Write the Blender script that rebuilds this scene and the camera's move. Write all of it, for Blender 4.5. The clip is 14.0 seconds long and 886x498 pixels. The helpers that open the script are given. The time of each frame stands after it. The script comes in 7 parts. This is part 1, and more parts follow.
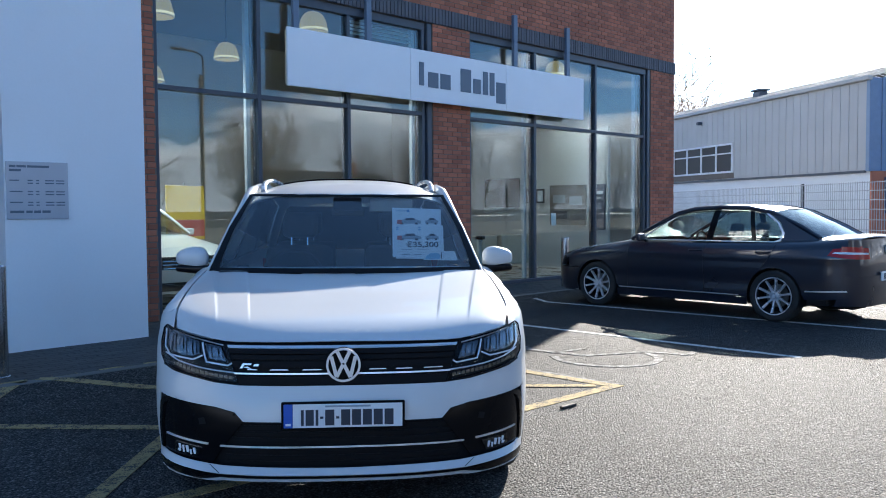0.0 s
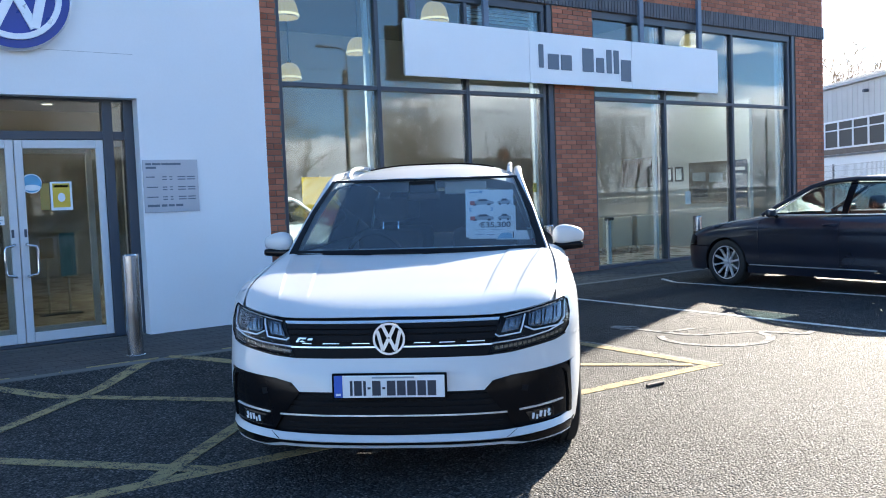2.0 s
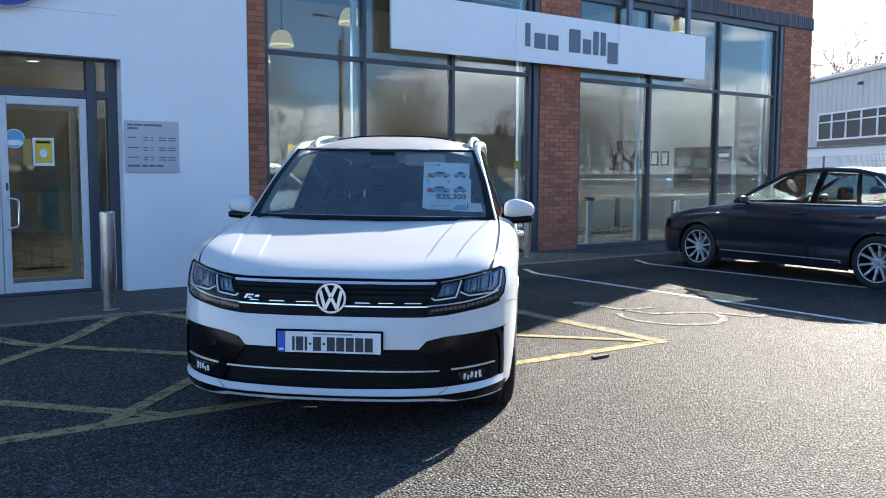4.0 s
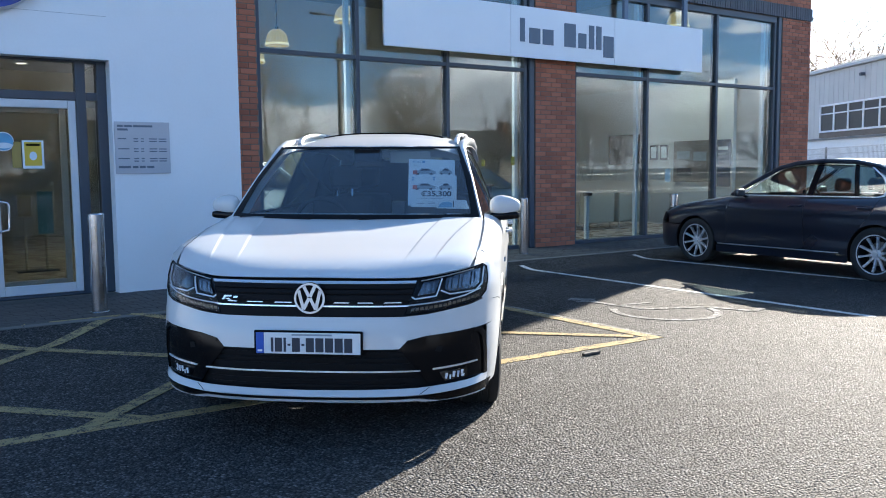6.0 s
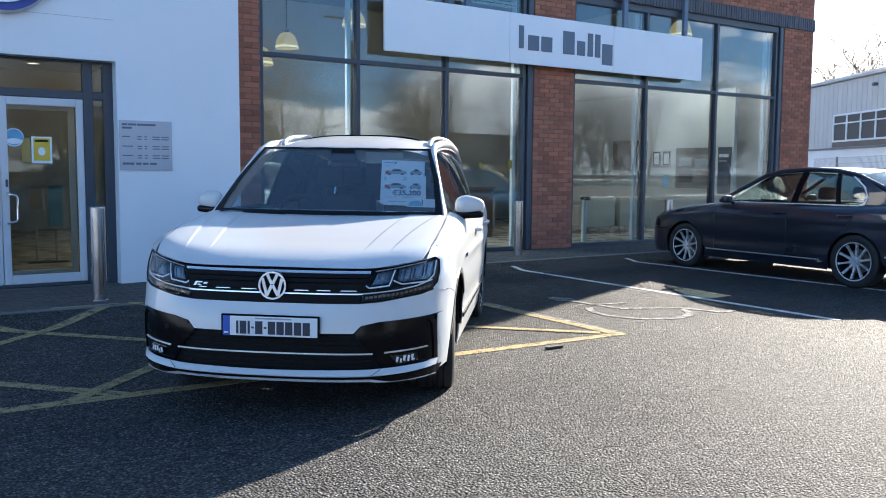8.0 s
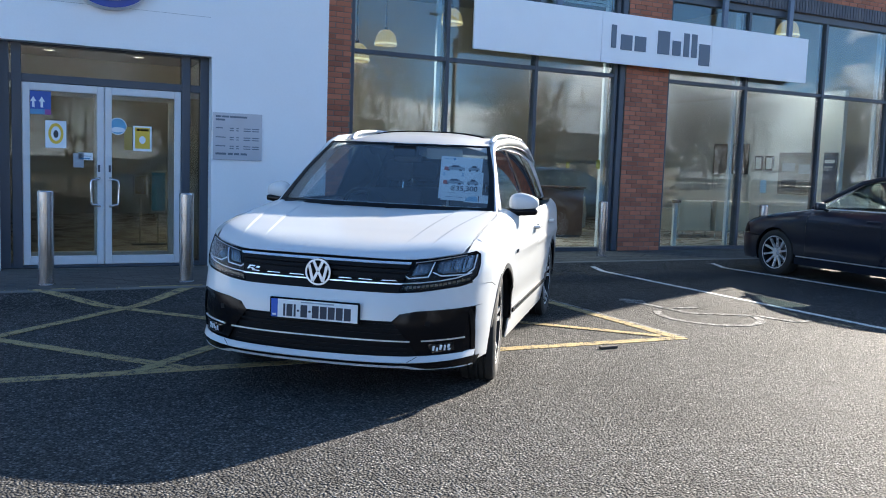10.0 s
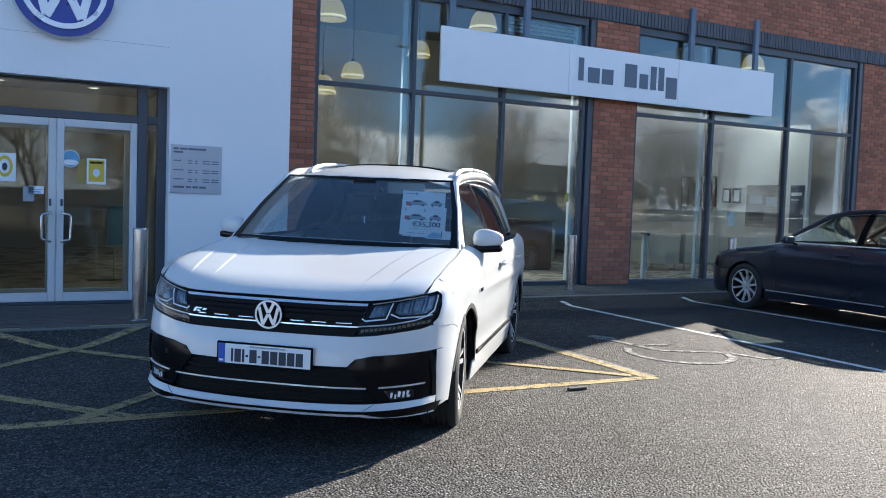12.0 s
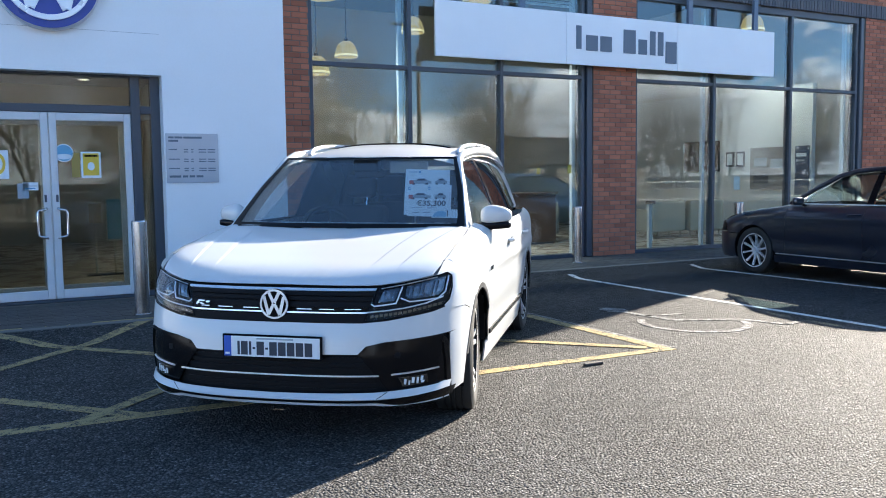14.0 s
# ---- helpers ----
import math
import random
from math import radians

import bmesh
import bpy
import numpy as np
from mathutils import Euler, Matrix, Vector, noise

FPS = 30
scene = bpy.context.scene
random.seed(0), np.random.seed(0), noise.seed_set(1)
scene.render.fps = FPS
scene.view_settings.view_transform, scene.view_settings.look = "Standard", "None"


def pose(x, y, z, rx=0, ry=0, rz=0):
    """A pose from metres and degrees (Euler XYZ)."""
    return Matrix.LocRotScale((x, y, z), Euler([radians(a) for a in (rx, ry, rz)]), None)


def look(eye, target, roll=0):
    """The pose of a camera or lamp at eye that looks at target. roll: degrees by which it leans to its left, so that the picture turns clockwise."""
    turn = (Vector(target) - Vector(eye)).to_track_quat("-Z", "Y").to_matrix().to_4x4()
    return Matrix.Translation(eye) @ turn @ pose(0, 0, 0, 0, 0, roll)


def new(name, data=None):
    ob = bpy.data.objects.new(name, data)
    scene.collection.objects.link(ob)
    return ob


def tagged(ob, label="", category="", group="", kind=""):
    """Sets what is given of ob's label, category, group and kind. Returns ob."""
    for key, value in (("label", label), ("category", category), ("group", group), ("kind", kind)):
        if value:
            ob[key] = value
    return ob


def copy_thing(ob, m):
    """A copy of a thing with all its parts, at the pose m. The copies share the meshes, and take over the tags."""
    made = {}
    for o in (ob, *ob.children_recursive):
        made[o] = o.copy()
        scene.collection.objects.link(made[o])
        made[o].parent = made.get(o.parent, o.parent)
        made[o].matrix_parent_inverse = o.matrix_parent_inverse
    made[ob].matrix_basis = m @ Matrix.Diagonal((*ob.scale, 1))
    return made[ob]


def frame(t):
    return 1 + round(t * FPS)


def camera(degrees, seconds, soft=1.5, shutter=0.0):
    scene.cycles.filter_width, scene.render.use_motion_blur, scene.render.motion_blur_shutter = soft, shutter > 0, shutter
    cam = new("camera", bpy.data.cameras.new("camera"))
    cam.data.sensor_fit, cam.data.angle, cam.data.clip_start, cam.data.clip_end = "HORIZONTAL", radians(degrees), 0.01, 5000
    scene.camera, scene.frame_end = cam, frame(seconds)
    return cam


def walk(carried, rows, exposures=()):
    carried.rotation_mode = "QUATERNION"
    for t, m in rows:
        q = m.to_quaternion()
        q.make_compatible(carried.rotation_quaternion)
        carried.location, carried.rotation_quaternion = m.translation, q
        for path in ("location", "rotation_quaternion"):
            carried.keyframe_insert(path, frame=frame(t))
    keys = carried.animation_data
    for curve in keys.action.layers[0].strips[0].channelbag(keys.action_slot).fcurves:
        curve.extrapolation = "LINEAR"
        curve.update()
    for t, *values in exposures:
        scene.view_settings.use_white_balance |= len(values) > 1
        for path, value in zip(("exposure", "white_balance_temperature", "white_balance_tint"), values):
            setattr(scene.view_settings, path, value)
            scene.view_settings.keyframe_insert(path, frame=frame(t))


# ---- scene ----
cam = camera(54.8, 14.0, 1.0)
PATH = [
    (0, (-6.54, -9.894, 1.433), (-5.111, -8.497, 1.339), -0.4),
    (0.5, (-6.556, -9.862, 1.426), (-5.123, -8.47, 1.322), 0.0),
    (1, (-6.464, -9.945, 1.414), (-5.117, -8.471, 1.293), -0.4),
    (1.5, (-6.293, -10.183, 1.379), (-5.149, -8.547, 1.268), -1.1),
    (2, (-6.215, -10.364, 1.393), (-5.071, -8.728, 1.274), -2.3),
    (2.5, (-6.228, -10.587, 1.365), (-5.083, -8.952, 1.233), -2.6),
    (3, (-6.192, -10.707, 1.374), (-5.044, -9.078, 1.202), -0.4),
    (3.5, (-6.162, -10.721, 1.371), (-5.014, -9.093, 1.194), 0.3),
    (6, (-5.989, -10.743, 1.365), (-4.852, -9.108, 1.181), -0.6),
    (6.5, (-5.974, -10.753, 1.369), (-4.838, -9.118, 1.185), -0.6),
    (7, (-5.951, -10.779, 1.347), (-4.818, -9.141, 1.17), -0.2),
    (7.5, (-5.959, -11.025, 1.334), (-4.838, -9.378, 1.158), -0.0),
    (8, (-5.902, -11.251, 1.35), (-4.802, -9.59, 1.173), 0.4),
    (8.5, (-5.712, -11.369, 1.332), (-4.707, -9.648, 1.16), 0.2),
    (8.7, (-5.638, -11.408, 1.326), (-4.706, -9.647, 1.152), 1.2),
    (10.8, (-5.661, -11.603, 1.374), (-4.779, -9.819, 1.179), 2.1),
    (11, (-5.662, -11.607, 1.377), (-4.752, -9.837, 1.187), 2.2),
    (11.5, (-5.643, -11.547, 1.377), (-4.706, -9.787, 1.221), 2.1),
    (12, (-5.477, -11.363, 1.379), (-4.533, -9.604, 1.266), 2.0),
    (12.5, (-5.383, -11.207, 1.374), (-4.477, -9.428, 1.264), 1.8),
    (13, (-5.412, -11.163, 1.372), (-4.511, -9.382, 1.246), -0.6),
    (13.5, (-5.424, -11.166, 1.373), (-4.525, -9.385, 1.236), -0.8),
    (14, (-5.429, -11.197, 1.376), (-4.49, -9.439, 1.211), -0.7),
]
walk(cam, [(t, look(e, g, r)) for t, e, g, r in PATH], [(0, 1.70, 6120, 10), (0.5, 1.68, 6120, 10), (1, 1.96, 6320, 10), (1.5, 2.18, 6420, 10), (2, 2.33, 6520, 10), (2.5, 2.19, 6470, 10), (3, 2.09, 6470, 10), (6, 2.03, 6420, 10), (8, 2.03, 6420, 10),
                                                    (8.7, 1.94, 6420, 10), (11, 2.08, 6520, 10), (11.5, 1.89, 6420, 10), (12, 1.87, 6420, 10), (12.5, 2.18, 6520, 10), (13, 2.22, 6570, 10), (14, 2.25, 6570, 10)])


# ---- daylight ----
SUN_AZ, SUN_EL = 22.5, 24.0          # degrees from +x towards +y, and above the horizon
world = bpy.data.worlds.new("sky")
scene.world = world
world.use_nodes = True
wn, wl = world.node_tree.nodes, world.node_tree.links
sky = wn.new("ShaderNodeTexSky")
sky.sky_type, sky.sun_disc = "NISHITA", False
sky.sun_elevation, sky.sun_rotation = radians(SUN_EL), radians(90 - SUN_AZ)
sky.air_density, sky.dust_density, sky.ozone_density = 0.5, 0.5, 3.0
coord = wn.new("ShaderNodeTexCoord")
stretch = wn.new("ShaderNodeMapping")
stretch.inputs["Scale"].default_value = (1.6, 1.6, 4.2)
puffs = wn.new("ShaderNodeTexNoise")
puffs.inputs["Scale"].default_value, puffs.inputs["Detail"].default_value, puffs.inputs["Roughness"].default_value = 2.3, 9, 0.56
cover = wn.new("ShaderNodeValToRGB")
cover.color_ramp.elements[0].position, cover.color_ramp.elements[1].position = 0.485, 0.565
cloudy, cloud = wn.new("ShaderNodeMix"), wn.new("ShaderNodeMix")
cloudy.data_type = cloud.data_type = "RGBA"
cloud.inputs[6].default_value, cloud.inputs[7].default_value = (5.0, 5.4, 6.0, 1), (12.5, 12.6, 12.8, 1)
split, low = wn.new("ShaderNodeSeparateXYZ"), wn.new("ShaderNodeMath")
low.operation = "MULTIPLY_ADD"
low.inputs[1].default_value = -2.0
lift = wn.new("ShaderNodeMath")
lift.operation = "ADD"
lift.inputs[1].default_value = 0.245
puff_light = wn.new("ShaderNodeMapRange")
puff_light.inputs["From Min"].default_value, puff_light.inputs["From Max"].default_value = 0.62, 0.50
wl.new(coord.outputs["Generated"], stretch.inputs[0])
wl.new(coord.outputs["Generated"], split.inputs[0])
wl.new(stretch.outputs[0], puffs.inputs["Vector"])
wl.new(split.outputs[2], low.inputs[0])
wl.new(puffs.outputs["Fac"], low.inputs[2])
wl.new(low.outputs[0], lift.inputs[0])
wl.new(lift.outputs[0], cover.inputs[0])
wl.new(lift.outputs[0], puff_light.inputs["Value"])
wl.new(puff_light.outputs[0], cloud.inputs[0])
wl.new(cover.outputs[0], cloudy.inputs[0])
deep = wn.new("ShaderNodeVectorMath")
deep.operation = "MULTIPLY"
deep.inputs[1].default_value = (0.77, 0.98, 0.992)
wl.new(sky.outputs[0], deep.inputs[0])
wl.new(deep.outputs[0], cloudy.inputs[6])
wl.new(cloud.outputs[2], cloudy.inputs[7])
wl.new(cloudy.outputs[2], wn["Background"].inputs[0])
wn["Background"].inputs[1].default_value = 0.122

sun_lamp = new("sun", bpy.data.lights.new("sun", "SUN"))
sun_lamp.data.energy, sun_lamp.data.angle, sun_lamp.data.color = 5.0, radians(0.6), (1.0, 0.91, 0.78)
sun_way = Vector((math.cos(radians(SUN_EL)) * math.cos(radians(SUN_AZ)), math.cos(radians(SUN_EL)) * math.sin(radians(SUN_AZ)), math.sin(radians(SUN_EL))))
sun_lamp.matrix_world = look(sun_way * 60, (0, 0, 0))


# ---- materials ----
def principled(name):
    m = bpy.data.materials.new(name)
    m.use_nodes = True
    return m, m.node_tree.nodes, m.node_tree.links, m.node_tree.nodes["Principled BSDF"]


def stuff(name, colour, rough=0.6, metal=0.0, vary=0.12, scale=6.0, fine=90.0, bump=0.0, coat=0.0, per_piece=0.0, dirt=None, spec=0.5):
    """A surface with variation at two scales: broad stains and fine grain."""
    m, n, l, p = principled(name)
    tc = n.new("ShaderNodeTexCoord")
    broad, grain = n.new("ShaderNodeTexNoise"), n.new("ShaderNodeTexNoise")
    for node, s, d in ((broad, scale, 5), (grain, fine, 3)):
        node.inputs["Scale"].default_value, node.inputs["Detail"].default_value = s, d
        l.new(tc.outputs["Object"], node.inputs["Vector"])
    add = n.new("ShaderNodeMath")
    add.operation = "MULTIPLY_ADD"
    add.inputs[1].default_value = 0.4
    l.new(grain.outputs["Fac"], add.inputs[0])
    l.new(broad.outputs["Fac"], add.inputs[2])
    last = add.outputs[0]
    if per_piece:
        info = n.new("ShaderNodeObjectInfo")
        geo = n.new("ShaderNodeNewGeometry")
        both = n.new("ShaderNodeMath")
        both.operation = "ADD"
        l.new(info.outputs["Random"], both.inputs[0])
        l.new(geo.outputs["Random Per Island"], both.inputs[1])
        wrap = n.new("ShaderNodeMath")
        wrap.operation = "FRACT"
        l.new(both.outputs[0], wrap.inputs[0])
        more = n.new("ShaderNodeMath")
        more.operation = "MULTIPLY_ADD"
        more.inputs[1].default_value = per_piece
        l.new(wrap.outputs[0], more.inputs[0])
        l.new(last, more.inputs[2])
        last = more.outputs[0]
    span = n.new("ShaderNodeMapRange")
    span.inputs["From Min"].default_value, span.inputs["From Max"].default_value = 0.4, 1.0 + per_piece
    span.inputs["To Min"].default_value, span.inputs["To Max"].default_value = 1 - vary, 1 + vary
    l.new(last, span.inputs["Value"])
    tint = n.new("ShaderNodeVectorMath")
    tint.operation = "SCALE"
    tint.inputs[0].default_value = colour
    l.new(span.outputs[0], tint.inputs["Scale"])
    out = tint.outputs[0]
    if dirt:
        mask = n.new("ShaderNodeValToRGB")
        mask.color_ramp.elements[0].position, mask.color_ramp.elements[1].position = 0.56, 0.74
        l.new(broad.outputs["Fac"], mask.inputs[0])
        mix = n.new("ShaderNodeMix")
        mix.data_type = "RGBA"
        mix.inputs[7].default_value = (*dirt, 1)
        l.new(mask.outputs[0], mix.inputs[0])
        l.new(out, mix.inputs[6])
        out = mix.outputs[2]
    l.new(out, p.inputs["Base Color"])
    p.inputs["Metallic"].default_value = metal
    gloss = n.new("ShaderNodeMapRange")
    gloss.inputs["To Min"].default_value, gloss.inputs["To Max"].default_value = max(rough - 0.08, 0.02), min(rough + 0.08, 1)
    l.new(broad.outputs["Fac"], gloss.inputs["Value"])
    l.new(gloss.outputs[0], p.inputs["Roughness"])
    p.inputs["Coat Weight"].default_value = coat
    p.inputs["Specular IOR Level"].default_value = spec
    p.inputs["Coat Roughness"].default_value = 0.03
    if bump:
        b = n.new("ShaderNodeBump")
        b.inputs["Strength"].default_value, b.inputs["Distance"].default_value = min(bump, 1.0), 0.004
        l.new(grain.outputs["Fac"], b.inputs["Height"])
        l.new(b.outputs[0], p.inputs["Normal"])
    return m


def glass(name, tint=(0.9, 0.93, 0.93), face_on=0.04, rough=0.0, wavy=0.0):
    """A pane: clear by transmission, with a gloss over it that grows towards grazing sight."""
    m, n, l, p = principled(name)
    n.remove(p)
    clear, shine, mix, layer = n.new("ShaderNodeBsdfTransparent"), n.new("ShaderNodeBsdfGlossy"), n.new("ShaderNodeMixShader"), n.new("ShaderNodeLayerWeight")
    clear.inputs[0].default_value = (*tint, 1)
    shine.inputs["Roughness"].default_value = rough
    layer.inputs[0].default_value = 0.5
    steep = n.new("ShaderNodeMath")
    steep.operation = "POWER"
    steep.inputs[1].default_value = 5.0
    l.new(layer.outputs["Facing"], steep.inputs[0])
    plus = n.new("ShaderNodeMath")
    plus.operation, plus.use_clamp = "MULTIPLY_ADD", True
    plus.inputs[1].default_value, plus.inputs[2].default_value = 1 - face_on, face_on
    l.new(steep.outputs[0], plus.inputs[0])
    l.new(plus.outputs[0], mix.inputs[0])
    l.new(clear.outputs[0], mix.inputs[1])
    l.new(shine.outputs[0], mix.inputs[2])
    if wavy:
        tc, w, b = n.new("ShaderNodeTexCoord"), n.new("ShaderNodeTexNoise"), n.new("ShaderNodeBump")
        w.inputs["Scale"].default_value, w.inputs["Detail"].default_value = 0.9, 1
        b.inputs["Strength"].default_value, b.inputs["Distance"].default_value = wavy, 0.05
        l.new(tc.outputs["Object"], w.inputs["Vector"])
        l.new(w.outputs["Fac"], b.inputs["Height"])
        l.new(b.outputs[0], shine.inputs["Normal"])
    l.new(mix.outputs[0], n["Material Output"].inputs[0])
    return m


def asphalt_material():
    """Worn macadam: pale chippings of 8 to 12 mm in dark binder, with tyre-polished and oily patches."""
    m, n, l, p = principled("asphalt")
    tc = n.new("ShaderNodeTexCoord")
    chips, grit, patch, rub = n.new("ShaderNodeTexVoronoi"), n.new("ShaderNodeTexNoise"), n.new("ShaderNodeTexNoise"), n.new("ShaderNodeTexNoise")
    chips.inputs["Scale"].default_value = 74
    for node, s, d in ((grit, 160, 4), (patch, 0.55, 5), (rub, 7, 6)):
        node.inputs["Scale"].default_value, node.inputs["Detail"].default_value = s, d
    for node in (chips, grit, patch, rub):
        l.new(tc.outputs["Object"], node.inputs["Vector"])
    tone = n.new("ShaderNodeValToRGB")
    e = tone.color_ramp.elements
    e[0].position, e[0].color = 0.0, (0.039, 0.039, 0.039, 1)
    e[1].position, e[1].color = 1.0, (0.160, 0.157, 0.151, 1)
    for pos, c in ((0.45, 0.057), (0.8, 0.087)):
        k = e.new(pos)
        k.color = (c, c * 0.98, c * 0.95, 1)
    bw = n.new("ShaderNodeSeparateColor")
    l.new(chips.outputs["Color"], bw.inputs[0])
    l.new(bw.outputs[0], tone.inputs[0])
    joint = n.new("ShaderNodeMapRange")
    joint.inputs["From Min"].default_value, joint.inputs["From Max"].default_value = 0.30, 0.72
    joint.inputs["To Min"].default_value, joint.inputs["To Max"].default_value = 1.26, 0.42
    l.new(chips.outputs["Distance"], joint.inputs["Value"])
    broad = n.new("ShaderNodeMapRange")
    broad.inputs["From Min"].default_value, broad.inputs["From Max"].default_value = 0.3, 0.7
    broad.inputs["To Min"].default_value, broad.inputs["To Max"].default_value = 0.78, 1.2
    l.new(patch.outputs["Fac"], broad.inputs["Value"])
    mid = n.new("ShaderNodeMapRange")
    mid.inputs["From Min"].default_value, mid.inputs["From Max"].default_value = 0.3, 0.7
    mid.inputs["To Min"].default_value, mid.inputs["To Max"].default_value = 0.82, 1.16
    l.new(rub.outputs["Fac"], mid.inputs["Value"])
    a, b2, c2 = (n.new("ShaderNodeVectorMath") for _ in range(3))
    for node in (a, b2, c2):
        node.operation = "SCALE"
    l.new(tone.outputs[0], a.inputs[0])
    l.new(joint.outputs[0], a.inputs["Scale"])
    l.new(a.outputs[0], b2.inputs[0])
    l.new(broad.outputs[0], b2.inputs["Scale"])
    l.new(b2.outputs[0], c2.inputs[0])
    l.new(mid.outputs[0], c2.inputs["Scale"])
    l.new(c2.outputs[0], p.inputs["Base Color"])
    p.inputs["Roughness"].default_value = 0.74
    p.inputs["Specular IOR Level"].default_value = 0.10
    high = n.new("ShaderNodeMath")
    high.operation = "MULTIPLY_ADD"
    high.inputs[1].default_value = -1.0
    l.new(chips.outputs["Distance"], high.inputs[0])
    l.new(bw.outputs[1], high.inputs[2])
    bump = n.new("ShaderNodeBump")
    bump.inputs["Strength"].default_value, bump.inputs["Distance"].default_value = 1.0, 0.012
    l.new(high.outputs[0], bump.inputs["Height"])
    l.new(bump.outputs[0], p.inputs["Normal"])
    return m


def road_paint(name, colour, gone):
    """Thermoplastic marking worn through to the chippings."""
    m, n, l, p = principled(name)
    tc = n.new("ShaderNodeTexCoord")
    chips, rub = n.new("ShaderNodeTexVoronoi"), n.new("ShaderNodeTexNoise")
    chips.inputs["Scale"].default_value = 85
    rub.inputs["Scale"].default_value, rub.inputs["Detail"].default_value, rub.inputs["Roughness"].default_value = 11, 8, 0.7
    for node in (chips, rub):
        l.new(tc.outputs["Object"], node.inputs["Vector"])
    mask = n.new("ShaderNodeMath")
    mask.operation = "MULTIPLY_ADD"
    mask.inputs[1].default_value = 0.35
    l.new(chips.outputs["Distance"], mask.inputs[0])
    l.new(rub.outputs["Fac"], mask.inputs[2])
    ramp = n.new("ShaderNodeValToRGB")
    ramp.color_ramp.elements[0].position, ramp.color_ramp.elements[0].color = gone - 0.07, (*colour, 1)
    ramp.color_ramp.elements[1].position, ramp.color_ramp.elements[1].color = gone + 0.07, (0.07, 0.068, 0.064, 1)
    l.new(mask.outputs[0], ramp.inputs[0])
    l.new(ramp.outputs[0], p.inputs["Base Color"])
    p.inputs["Roughness"].default_value, p.inputs["Specular IOR Level"].default_value = 0.8, 0.06
    bump = n.new("ShaderNodeBump")
    bump.inputs["Strength"].default_value, bump.inputs["Distance"].default_value, bump.invert = 0.7, 0.005, True
    l.new(chips.outputs["Distance"], bump.inputs["Height"])
    l.new(bump.outputs[0], p.inputs["Normal"])
    return m


ASPHALT = asphalt_material()
YELLOW_PAINT = road_paint("yellow_marking", (0.36, 0.278, 0.14), 0.74)
WHITE_PAINT = road_paint("white_marking", (0.66, 0.65, 0.62), 0.78)
FADED_PAINT = road_paint("faded_white_marking", (0.32, 0.315, 0.305), 0.65)
BRICK = stuff("brick", (0.40, 0.142, 0.080), 0.85, vary=0.42, scale=2.0, fine=70, bump=0.5, per_piece=0.9)
MORTAR = stuff("mortar", (0.165, 0.142, 0.122), 0.95, vary=0.2, fine=120, bump=0.6)
BLUE_BRICK = stuff("blue_brick", (0.075, 0.075, 0.088), 0.6, vary=0.35, scale=3, bump=0.3, per_piece=0.5)
RENDER_WHITE = stuff("white_cladding", (0.80, 0.81, 0.82), 0.5, vary=0.035, scale=1.1, fine=40)
SIGN_WHITE = stuff("sign_panel", (0.84, 0.85, 0.86), 0.35, vary=0.03, scale=1.5)
SIGN_BACK = stuff("sign_back", (0.70, 0.61, 0.45), 0.7, vary=0.12, scale=3)
LETTER_GREY = stuff("letter_grey", (0.10, 0.135, 0.18), 0.4, vary=0.05)
FRAME_GREY = stuff("frame_grey", (0.045, 0.058, 0.078), 0.42, vary=0.1, scale=3)
POST_BLUE = stuff("post_blue", (0.12, 0.165, 0.23), 0.45, vary=0.1, scale=3)
ALU_WHITE = stuff("white_aluminium", (0.58, 0.60, 0.62), 0.35, vary=0.04)
STEEL = stuff("brushed_steel", (0.60, 0.60, 0.61), 0.2, metal=1.0, vary=0.1, scale=4, fine=200)
BLUE_SIGN = stuff("blue_enamel", (0.012, 0.045, 0.30), 0.3, vary=0.06)
CHROME_SIGN = stuff("silver_enamel", (0.66, 0.69, 0.73), 0.3, metal=0.4, vary=0.05)
PAVER = stuff("paving_block", (0.062, 0.060, 0.057), 0.9, vary=0.3, scale=3, fine=120, bump=0.5, per_piece=0.5)
KERB = stuff("kerb_stone", (0.13, 0.128, 0.12), 0.9, vary=0.25, scale=4, fine=120, bump=0.5, per_piece=0.3)
GLASS = glass("shopfront_glass", (0.78, 0.87, 0.87), 0.088, wavy=0.004)
DOOR_GLASS = glass("door_glass", (0.76, 0.79, 0.76), 0.036, wavy=0.006)


# ---- mesh helpers ----
def finish(name, bm, material, smooth=False):
    me = bpy.data.meshes.new(name)
    bm.normal_update()
    bm.to_mesh(me)
    bm.free()
    for m in (material if isinstance(material, (list, tuple)) else [material]):
        me.materials.append(m)
    if smooth:
        me.polygons.foreach_set("use_smooth", [True] * len(me.polygons))
    return me


def part(name, bm, material, parent, label="", smooth=False):
    ob = new(name, finish(name, bm, material, smooth))
    ob.parent = parent
    if label:
        tagged(ob, label)
    return ob


def thing(name, at, label, category, group="", kind="", rz=0):
    ob = new(name)
    ob.empty_display_size = 0.2
    ob.matrix_world = pose(*at, 0, 0, rz)
    return tagged(ob, label, category, group, kind)


def add_box(bm, lo, hi, bevel=0.0, segs=1):
    got = bmesh.ops.create_cube(bm, size=1)["verts"]
    c, s = [(a + b) / 2 for a, b in zip(lo, hi)], [b - a for a, b in zip(lo, hi)]
    for v in got:
        v.co = Vector([c[i] + v.co[i] * s[i] for i in range(3)])
    if bevel:
        edges = list({e for v in got for e in v.link_edges})
        bmesh.ops.bevel(bm, geom=edges, offset=bevel, segments=segs, affect="EDGES", profile=0.5)
    return bm


def box(lo, hi, bevel=0.0, segs=1):
    return add_box(bmesh.new(), lo, hi, bevel, segs)


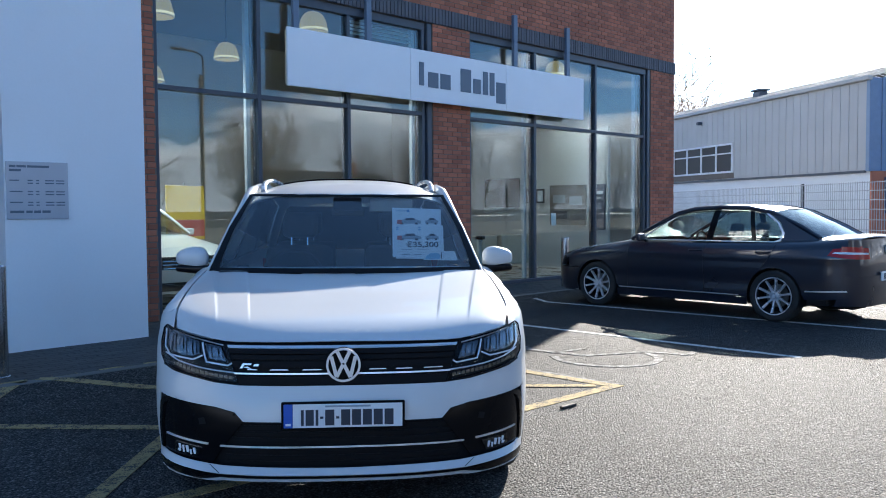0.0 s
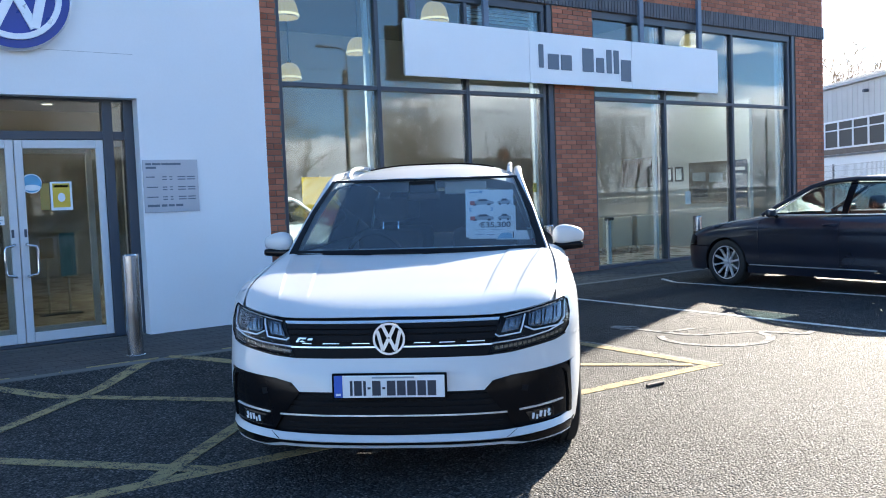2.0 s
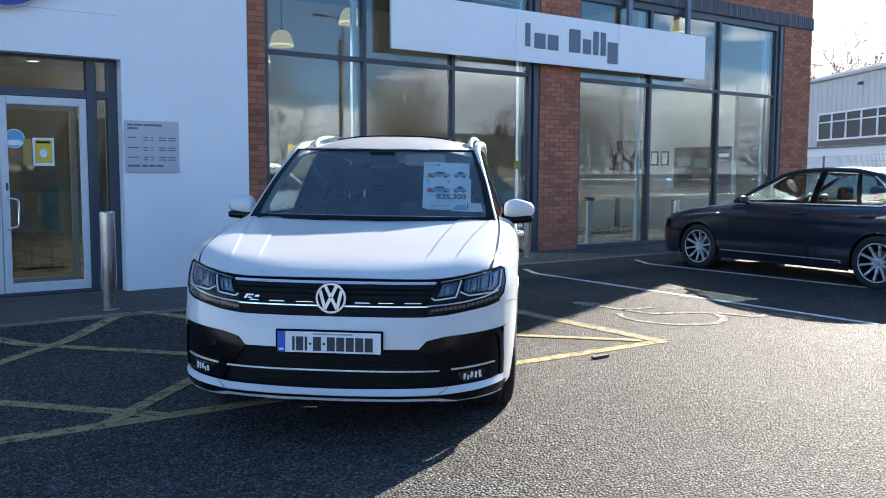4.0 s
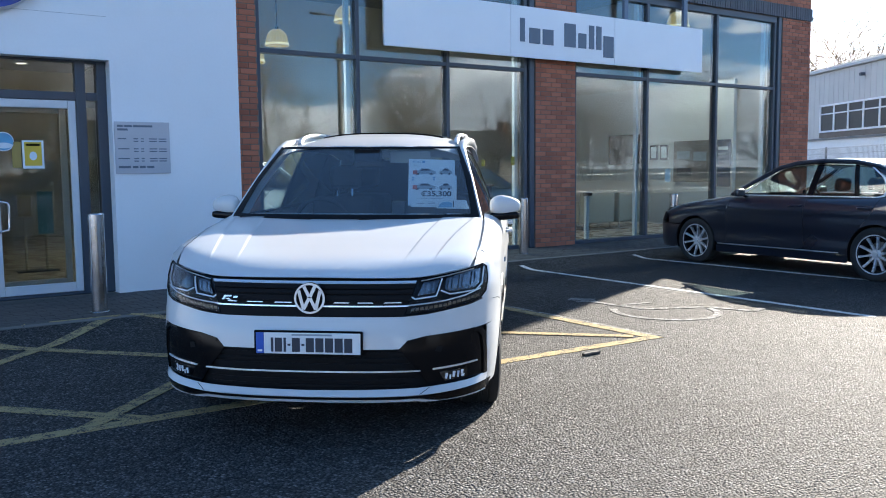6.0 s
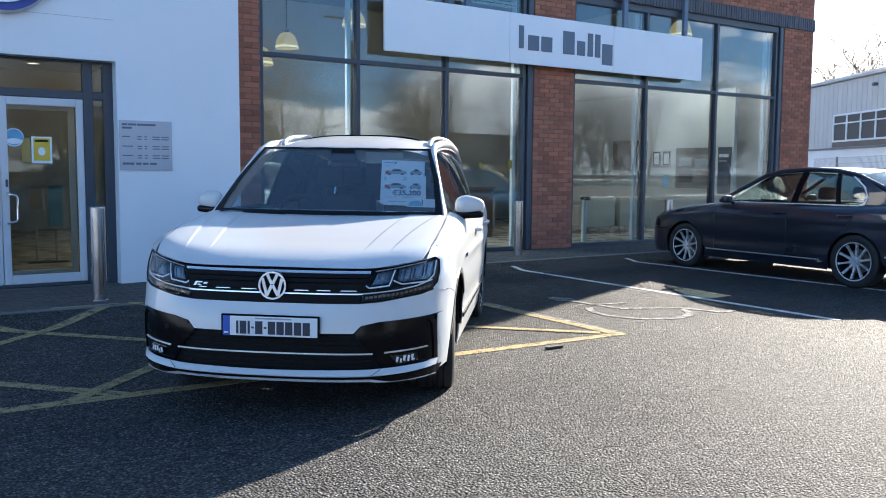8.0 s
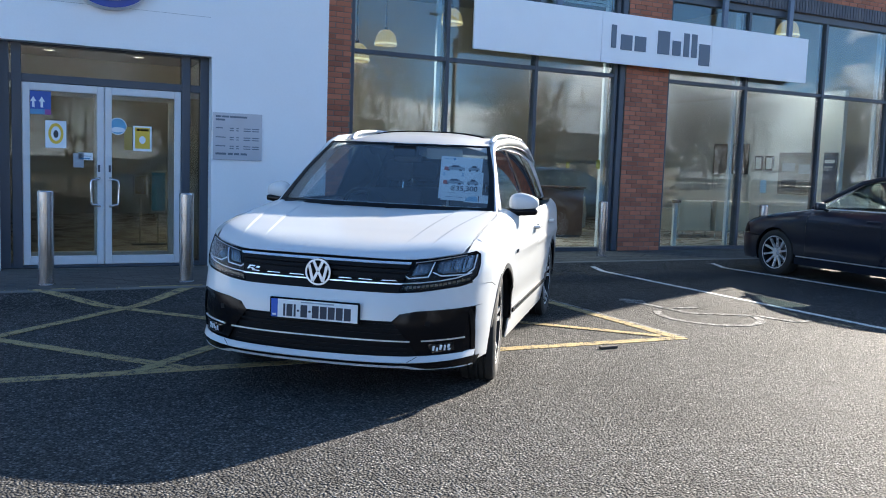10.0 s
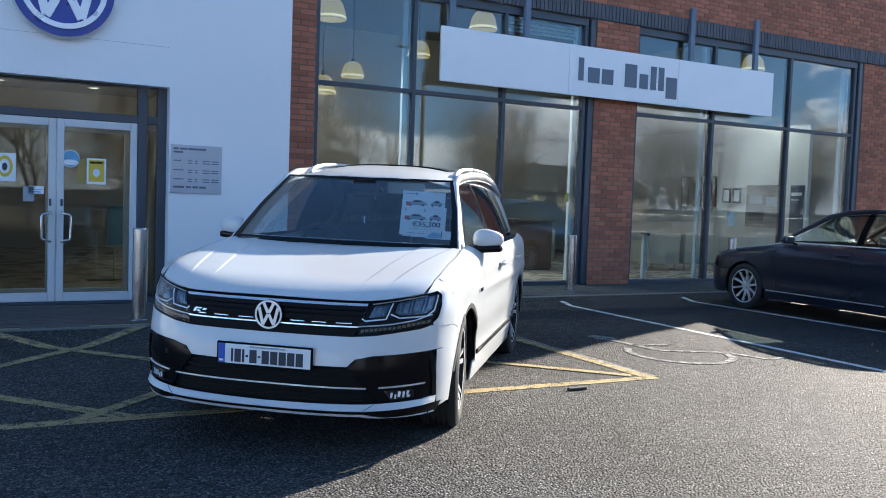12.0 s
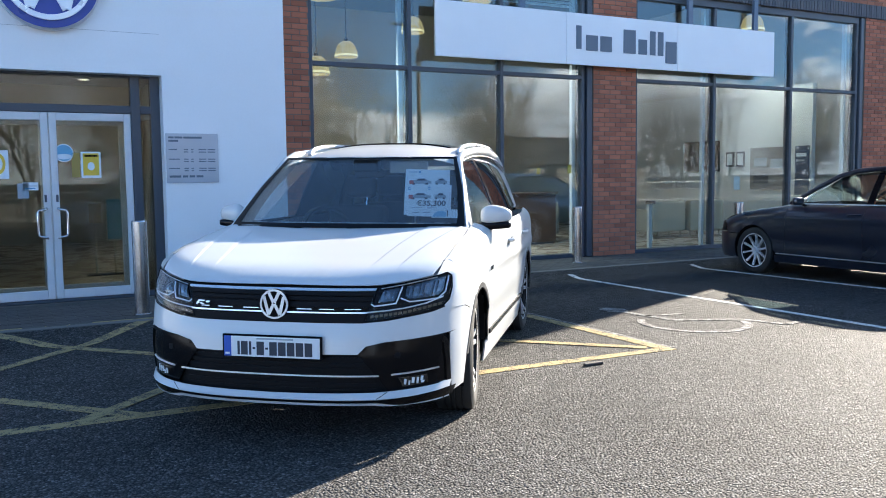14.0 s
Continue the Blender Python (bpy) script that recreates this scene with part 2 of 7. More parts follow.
def add_lathe(bm, profile, n=32, axis="z", m=None, caps=True):
    """Turns (radius, height) pairs round an axis."""
    rings = []
    for r, h in profile:
        ring = []
        for i in range(n):
            a = 2 * math.pi * i / n
            co = Vector((r * math.cos(a), r * math.sin(a), h))
            if axis == "y":
                co = Vector((co.x, co.z, co.y))
            elif axis == "x":
                co = Vector((co.z, co.x, co.y))
            ring.append(bm.verts.new(m @ co if m else co))
        rings.append(ring)
    for a, b in zip(rings, rings[1:]):
        for i in range(n):
            j = (i + 1) % n
            bm.faces.new((a[i], a[j], b[j], b[i]))
    for ring, (r, h) in ((rings[0], profile[0]), (rings[-1], profile[-1])):
        if caps and r > 1e-5:
            bm.faces.new(ring)
    bmesh.ops.recalc_face_normals(bm, faces=bm.faces)
    return bm


def lathe(profile, n=32, axis="z", caps=True):
    return add_lathe(bmesh.new(), profile, n, axis, None, caps)


def add_tube(bm, path, radius, n=8, cap=True):
    """A round bar along points; radius may be one number or one for each point."""
    pts = [Vector(p) for p in path]
    radii = radius if isinstance(radius, (list, tuple)) else [radius] * len(pts)
    rings, side = [], None
    for i, p in enumerate(pts):
        d = (pts[min(i + 1, len(pts) - 1)] - pts[max(i - 1, 0)]).normalized()
        if side is None:
            side = d.orthogonal().normalized()
        side = (side - d * side.dot(d)).normalized()
        up = d.cross(side)
        rings.append([bm.verts.new(p + (side * math.cos(2 * math.pi * k / n) + up * math.sin(2 * math.pi * k / n)) * radii[i]) for k in range(n)])
    for a, b in zip(rings, rings[1:]):
        for k in range(n):
            bm.faces.new((a[k], a[(k + 1) % n], b[(k + 1) % n], b[k]))
    if cap:
        bm.faces.new(rings[0][::-1])
        bm.faces.new(rings[-1])
    return bm


def tube(path, radius, n=8):
    return add_tube(bmesh.new(), path, radius, n)


def add_slab(bm, outline, depth, place):
    """A flat outline with thickness. place maps (u, v, d) to a point."""
    front = [bm.verts.new(place(u, v, 0)) for u, v in outline]
    back = [bm.verts.new(place(u, v, depth)) for u, v in outline]
    bm.faces.new(front)
    bm.faces.new(back[::-1])
    for i in range(len(outline)):
        j = (i + 1) % len(outline)
        bm.faces.new((front[j], front[i], back[i], back[j]))
    bmesh.ops.recalc_face_normals(bm, faces=bm.faces)
    return bm


def on_wall(y, out=-1):
    """Outlines in x and z on a wall that faces -y."""
    return lambda u, v, d: Vector((u, y + out * d, v))


def on_floor(z):
    return lambda u, v, d: Vector((u, v, z + d))


def boxes_mesh(name, cells, material):
    """Many small bevelled blocks (lo, hi) in one mesh; the bevel runs round the -y or +z face."""
    verts, faces = [], []
    for lo, hi, face in cells:
        b = 0.004
        n = len(verts)
        (x0, y0, z0), (x1, y1, z1) = lo, hi
        if face == "y":
            verts += [(x0, y1, z0), (x1, y1, z0), (x1, y1, z1), (x0, y1, z1), (x0, y0 + b, z0), (x1, y0 + b, z0), (x1, y0 + b, z1), (x0, y0 + b, z1),
                      (x0 + b, y0, z0 + b), (x1 - b, y0, z0 + b), (x1 - b, y0, z1 - b), (x0 + b, y0, z1 - b)]
        else:
            verts += [(x0, y0, z0), (x0, y1, z0), (x1, y1, z0), (x1, y0, z0), (x0, y0, z1 - b), (x0, y1, z1 - b), (x1, y1, z1 - b), (x1, y0, z1 - b),
                      (x0 + b, y0 + b, z1), (x0 + b, y1 - b, z1), (x1 - b, y1 - b, z1), (x1 - b, y0 + b, z1)]
        for k in range(4):
            j = (k + 1) % 4
            faces += [(n + k, n + j, n + 4 + j, n + 4 + k), (n + 4 + k, n + 4 + j, n + 8 + j, n + 8 + k)]
        faces.append((n + 8, n + 9, n + 10, n + 11))
    me = bpy.data.meshes.new(name)
    me.from_pydata(verts, [], faces)
    me.materials.append(material)
    bm = bmesh.new()
    bm.from_mesh(me)
    bmesh.ops.recalc_face_normals(bm, faces=bm.faces)
    bm.to_mesh(me)
    bm.free()
    return me


# ---- ground and markings ----
bm = bmesh.new()
bmesh.ops.create_grid(bm, x_segments=24, y_segments=24, size=900)
ground = tagged(new("ground", finish("ground", bm, ASPHALT)), "grey worn asphalt car park surface with pale chippings", "ground", kind="structure")


PAVE = 0.075
RAMPS = ((-9.4, -0.9, -2.86, 0.5), (-0.9, 12.5, -1.52, 0.4))


def ground_z(x, y):
    """The height of the asphalt, which runs up to the kerb."""
    for x0, x1, y0, run in RAMPS:
        if x0 <= x < x1 and y > y0 - run:
            return 0.0015 + (PAVE - 0.0055) * min((y - y0 + run) / run, 1)
    return 0.0


def stripe(name, a, b, width, material, label, lift=0.004):
    a, b = Vector((*a, 0)), Vector((*b, 0))
    d = (b - a).normalized()
    s = Vector((-d.y, d.x, 0)) * width / 2
    bm = bmesh.new()
    n = max(1, int((b - a).length / 0.08))
    rows = []
    for k in range(n + 1):
        p = a.lerp(b, k / n)
        rows.append([bm.verts.new((q.x, q.y, ground_z(q.x, q.y) + h)) for q, h in ((p - s, lift), (p + s, lift), (p + s, lift - 0.003), (p - s, lift - 0.003))])
    for r, t in zip(rows, rows[1:]):
        for i in range(4):
            j = (i + 1) % 4
            bm.faces.new((r[i], t[i], t[j], r[j]))
    bm.faces.new(rows[0])
    bm.faces.new(rows[-1][::-1])
    bmesh.ops.recalc_face_normals(bm, faces=bm.faces[:])
    return tagged(new(name, finish(name, bm, material)), label, "road marking", "yellow hatched box" if material is YELLOW_PAINT else "bay lines", "structure")


YL = "worn yellow painted line on asphalt"
HX0, HX1, HY0, HY1 = -8.2, -0.715, -6.0, -2.72
stripe("yellow_line", (HX0, -5.87), (HX1 + 0.06, -6.117), 0.11, YELLOW_PAINT, YL)
stripe("yellow_line", (HX1, -6.10), (HX1 - 0.02, HY1), 0.11, YELLOW_PAINT, YL, 0.005)
stripe("yellow_line", (HX0, HY1), (HX1, HY1), 0.10, YELLOW_PAINT, YL)
stripe("yellow_line", (HX0, -5.87), (HX0, HY1), 0.10, YELLOW_PAINT, YL, 0.005)


def hatch(x, y, slope):
    """A diagonal of the hatched box through (x, y), ended at its borders."""
    ends = []
    for yy in (HY0, HY1):
        xx = x + (yy - y) / slope
        if xx < HX0 or xx > HX1:
            xx = min(max(xx, HX0), HX1)
            yy = y + (xx - x) * slope
        ends.append((xx, yy))
    stripe("yellow_line", ends[0], ends[1], 0.10, YELLOW_PAINT, YL, 0.006 if slope > 0 else 0.007)


for x, y, slope in ((-7.0, -3.55, 1.04), (-4.85, -3.56, 1.04), (-4.39, -5.34, 1.0), (-4.85, -3.53, -1.13), (-5.45, -5.12, -1.14), (-1.66, -5.11, -1.055)):
    hatch(x, y, slope)

WL = "worn white painted parking bay line"
stripe("white_line", (1.605, -1.72), (1.575, -6.7), 0.08, WHITE_PAINT, WL)
stripe("white_line", (3.86, -1.70), (4.03, -6.7), 0.08, WHITE_PAINT, WL)
stripe("white_line", (6.1, -1.70), (6.2, -6.1), 0.08, WHITE_PAINT, WL)
stripe("white_line", (-0.64, -2.8), (-0.64, -6.1), 0.07, FADED_PAINT, WL, 0.004)


def wheelchair_mark():
    """The faded seated figure on its wheel, painted on the bay."""
    bm = bmesh.new()
    put = on_floor(0.002)
    add_slab(bm, [(0.22 + 0.13 * math.cos(a), -4.33 + 0.16 * math.sin(a)) for a in (math.tau * k / 20 for k in range(20))], 0.003, put)

    def bar(a, b, w):
        a, b = Vector((*a, 0)), Vector((*b, 0))
        d = (b - a).normalized()
        s = Vector((-d.y, d.x, 0)) * w / 2
        add_slab(bm, [(p.x, p.y) for p in (a - s, b - s, b + s, a + s)], 0.003, put)
    bar((0.22, -4.48), (0.30, -5.12), 0.09)
    bar((0.24, -4.80), (0.62, -4.88), 0.07)
    bar((0.29, -5.13), (0.86, -5.42), 0.08)
    bar((0.86, -5.40), (1.00, -5.84), 0.08)
    bar((1.00, -5.84), (1.20, -5.80), 0.07)
    turn = [radians(a) for a in range(128, 350, 9)]
    for a, b in zip(turn, turn[1:]):
        add_slab(bm, [(0.36 + r * math.cos(t) * 0.94, -5.32 + r * math.sin(t)) for r, t in ((0.46, a), (0.54, a), (0.54, b), (0.46, b))], 0.003, put)
    tagged(new("wheelchair_marking", finish("wheelchair_marking", bm, FADED_PAINT)), "faded white wheelchair symbol painted on the bay", "road marking", kind="structure")


wheelchair_mark()

# ---- pavement along the building ----
bm = box((-9.4, -2.86, -0.05), (-0.9, 0.2, PAVE - 0.006))
add_box(bm, (-0.9, -1.52, -0.05), (12.5, 0.2, PAVE - 0.007))
pavement = tagged(new("pavement", finish("pavement", bm, MORTAR)), "dark grey block paving along the showroom", "pavement", kind="structure")
# a short fillet of asphalt runs up to the kerb
bm = bmesh.new()
for x0, x1, y0, run in RAMPS:
    vs = [bm.verts.new(p) for p in ((x0, y0 - run, 0.0015), (x1, y0 - run, 0.0015), (x1, y0, PAVE - 0.004), (x0, y0, PAVE - 0.004))]
    low = [bm.verts.new(p) for p in ((x0, y0 - run, -0.05), (x1, y0 - run, -0.05), (x1, y0, -0.05), (x0, y0, -0.05))]
    bm.faces.new(vs)
    for i in range(4):
        j = (i + 1) % 4
        bm.faces.new((vs[i], low[i], low[j], vs[j]))
tagged(new("ramp", finish("ramp", bm, ASPHALT)), "shallow asphalt fillet up to the dropped kerb", "ramp", kind="structure")
near, rest, kerbs = [], [], []
for x0, x1, y0 in ((-9.4, -0.9, -2.86), (-0.9, 12.5, -1.52)):
    y = y0 + 0.13
    row = 0
    while y < -0.12:
        x = x0 + (0.1 if row % 2 else 0)
        while x < x1 - 0.19:
            jig = random.uniform(-0.0015, 0.0015)
            cell = ((x + 0.002, y + 0.002, PAVE - 0.03), (x + 0.198, y + 0.098, PAVE + jig), "z")
            if not (y > -1.22 and x < -2.2):
                (near if -5.6 < x < -3.2 and y < -1.5 else rest).append(cell)
            x += 0.2
        y += 0.1
        row += 1
    x = x0
    while x < x1 - 0.1:
        kerbs.append(((x + 0.003, y0, -0.05), (min(x + 0.912, x1), y0 + 0.127, PAVE + 0.002), "z"))
        x += 0.915
for cell in near[:150]:
    ob = new("paver", boxes_mesh("paver", [cell], PAVER))
    ob.parent = pavement
ob = new("paving_blocks", boxes_mesh("paving_blocks", near[150:] + rest, PAVER))
ob.parent = pavement
tagged(ob, kind="stuff")
for cell in kerbs:
    ob = new("kerb_stone", boxes_mesh("kerb_stone", [cell], KERB))
    ob.parent = pavement

# ---- showroom walls ----
BY = -0.10                                  # face of the brickwork
TOP = 6.82
OPEN_1 = (-1.50, 3.27, 4.40)                # x from, x to, head
OPEN_2 = (4.16, 9.95, 4.40)
RIGHT = 10.95
LEFT = -9.2
mortar = BY + 0.008
bm = box((LEFT, mortar, -0.05), (-5.90, 0.24, TOP))
add_box(bm, (-5.90, mortar, 2.62), (-3.58, 0.24, TOP))
add_box(bm, (-3.58, mortar, -0.05), (OPEN_1[0], 0.24, TOP))
add_box(bm, (OPEN_1[1], mortar, -0.05), (OPEN_2[0], 0.24, TOP))
add_box(bm, (OPEN_2[1], mortar, -0.05), (RIGHT - 0.008, 0.24, TOP))
add_box(bm, (OPEN_1[0], mortar, OPEN_1[2]), (OPEN_1[1], 0.24, TOP))
add_box(bm, (OPEN_2[0], mortar, OPEN_2[2]), (OPEN_2[1], 0.24, TOP))
wall_front = tagged(new("wall_front", finish("wall_front", bm, MORTAR)), "red-brown brick showroom wall with two tall glazed openings", "wall", kind="structure")

BAND0, BAND1 = 4.40, 4.66                   # soldier course of blue bricks
first, others = [], []


def lay(x0, x1, z0, z1, keep):
    course = 0
    z = z0
    while z < z1 - 0.03:
        x = x0 - (0.1125 if course % 2 else 0.0)
        while x < x1 - 0.02:
            a, b = max(x, x0) + 0.005, min(x + 0.225, x1) - 0.005
            if b - a > 0.03:
                out = random.uniform(-0.002, 0.002)
                keep.append(((a, BY + out, z + 0.005), (b, BY + 0.09, min(z + 0.07, z1 - 0.005)), "y"))
            x += 0.225
        z += 0.075
        course += 1


lay(OPEN_1[1], OPEN_2[0], PAVE, BAND0, first)
lay(-2.19, OPEN_1[0], PAVE, BAND0, others)
lay(OPEN_2[1], RIGHT, PAVE, BAND0, others)
lay(-2.4, RIGHT, BAND1, TOP - 0.1, others)
bricks = first + others[:0]
for cell in bricks[:300]:
    ob = new("brick", boxes_mesh("brick", [cell], BRICK))
    ob.parent = wall_front
ob = new("brickwork", boxes_mesh("brickwork", bricks[300:] + others, BRICK))
ob.parent = wall_front
tagged(ob, kind="stuff")
soldiers = []
x = -2.3
while x < RIGHT - 0.05:
    soldiers.append(((x + 0.005, BY - 0.022 + random.uniform(-0.003, 0.003), BAND0 + 0.004), (x + 0.070, BY + 0.05, BAND1 - 0.004), "y"))
    x += 0.075
for cell in soldiers[:180]:
    ob = new("soldier_brick", boxes_mesh("soldier_brick", [cell], BLUE_BRICK))
    ob.parent = wall_front
bm = box((-2.4, BY - 0.04, TOP - 0.1), (RIGHT + 0.05, 0.3, TOP))
part("coping", bm, FRAME_GREY, wall_front, "dark metal coping")

# other walls, roof, floor and ceiling of the showroom
INNER = stuff("inner_wall", (0.60, 0.57, 0.51), 0.8, vary=0.06, scale=1.5)
FLOOR_TILE = stuff("floor_tile", (0.40, 0.34, 0.29), 0.28, vary=0.12, scale=3)
CEILING = stuff("ceiling_paint", (0.13, 0.13, 0.135), 0.9, vary=0.05)
DEPTH = 9.0
tagged(new("wall_back", finish("wall_back", box((LEFT, DEPTH, 0), (RIGHT, DEPTH + 0.3, TOP)), INNER)), "plain cream painted inner back wall of the showroom", "wall", kind="structure")
tagged(new("wall_right", finish("wall_right", box((RIGHT - 0.3, 0.245, 0), (RIGHT - 0.01, DEPTH, TOP)), INNER)), "plain cream side wall of the showroom", "wall", kind="structure")
tagged(new("wall_left", finish("wall_left", box((LEFT, 0.245, 0), (LEFT + 0.3, DEPTH, TOP)), INNER)), "plain cream side wall of the showroom", "wall", kind="structure")
tagged(new("ceiling", finish("ceiling", box((LEFT + 0.3, 0.245, 5.6), (RIGHT - 0.3, DEPTH, 5.8)), CEILING)), "flat dark grey showroom ceiling", "ceiling", kind="structure")
tagged(new("roof", finish("roof", box((LEFT, -0.09, TOP - 0.4), (RIGHT - 0.02, DEPTH + 0.29, TOP - 0.12)), FRAME_GREY)), "flat grey membrane roof behind a parapet", "roof", kind="structure")
tagged(new("floor", finish("floor", box((LEFT + 0.3, 0.2, -0.02), (RIGHT - 0.3, DEPTH, PAVE + 0.004)), FLOOR_TILE)), "brown glossy tiled showroom floor", "floor", kind="structure")

# ---- shopfront windows ----
def shopfront(name, x0, x1, mullions, label):
    w = thing(name, (0, 0, 0), label, "window", kind="structure")
    zt, z0, z1 = 2.955, PAVE, 4.40
    posts = [x0 + 0.03] + mullions + [x1 - 0.03]
    for x in posts:
        part("mullion", box((x - 0.03, -0.055, z0 + 0.06), (x + 0.03, 0.09, z1 - 0.12), 0.004), FRAME_GREY, w)
    part("sill_rail", box((x0, -0.06, z0), (x1, 0.095, z0 + 0.06), 0.004), FRAME_GREY, w)
    part("head_rail", box((x0, -0.06, z1 - 0.12), (x1, 0.095, z1), 0.004), FRAME_GREY, w)
    for a, b in zip(posts, posts[1:]):
        part("transom", box((a + 0.03, -0.05, zt - 0.03), (b - 0.03, 0.085, zt + 0.03), 0.004), FRAME_GREY, w)
        for lo, hi in ((z0 + 0.06, zt - 0.03), (zt + 0.03, z1 - 0.12)):
            pane = part("pane", box((a + 0.03, -0.008, lo), (b - 0.03, 0.008, hi)), GLASS, w)
    return w


window_1 = shopfront("window_1", -1.50, 3.13, [0.02, 1.57], "tall dark-framed showroom window reflecting sky and bare trees")
window_2 = shopfront("window_2", 4.16, 9.80, [5.98, 7.93], "tall dark-framed showroom window beside the brick pier")
for w, x in ((window_1, 3.16), (window_2, 9.83)):
    part("jamb_post", box((x, -0.09, PAVE), (x + 0.10, 0.10, 4.40), 0.01), FRAME_GREY, w, "dark grey boxed corner post")

# ---- fascia sign ----
sign = thing("fascia_sign", (0, 0, 0), "long white fascia sign board with grey lettering on steel posts", "sign")
SY = -0.27
for a, b in ((0.33, 2.615), (2.619, 4.90), (4.904, 7.205)):
    part("panel", box((a, SY, 3.118), (b, SY + 0.035, 3.908), 0.004), SIGN_WHITE, sign)
part("backing", box((0.36, SY + 0.036, 3.15), (7.18, SY + 0.10, 3.88)), SIGN_BACK, sign, "brown painted back of the sign")
for x in (0.56, 1.88, 5.29, 6.85):
    part("post", box((x - 0.05, SY + 0.101, 3.2), (x + 0.05, SY + 0.165, 4.84), 0.006), POST_BLUE, sign, "blue-grey steel post")
# the name on the board, as plain bars
for x0, x1, z0, z1 in ((2.80, 2.90, 3.36, 3.72), (2.99, 3.22, 3.345, 3.585), (3.27, 3.50, 3.345, 3.585), (3.74, 3.99, 3.345, 3.72),
                       (4.05, 4.23, 3.345, 3.585), (4.29, 4.41, 3.345, 3.73), (4.46, 4.58, 3.345, 3.73), (4.63, 4.87, 3.23, 3.585)):
    part("bar", box((x0, SY - 0.012, z0), (x1, SY + 0.001, z1), 0.003), LETTER_GREY, sign)

# ---- white entrance portal ----
PY = -1.20
OP0, OP1, OPZ = -5.86, -3.625, 2.558
bm = add_slab(bmesh.new(), [(LEFT, 0), (OP0, 0), (OP0, OPZ), (OP1, OPZ), (OP1, 0), (-2.205, 0), (-2.205, TOP + 0.5), (LEFT, TOP + 0.5)], 0.22 - PY, on_wall(PY, 1))
portal = tagged(new("wall_portal", finish("wall_portal", bm, RENDER_WHITE)), "smooth white clad entrance portal wall with a doorway", "wall", kind="structure")

entrance = thing("door_1", (0, 0, 0), "closed double glass entrance doors in white and dark grey frames", "door", kind="structure")
DY = PY + 0.20
for x in (OP0 + 0.05, -5.64 - 0.05, -3.94 + 0.05, OP1 - 0.05):
    part("frame_post", box((x - 0.05, DY - 0.03, PAVE), (x + 0.05, DY + 0.09, OPZ), 0.005), FRAME_GREY, entrance)
for a, b in ((OP0 + 0.10, -5.74), (-5.64, -3.94), (-3.84, OP1 - 0.10)):
    part("frame_rail", box((a, DY - 0.025, OPZ - 0.026), (b, DY + 0.085, OPZ), 0.004), FRAME_GREY, entrance)
    part("frame_rail", box((a, DY - 0.025, 2.14), (b, DY + 0.085, 2.225), 0.004), FRAME_GREY, entrance)
    part("pane", box((a, DY + 0.01, 2.225), (b, DY + 0.02, OPZ - 0.026)), DOOR_GLASS, entrance)
for a, b in ((OP0 + 0.10, -5.74), (-3.84, OP1 - 0.10)):
    part("pane", box((a, DY + 0.01, PAVE + 0.06), (b, DY + 0.02, 2.14)), DOOR_GLASS, entrance)
    part("frame_rail", box((a, DY - 0.025, PAVE), (b, DY + 0.085, PAVE + 0.06), 0.004), FRAME_GREY, entrance)
part("threshold", box((-5.64, DY - 0.04, PAVE), (-3.94, DY + 0.08, PAVE + 0.03), 0.004), FRAME_GREY, entrance)
for a, b, hx in ((-5.635, -4.797, -4.85), (-4.788, -3.945, -4.735)):
    leaf = part("door_leaf", box((a, DY - 0.02, PAVE + 0.035), (a + 0.075, DY + 0.025, 2.135), 0.006), ALU_WHITE, entrance, "white aluminium glazed door leaf")
    for lo, hi in (((b - 0.075, PAVE + 0.035), (b, 2.135)), ((a + 0.075, PAVE + 0.035), (b - 0.075, PAVE + 0.135)), ((a + 0.075, 2.05), (b - 0.075, 2.135))):
        part("door_rail", box((lo[0], DY - 0.02, lo[1]), (hi[0], DY + 0.025, hi[1]), 0.006), ALU_WHITE, leaf)
    part("pane", box((a + 0.075, DY - 0.002, PAVE + 0.135), (b - 0.075, DY + 0.006, 2.05)), DOOR_GLASS, leaf)
    s = -1 if hx < -4.79 else 1
    grip = [(hx, DY - 0.02, 0.78), (hx, DY - 0.075, 0.78), (hx + s * 0.02, DY - 0.085, 0.79), (hx + s * 0.075, DY - 0.085, 0.80), (hx + s * 0.09, DY - 0.085, 0.83), (hx + s * 0.09, DY - 0.085, 1.05),
            (hx + s * 0.075, DY - 0.085, 1.08), (hx + s * 0.02, DY - 0.085, 1.09), (hx, DY - 0.075, 1.10), (hx, DY - 0.02, 1.10)]
    part("handle", tube(grip, 0.014, 10), STEEL, leaf, "bent steel pull handle", True)
    part("lock", box((hx - 0.012, DY - 0.028, 1.17), (hx + 0.012, DY - 0.018, 1.25), 0.003), FRAME_GREY, leaf)

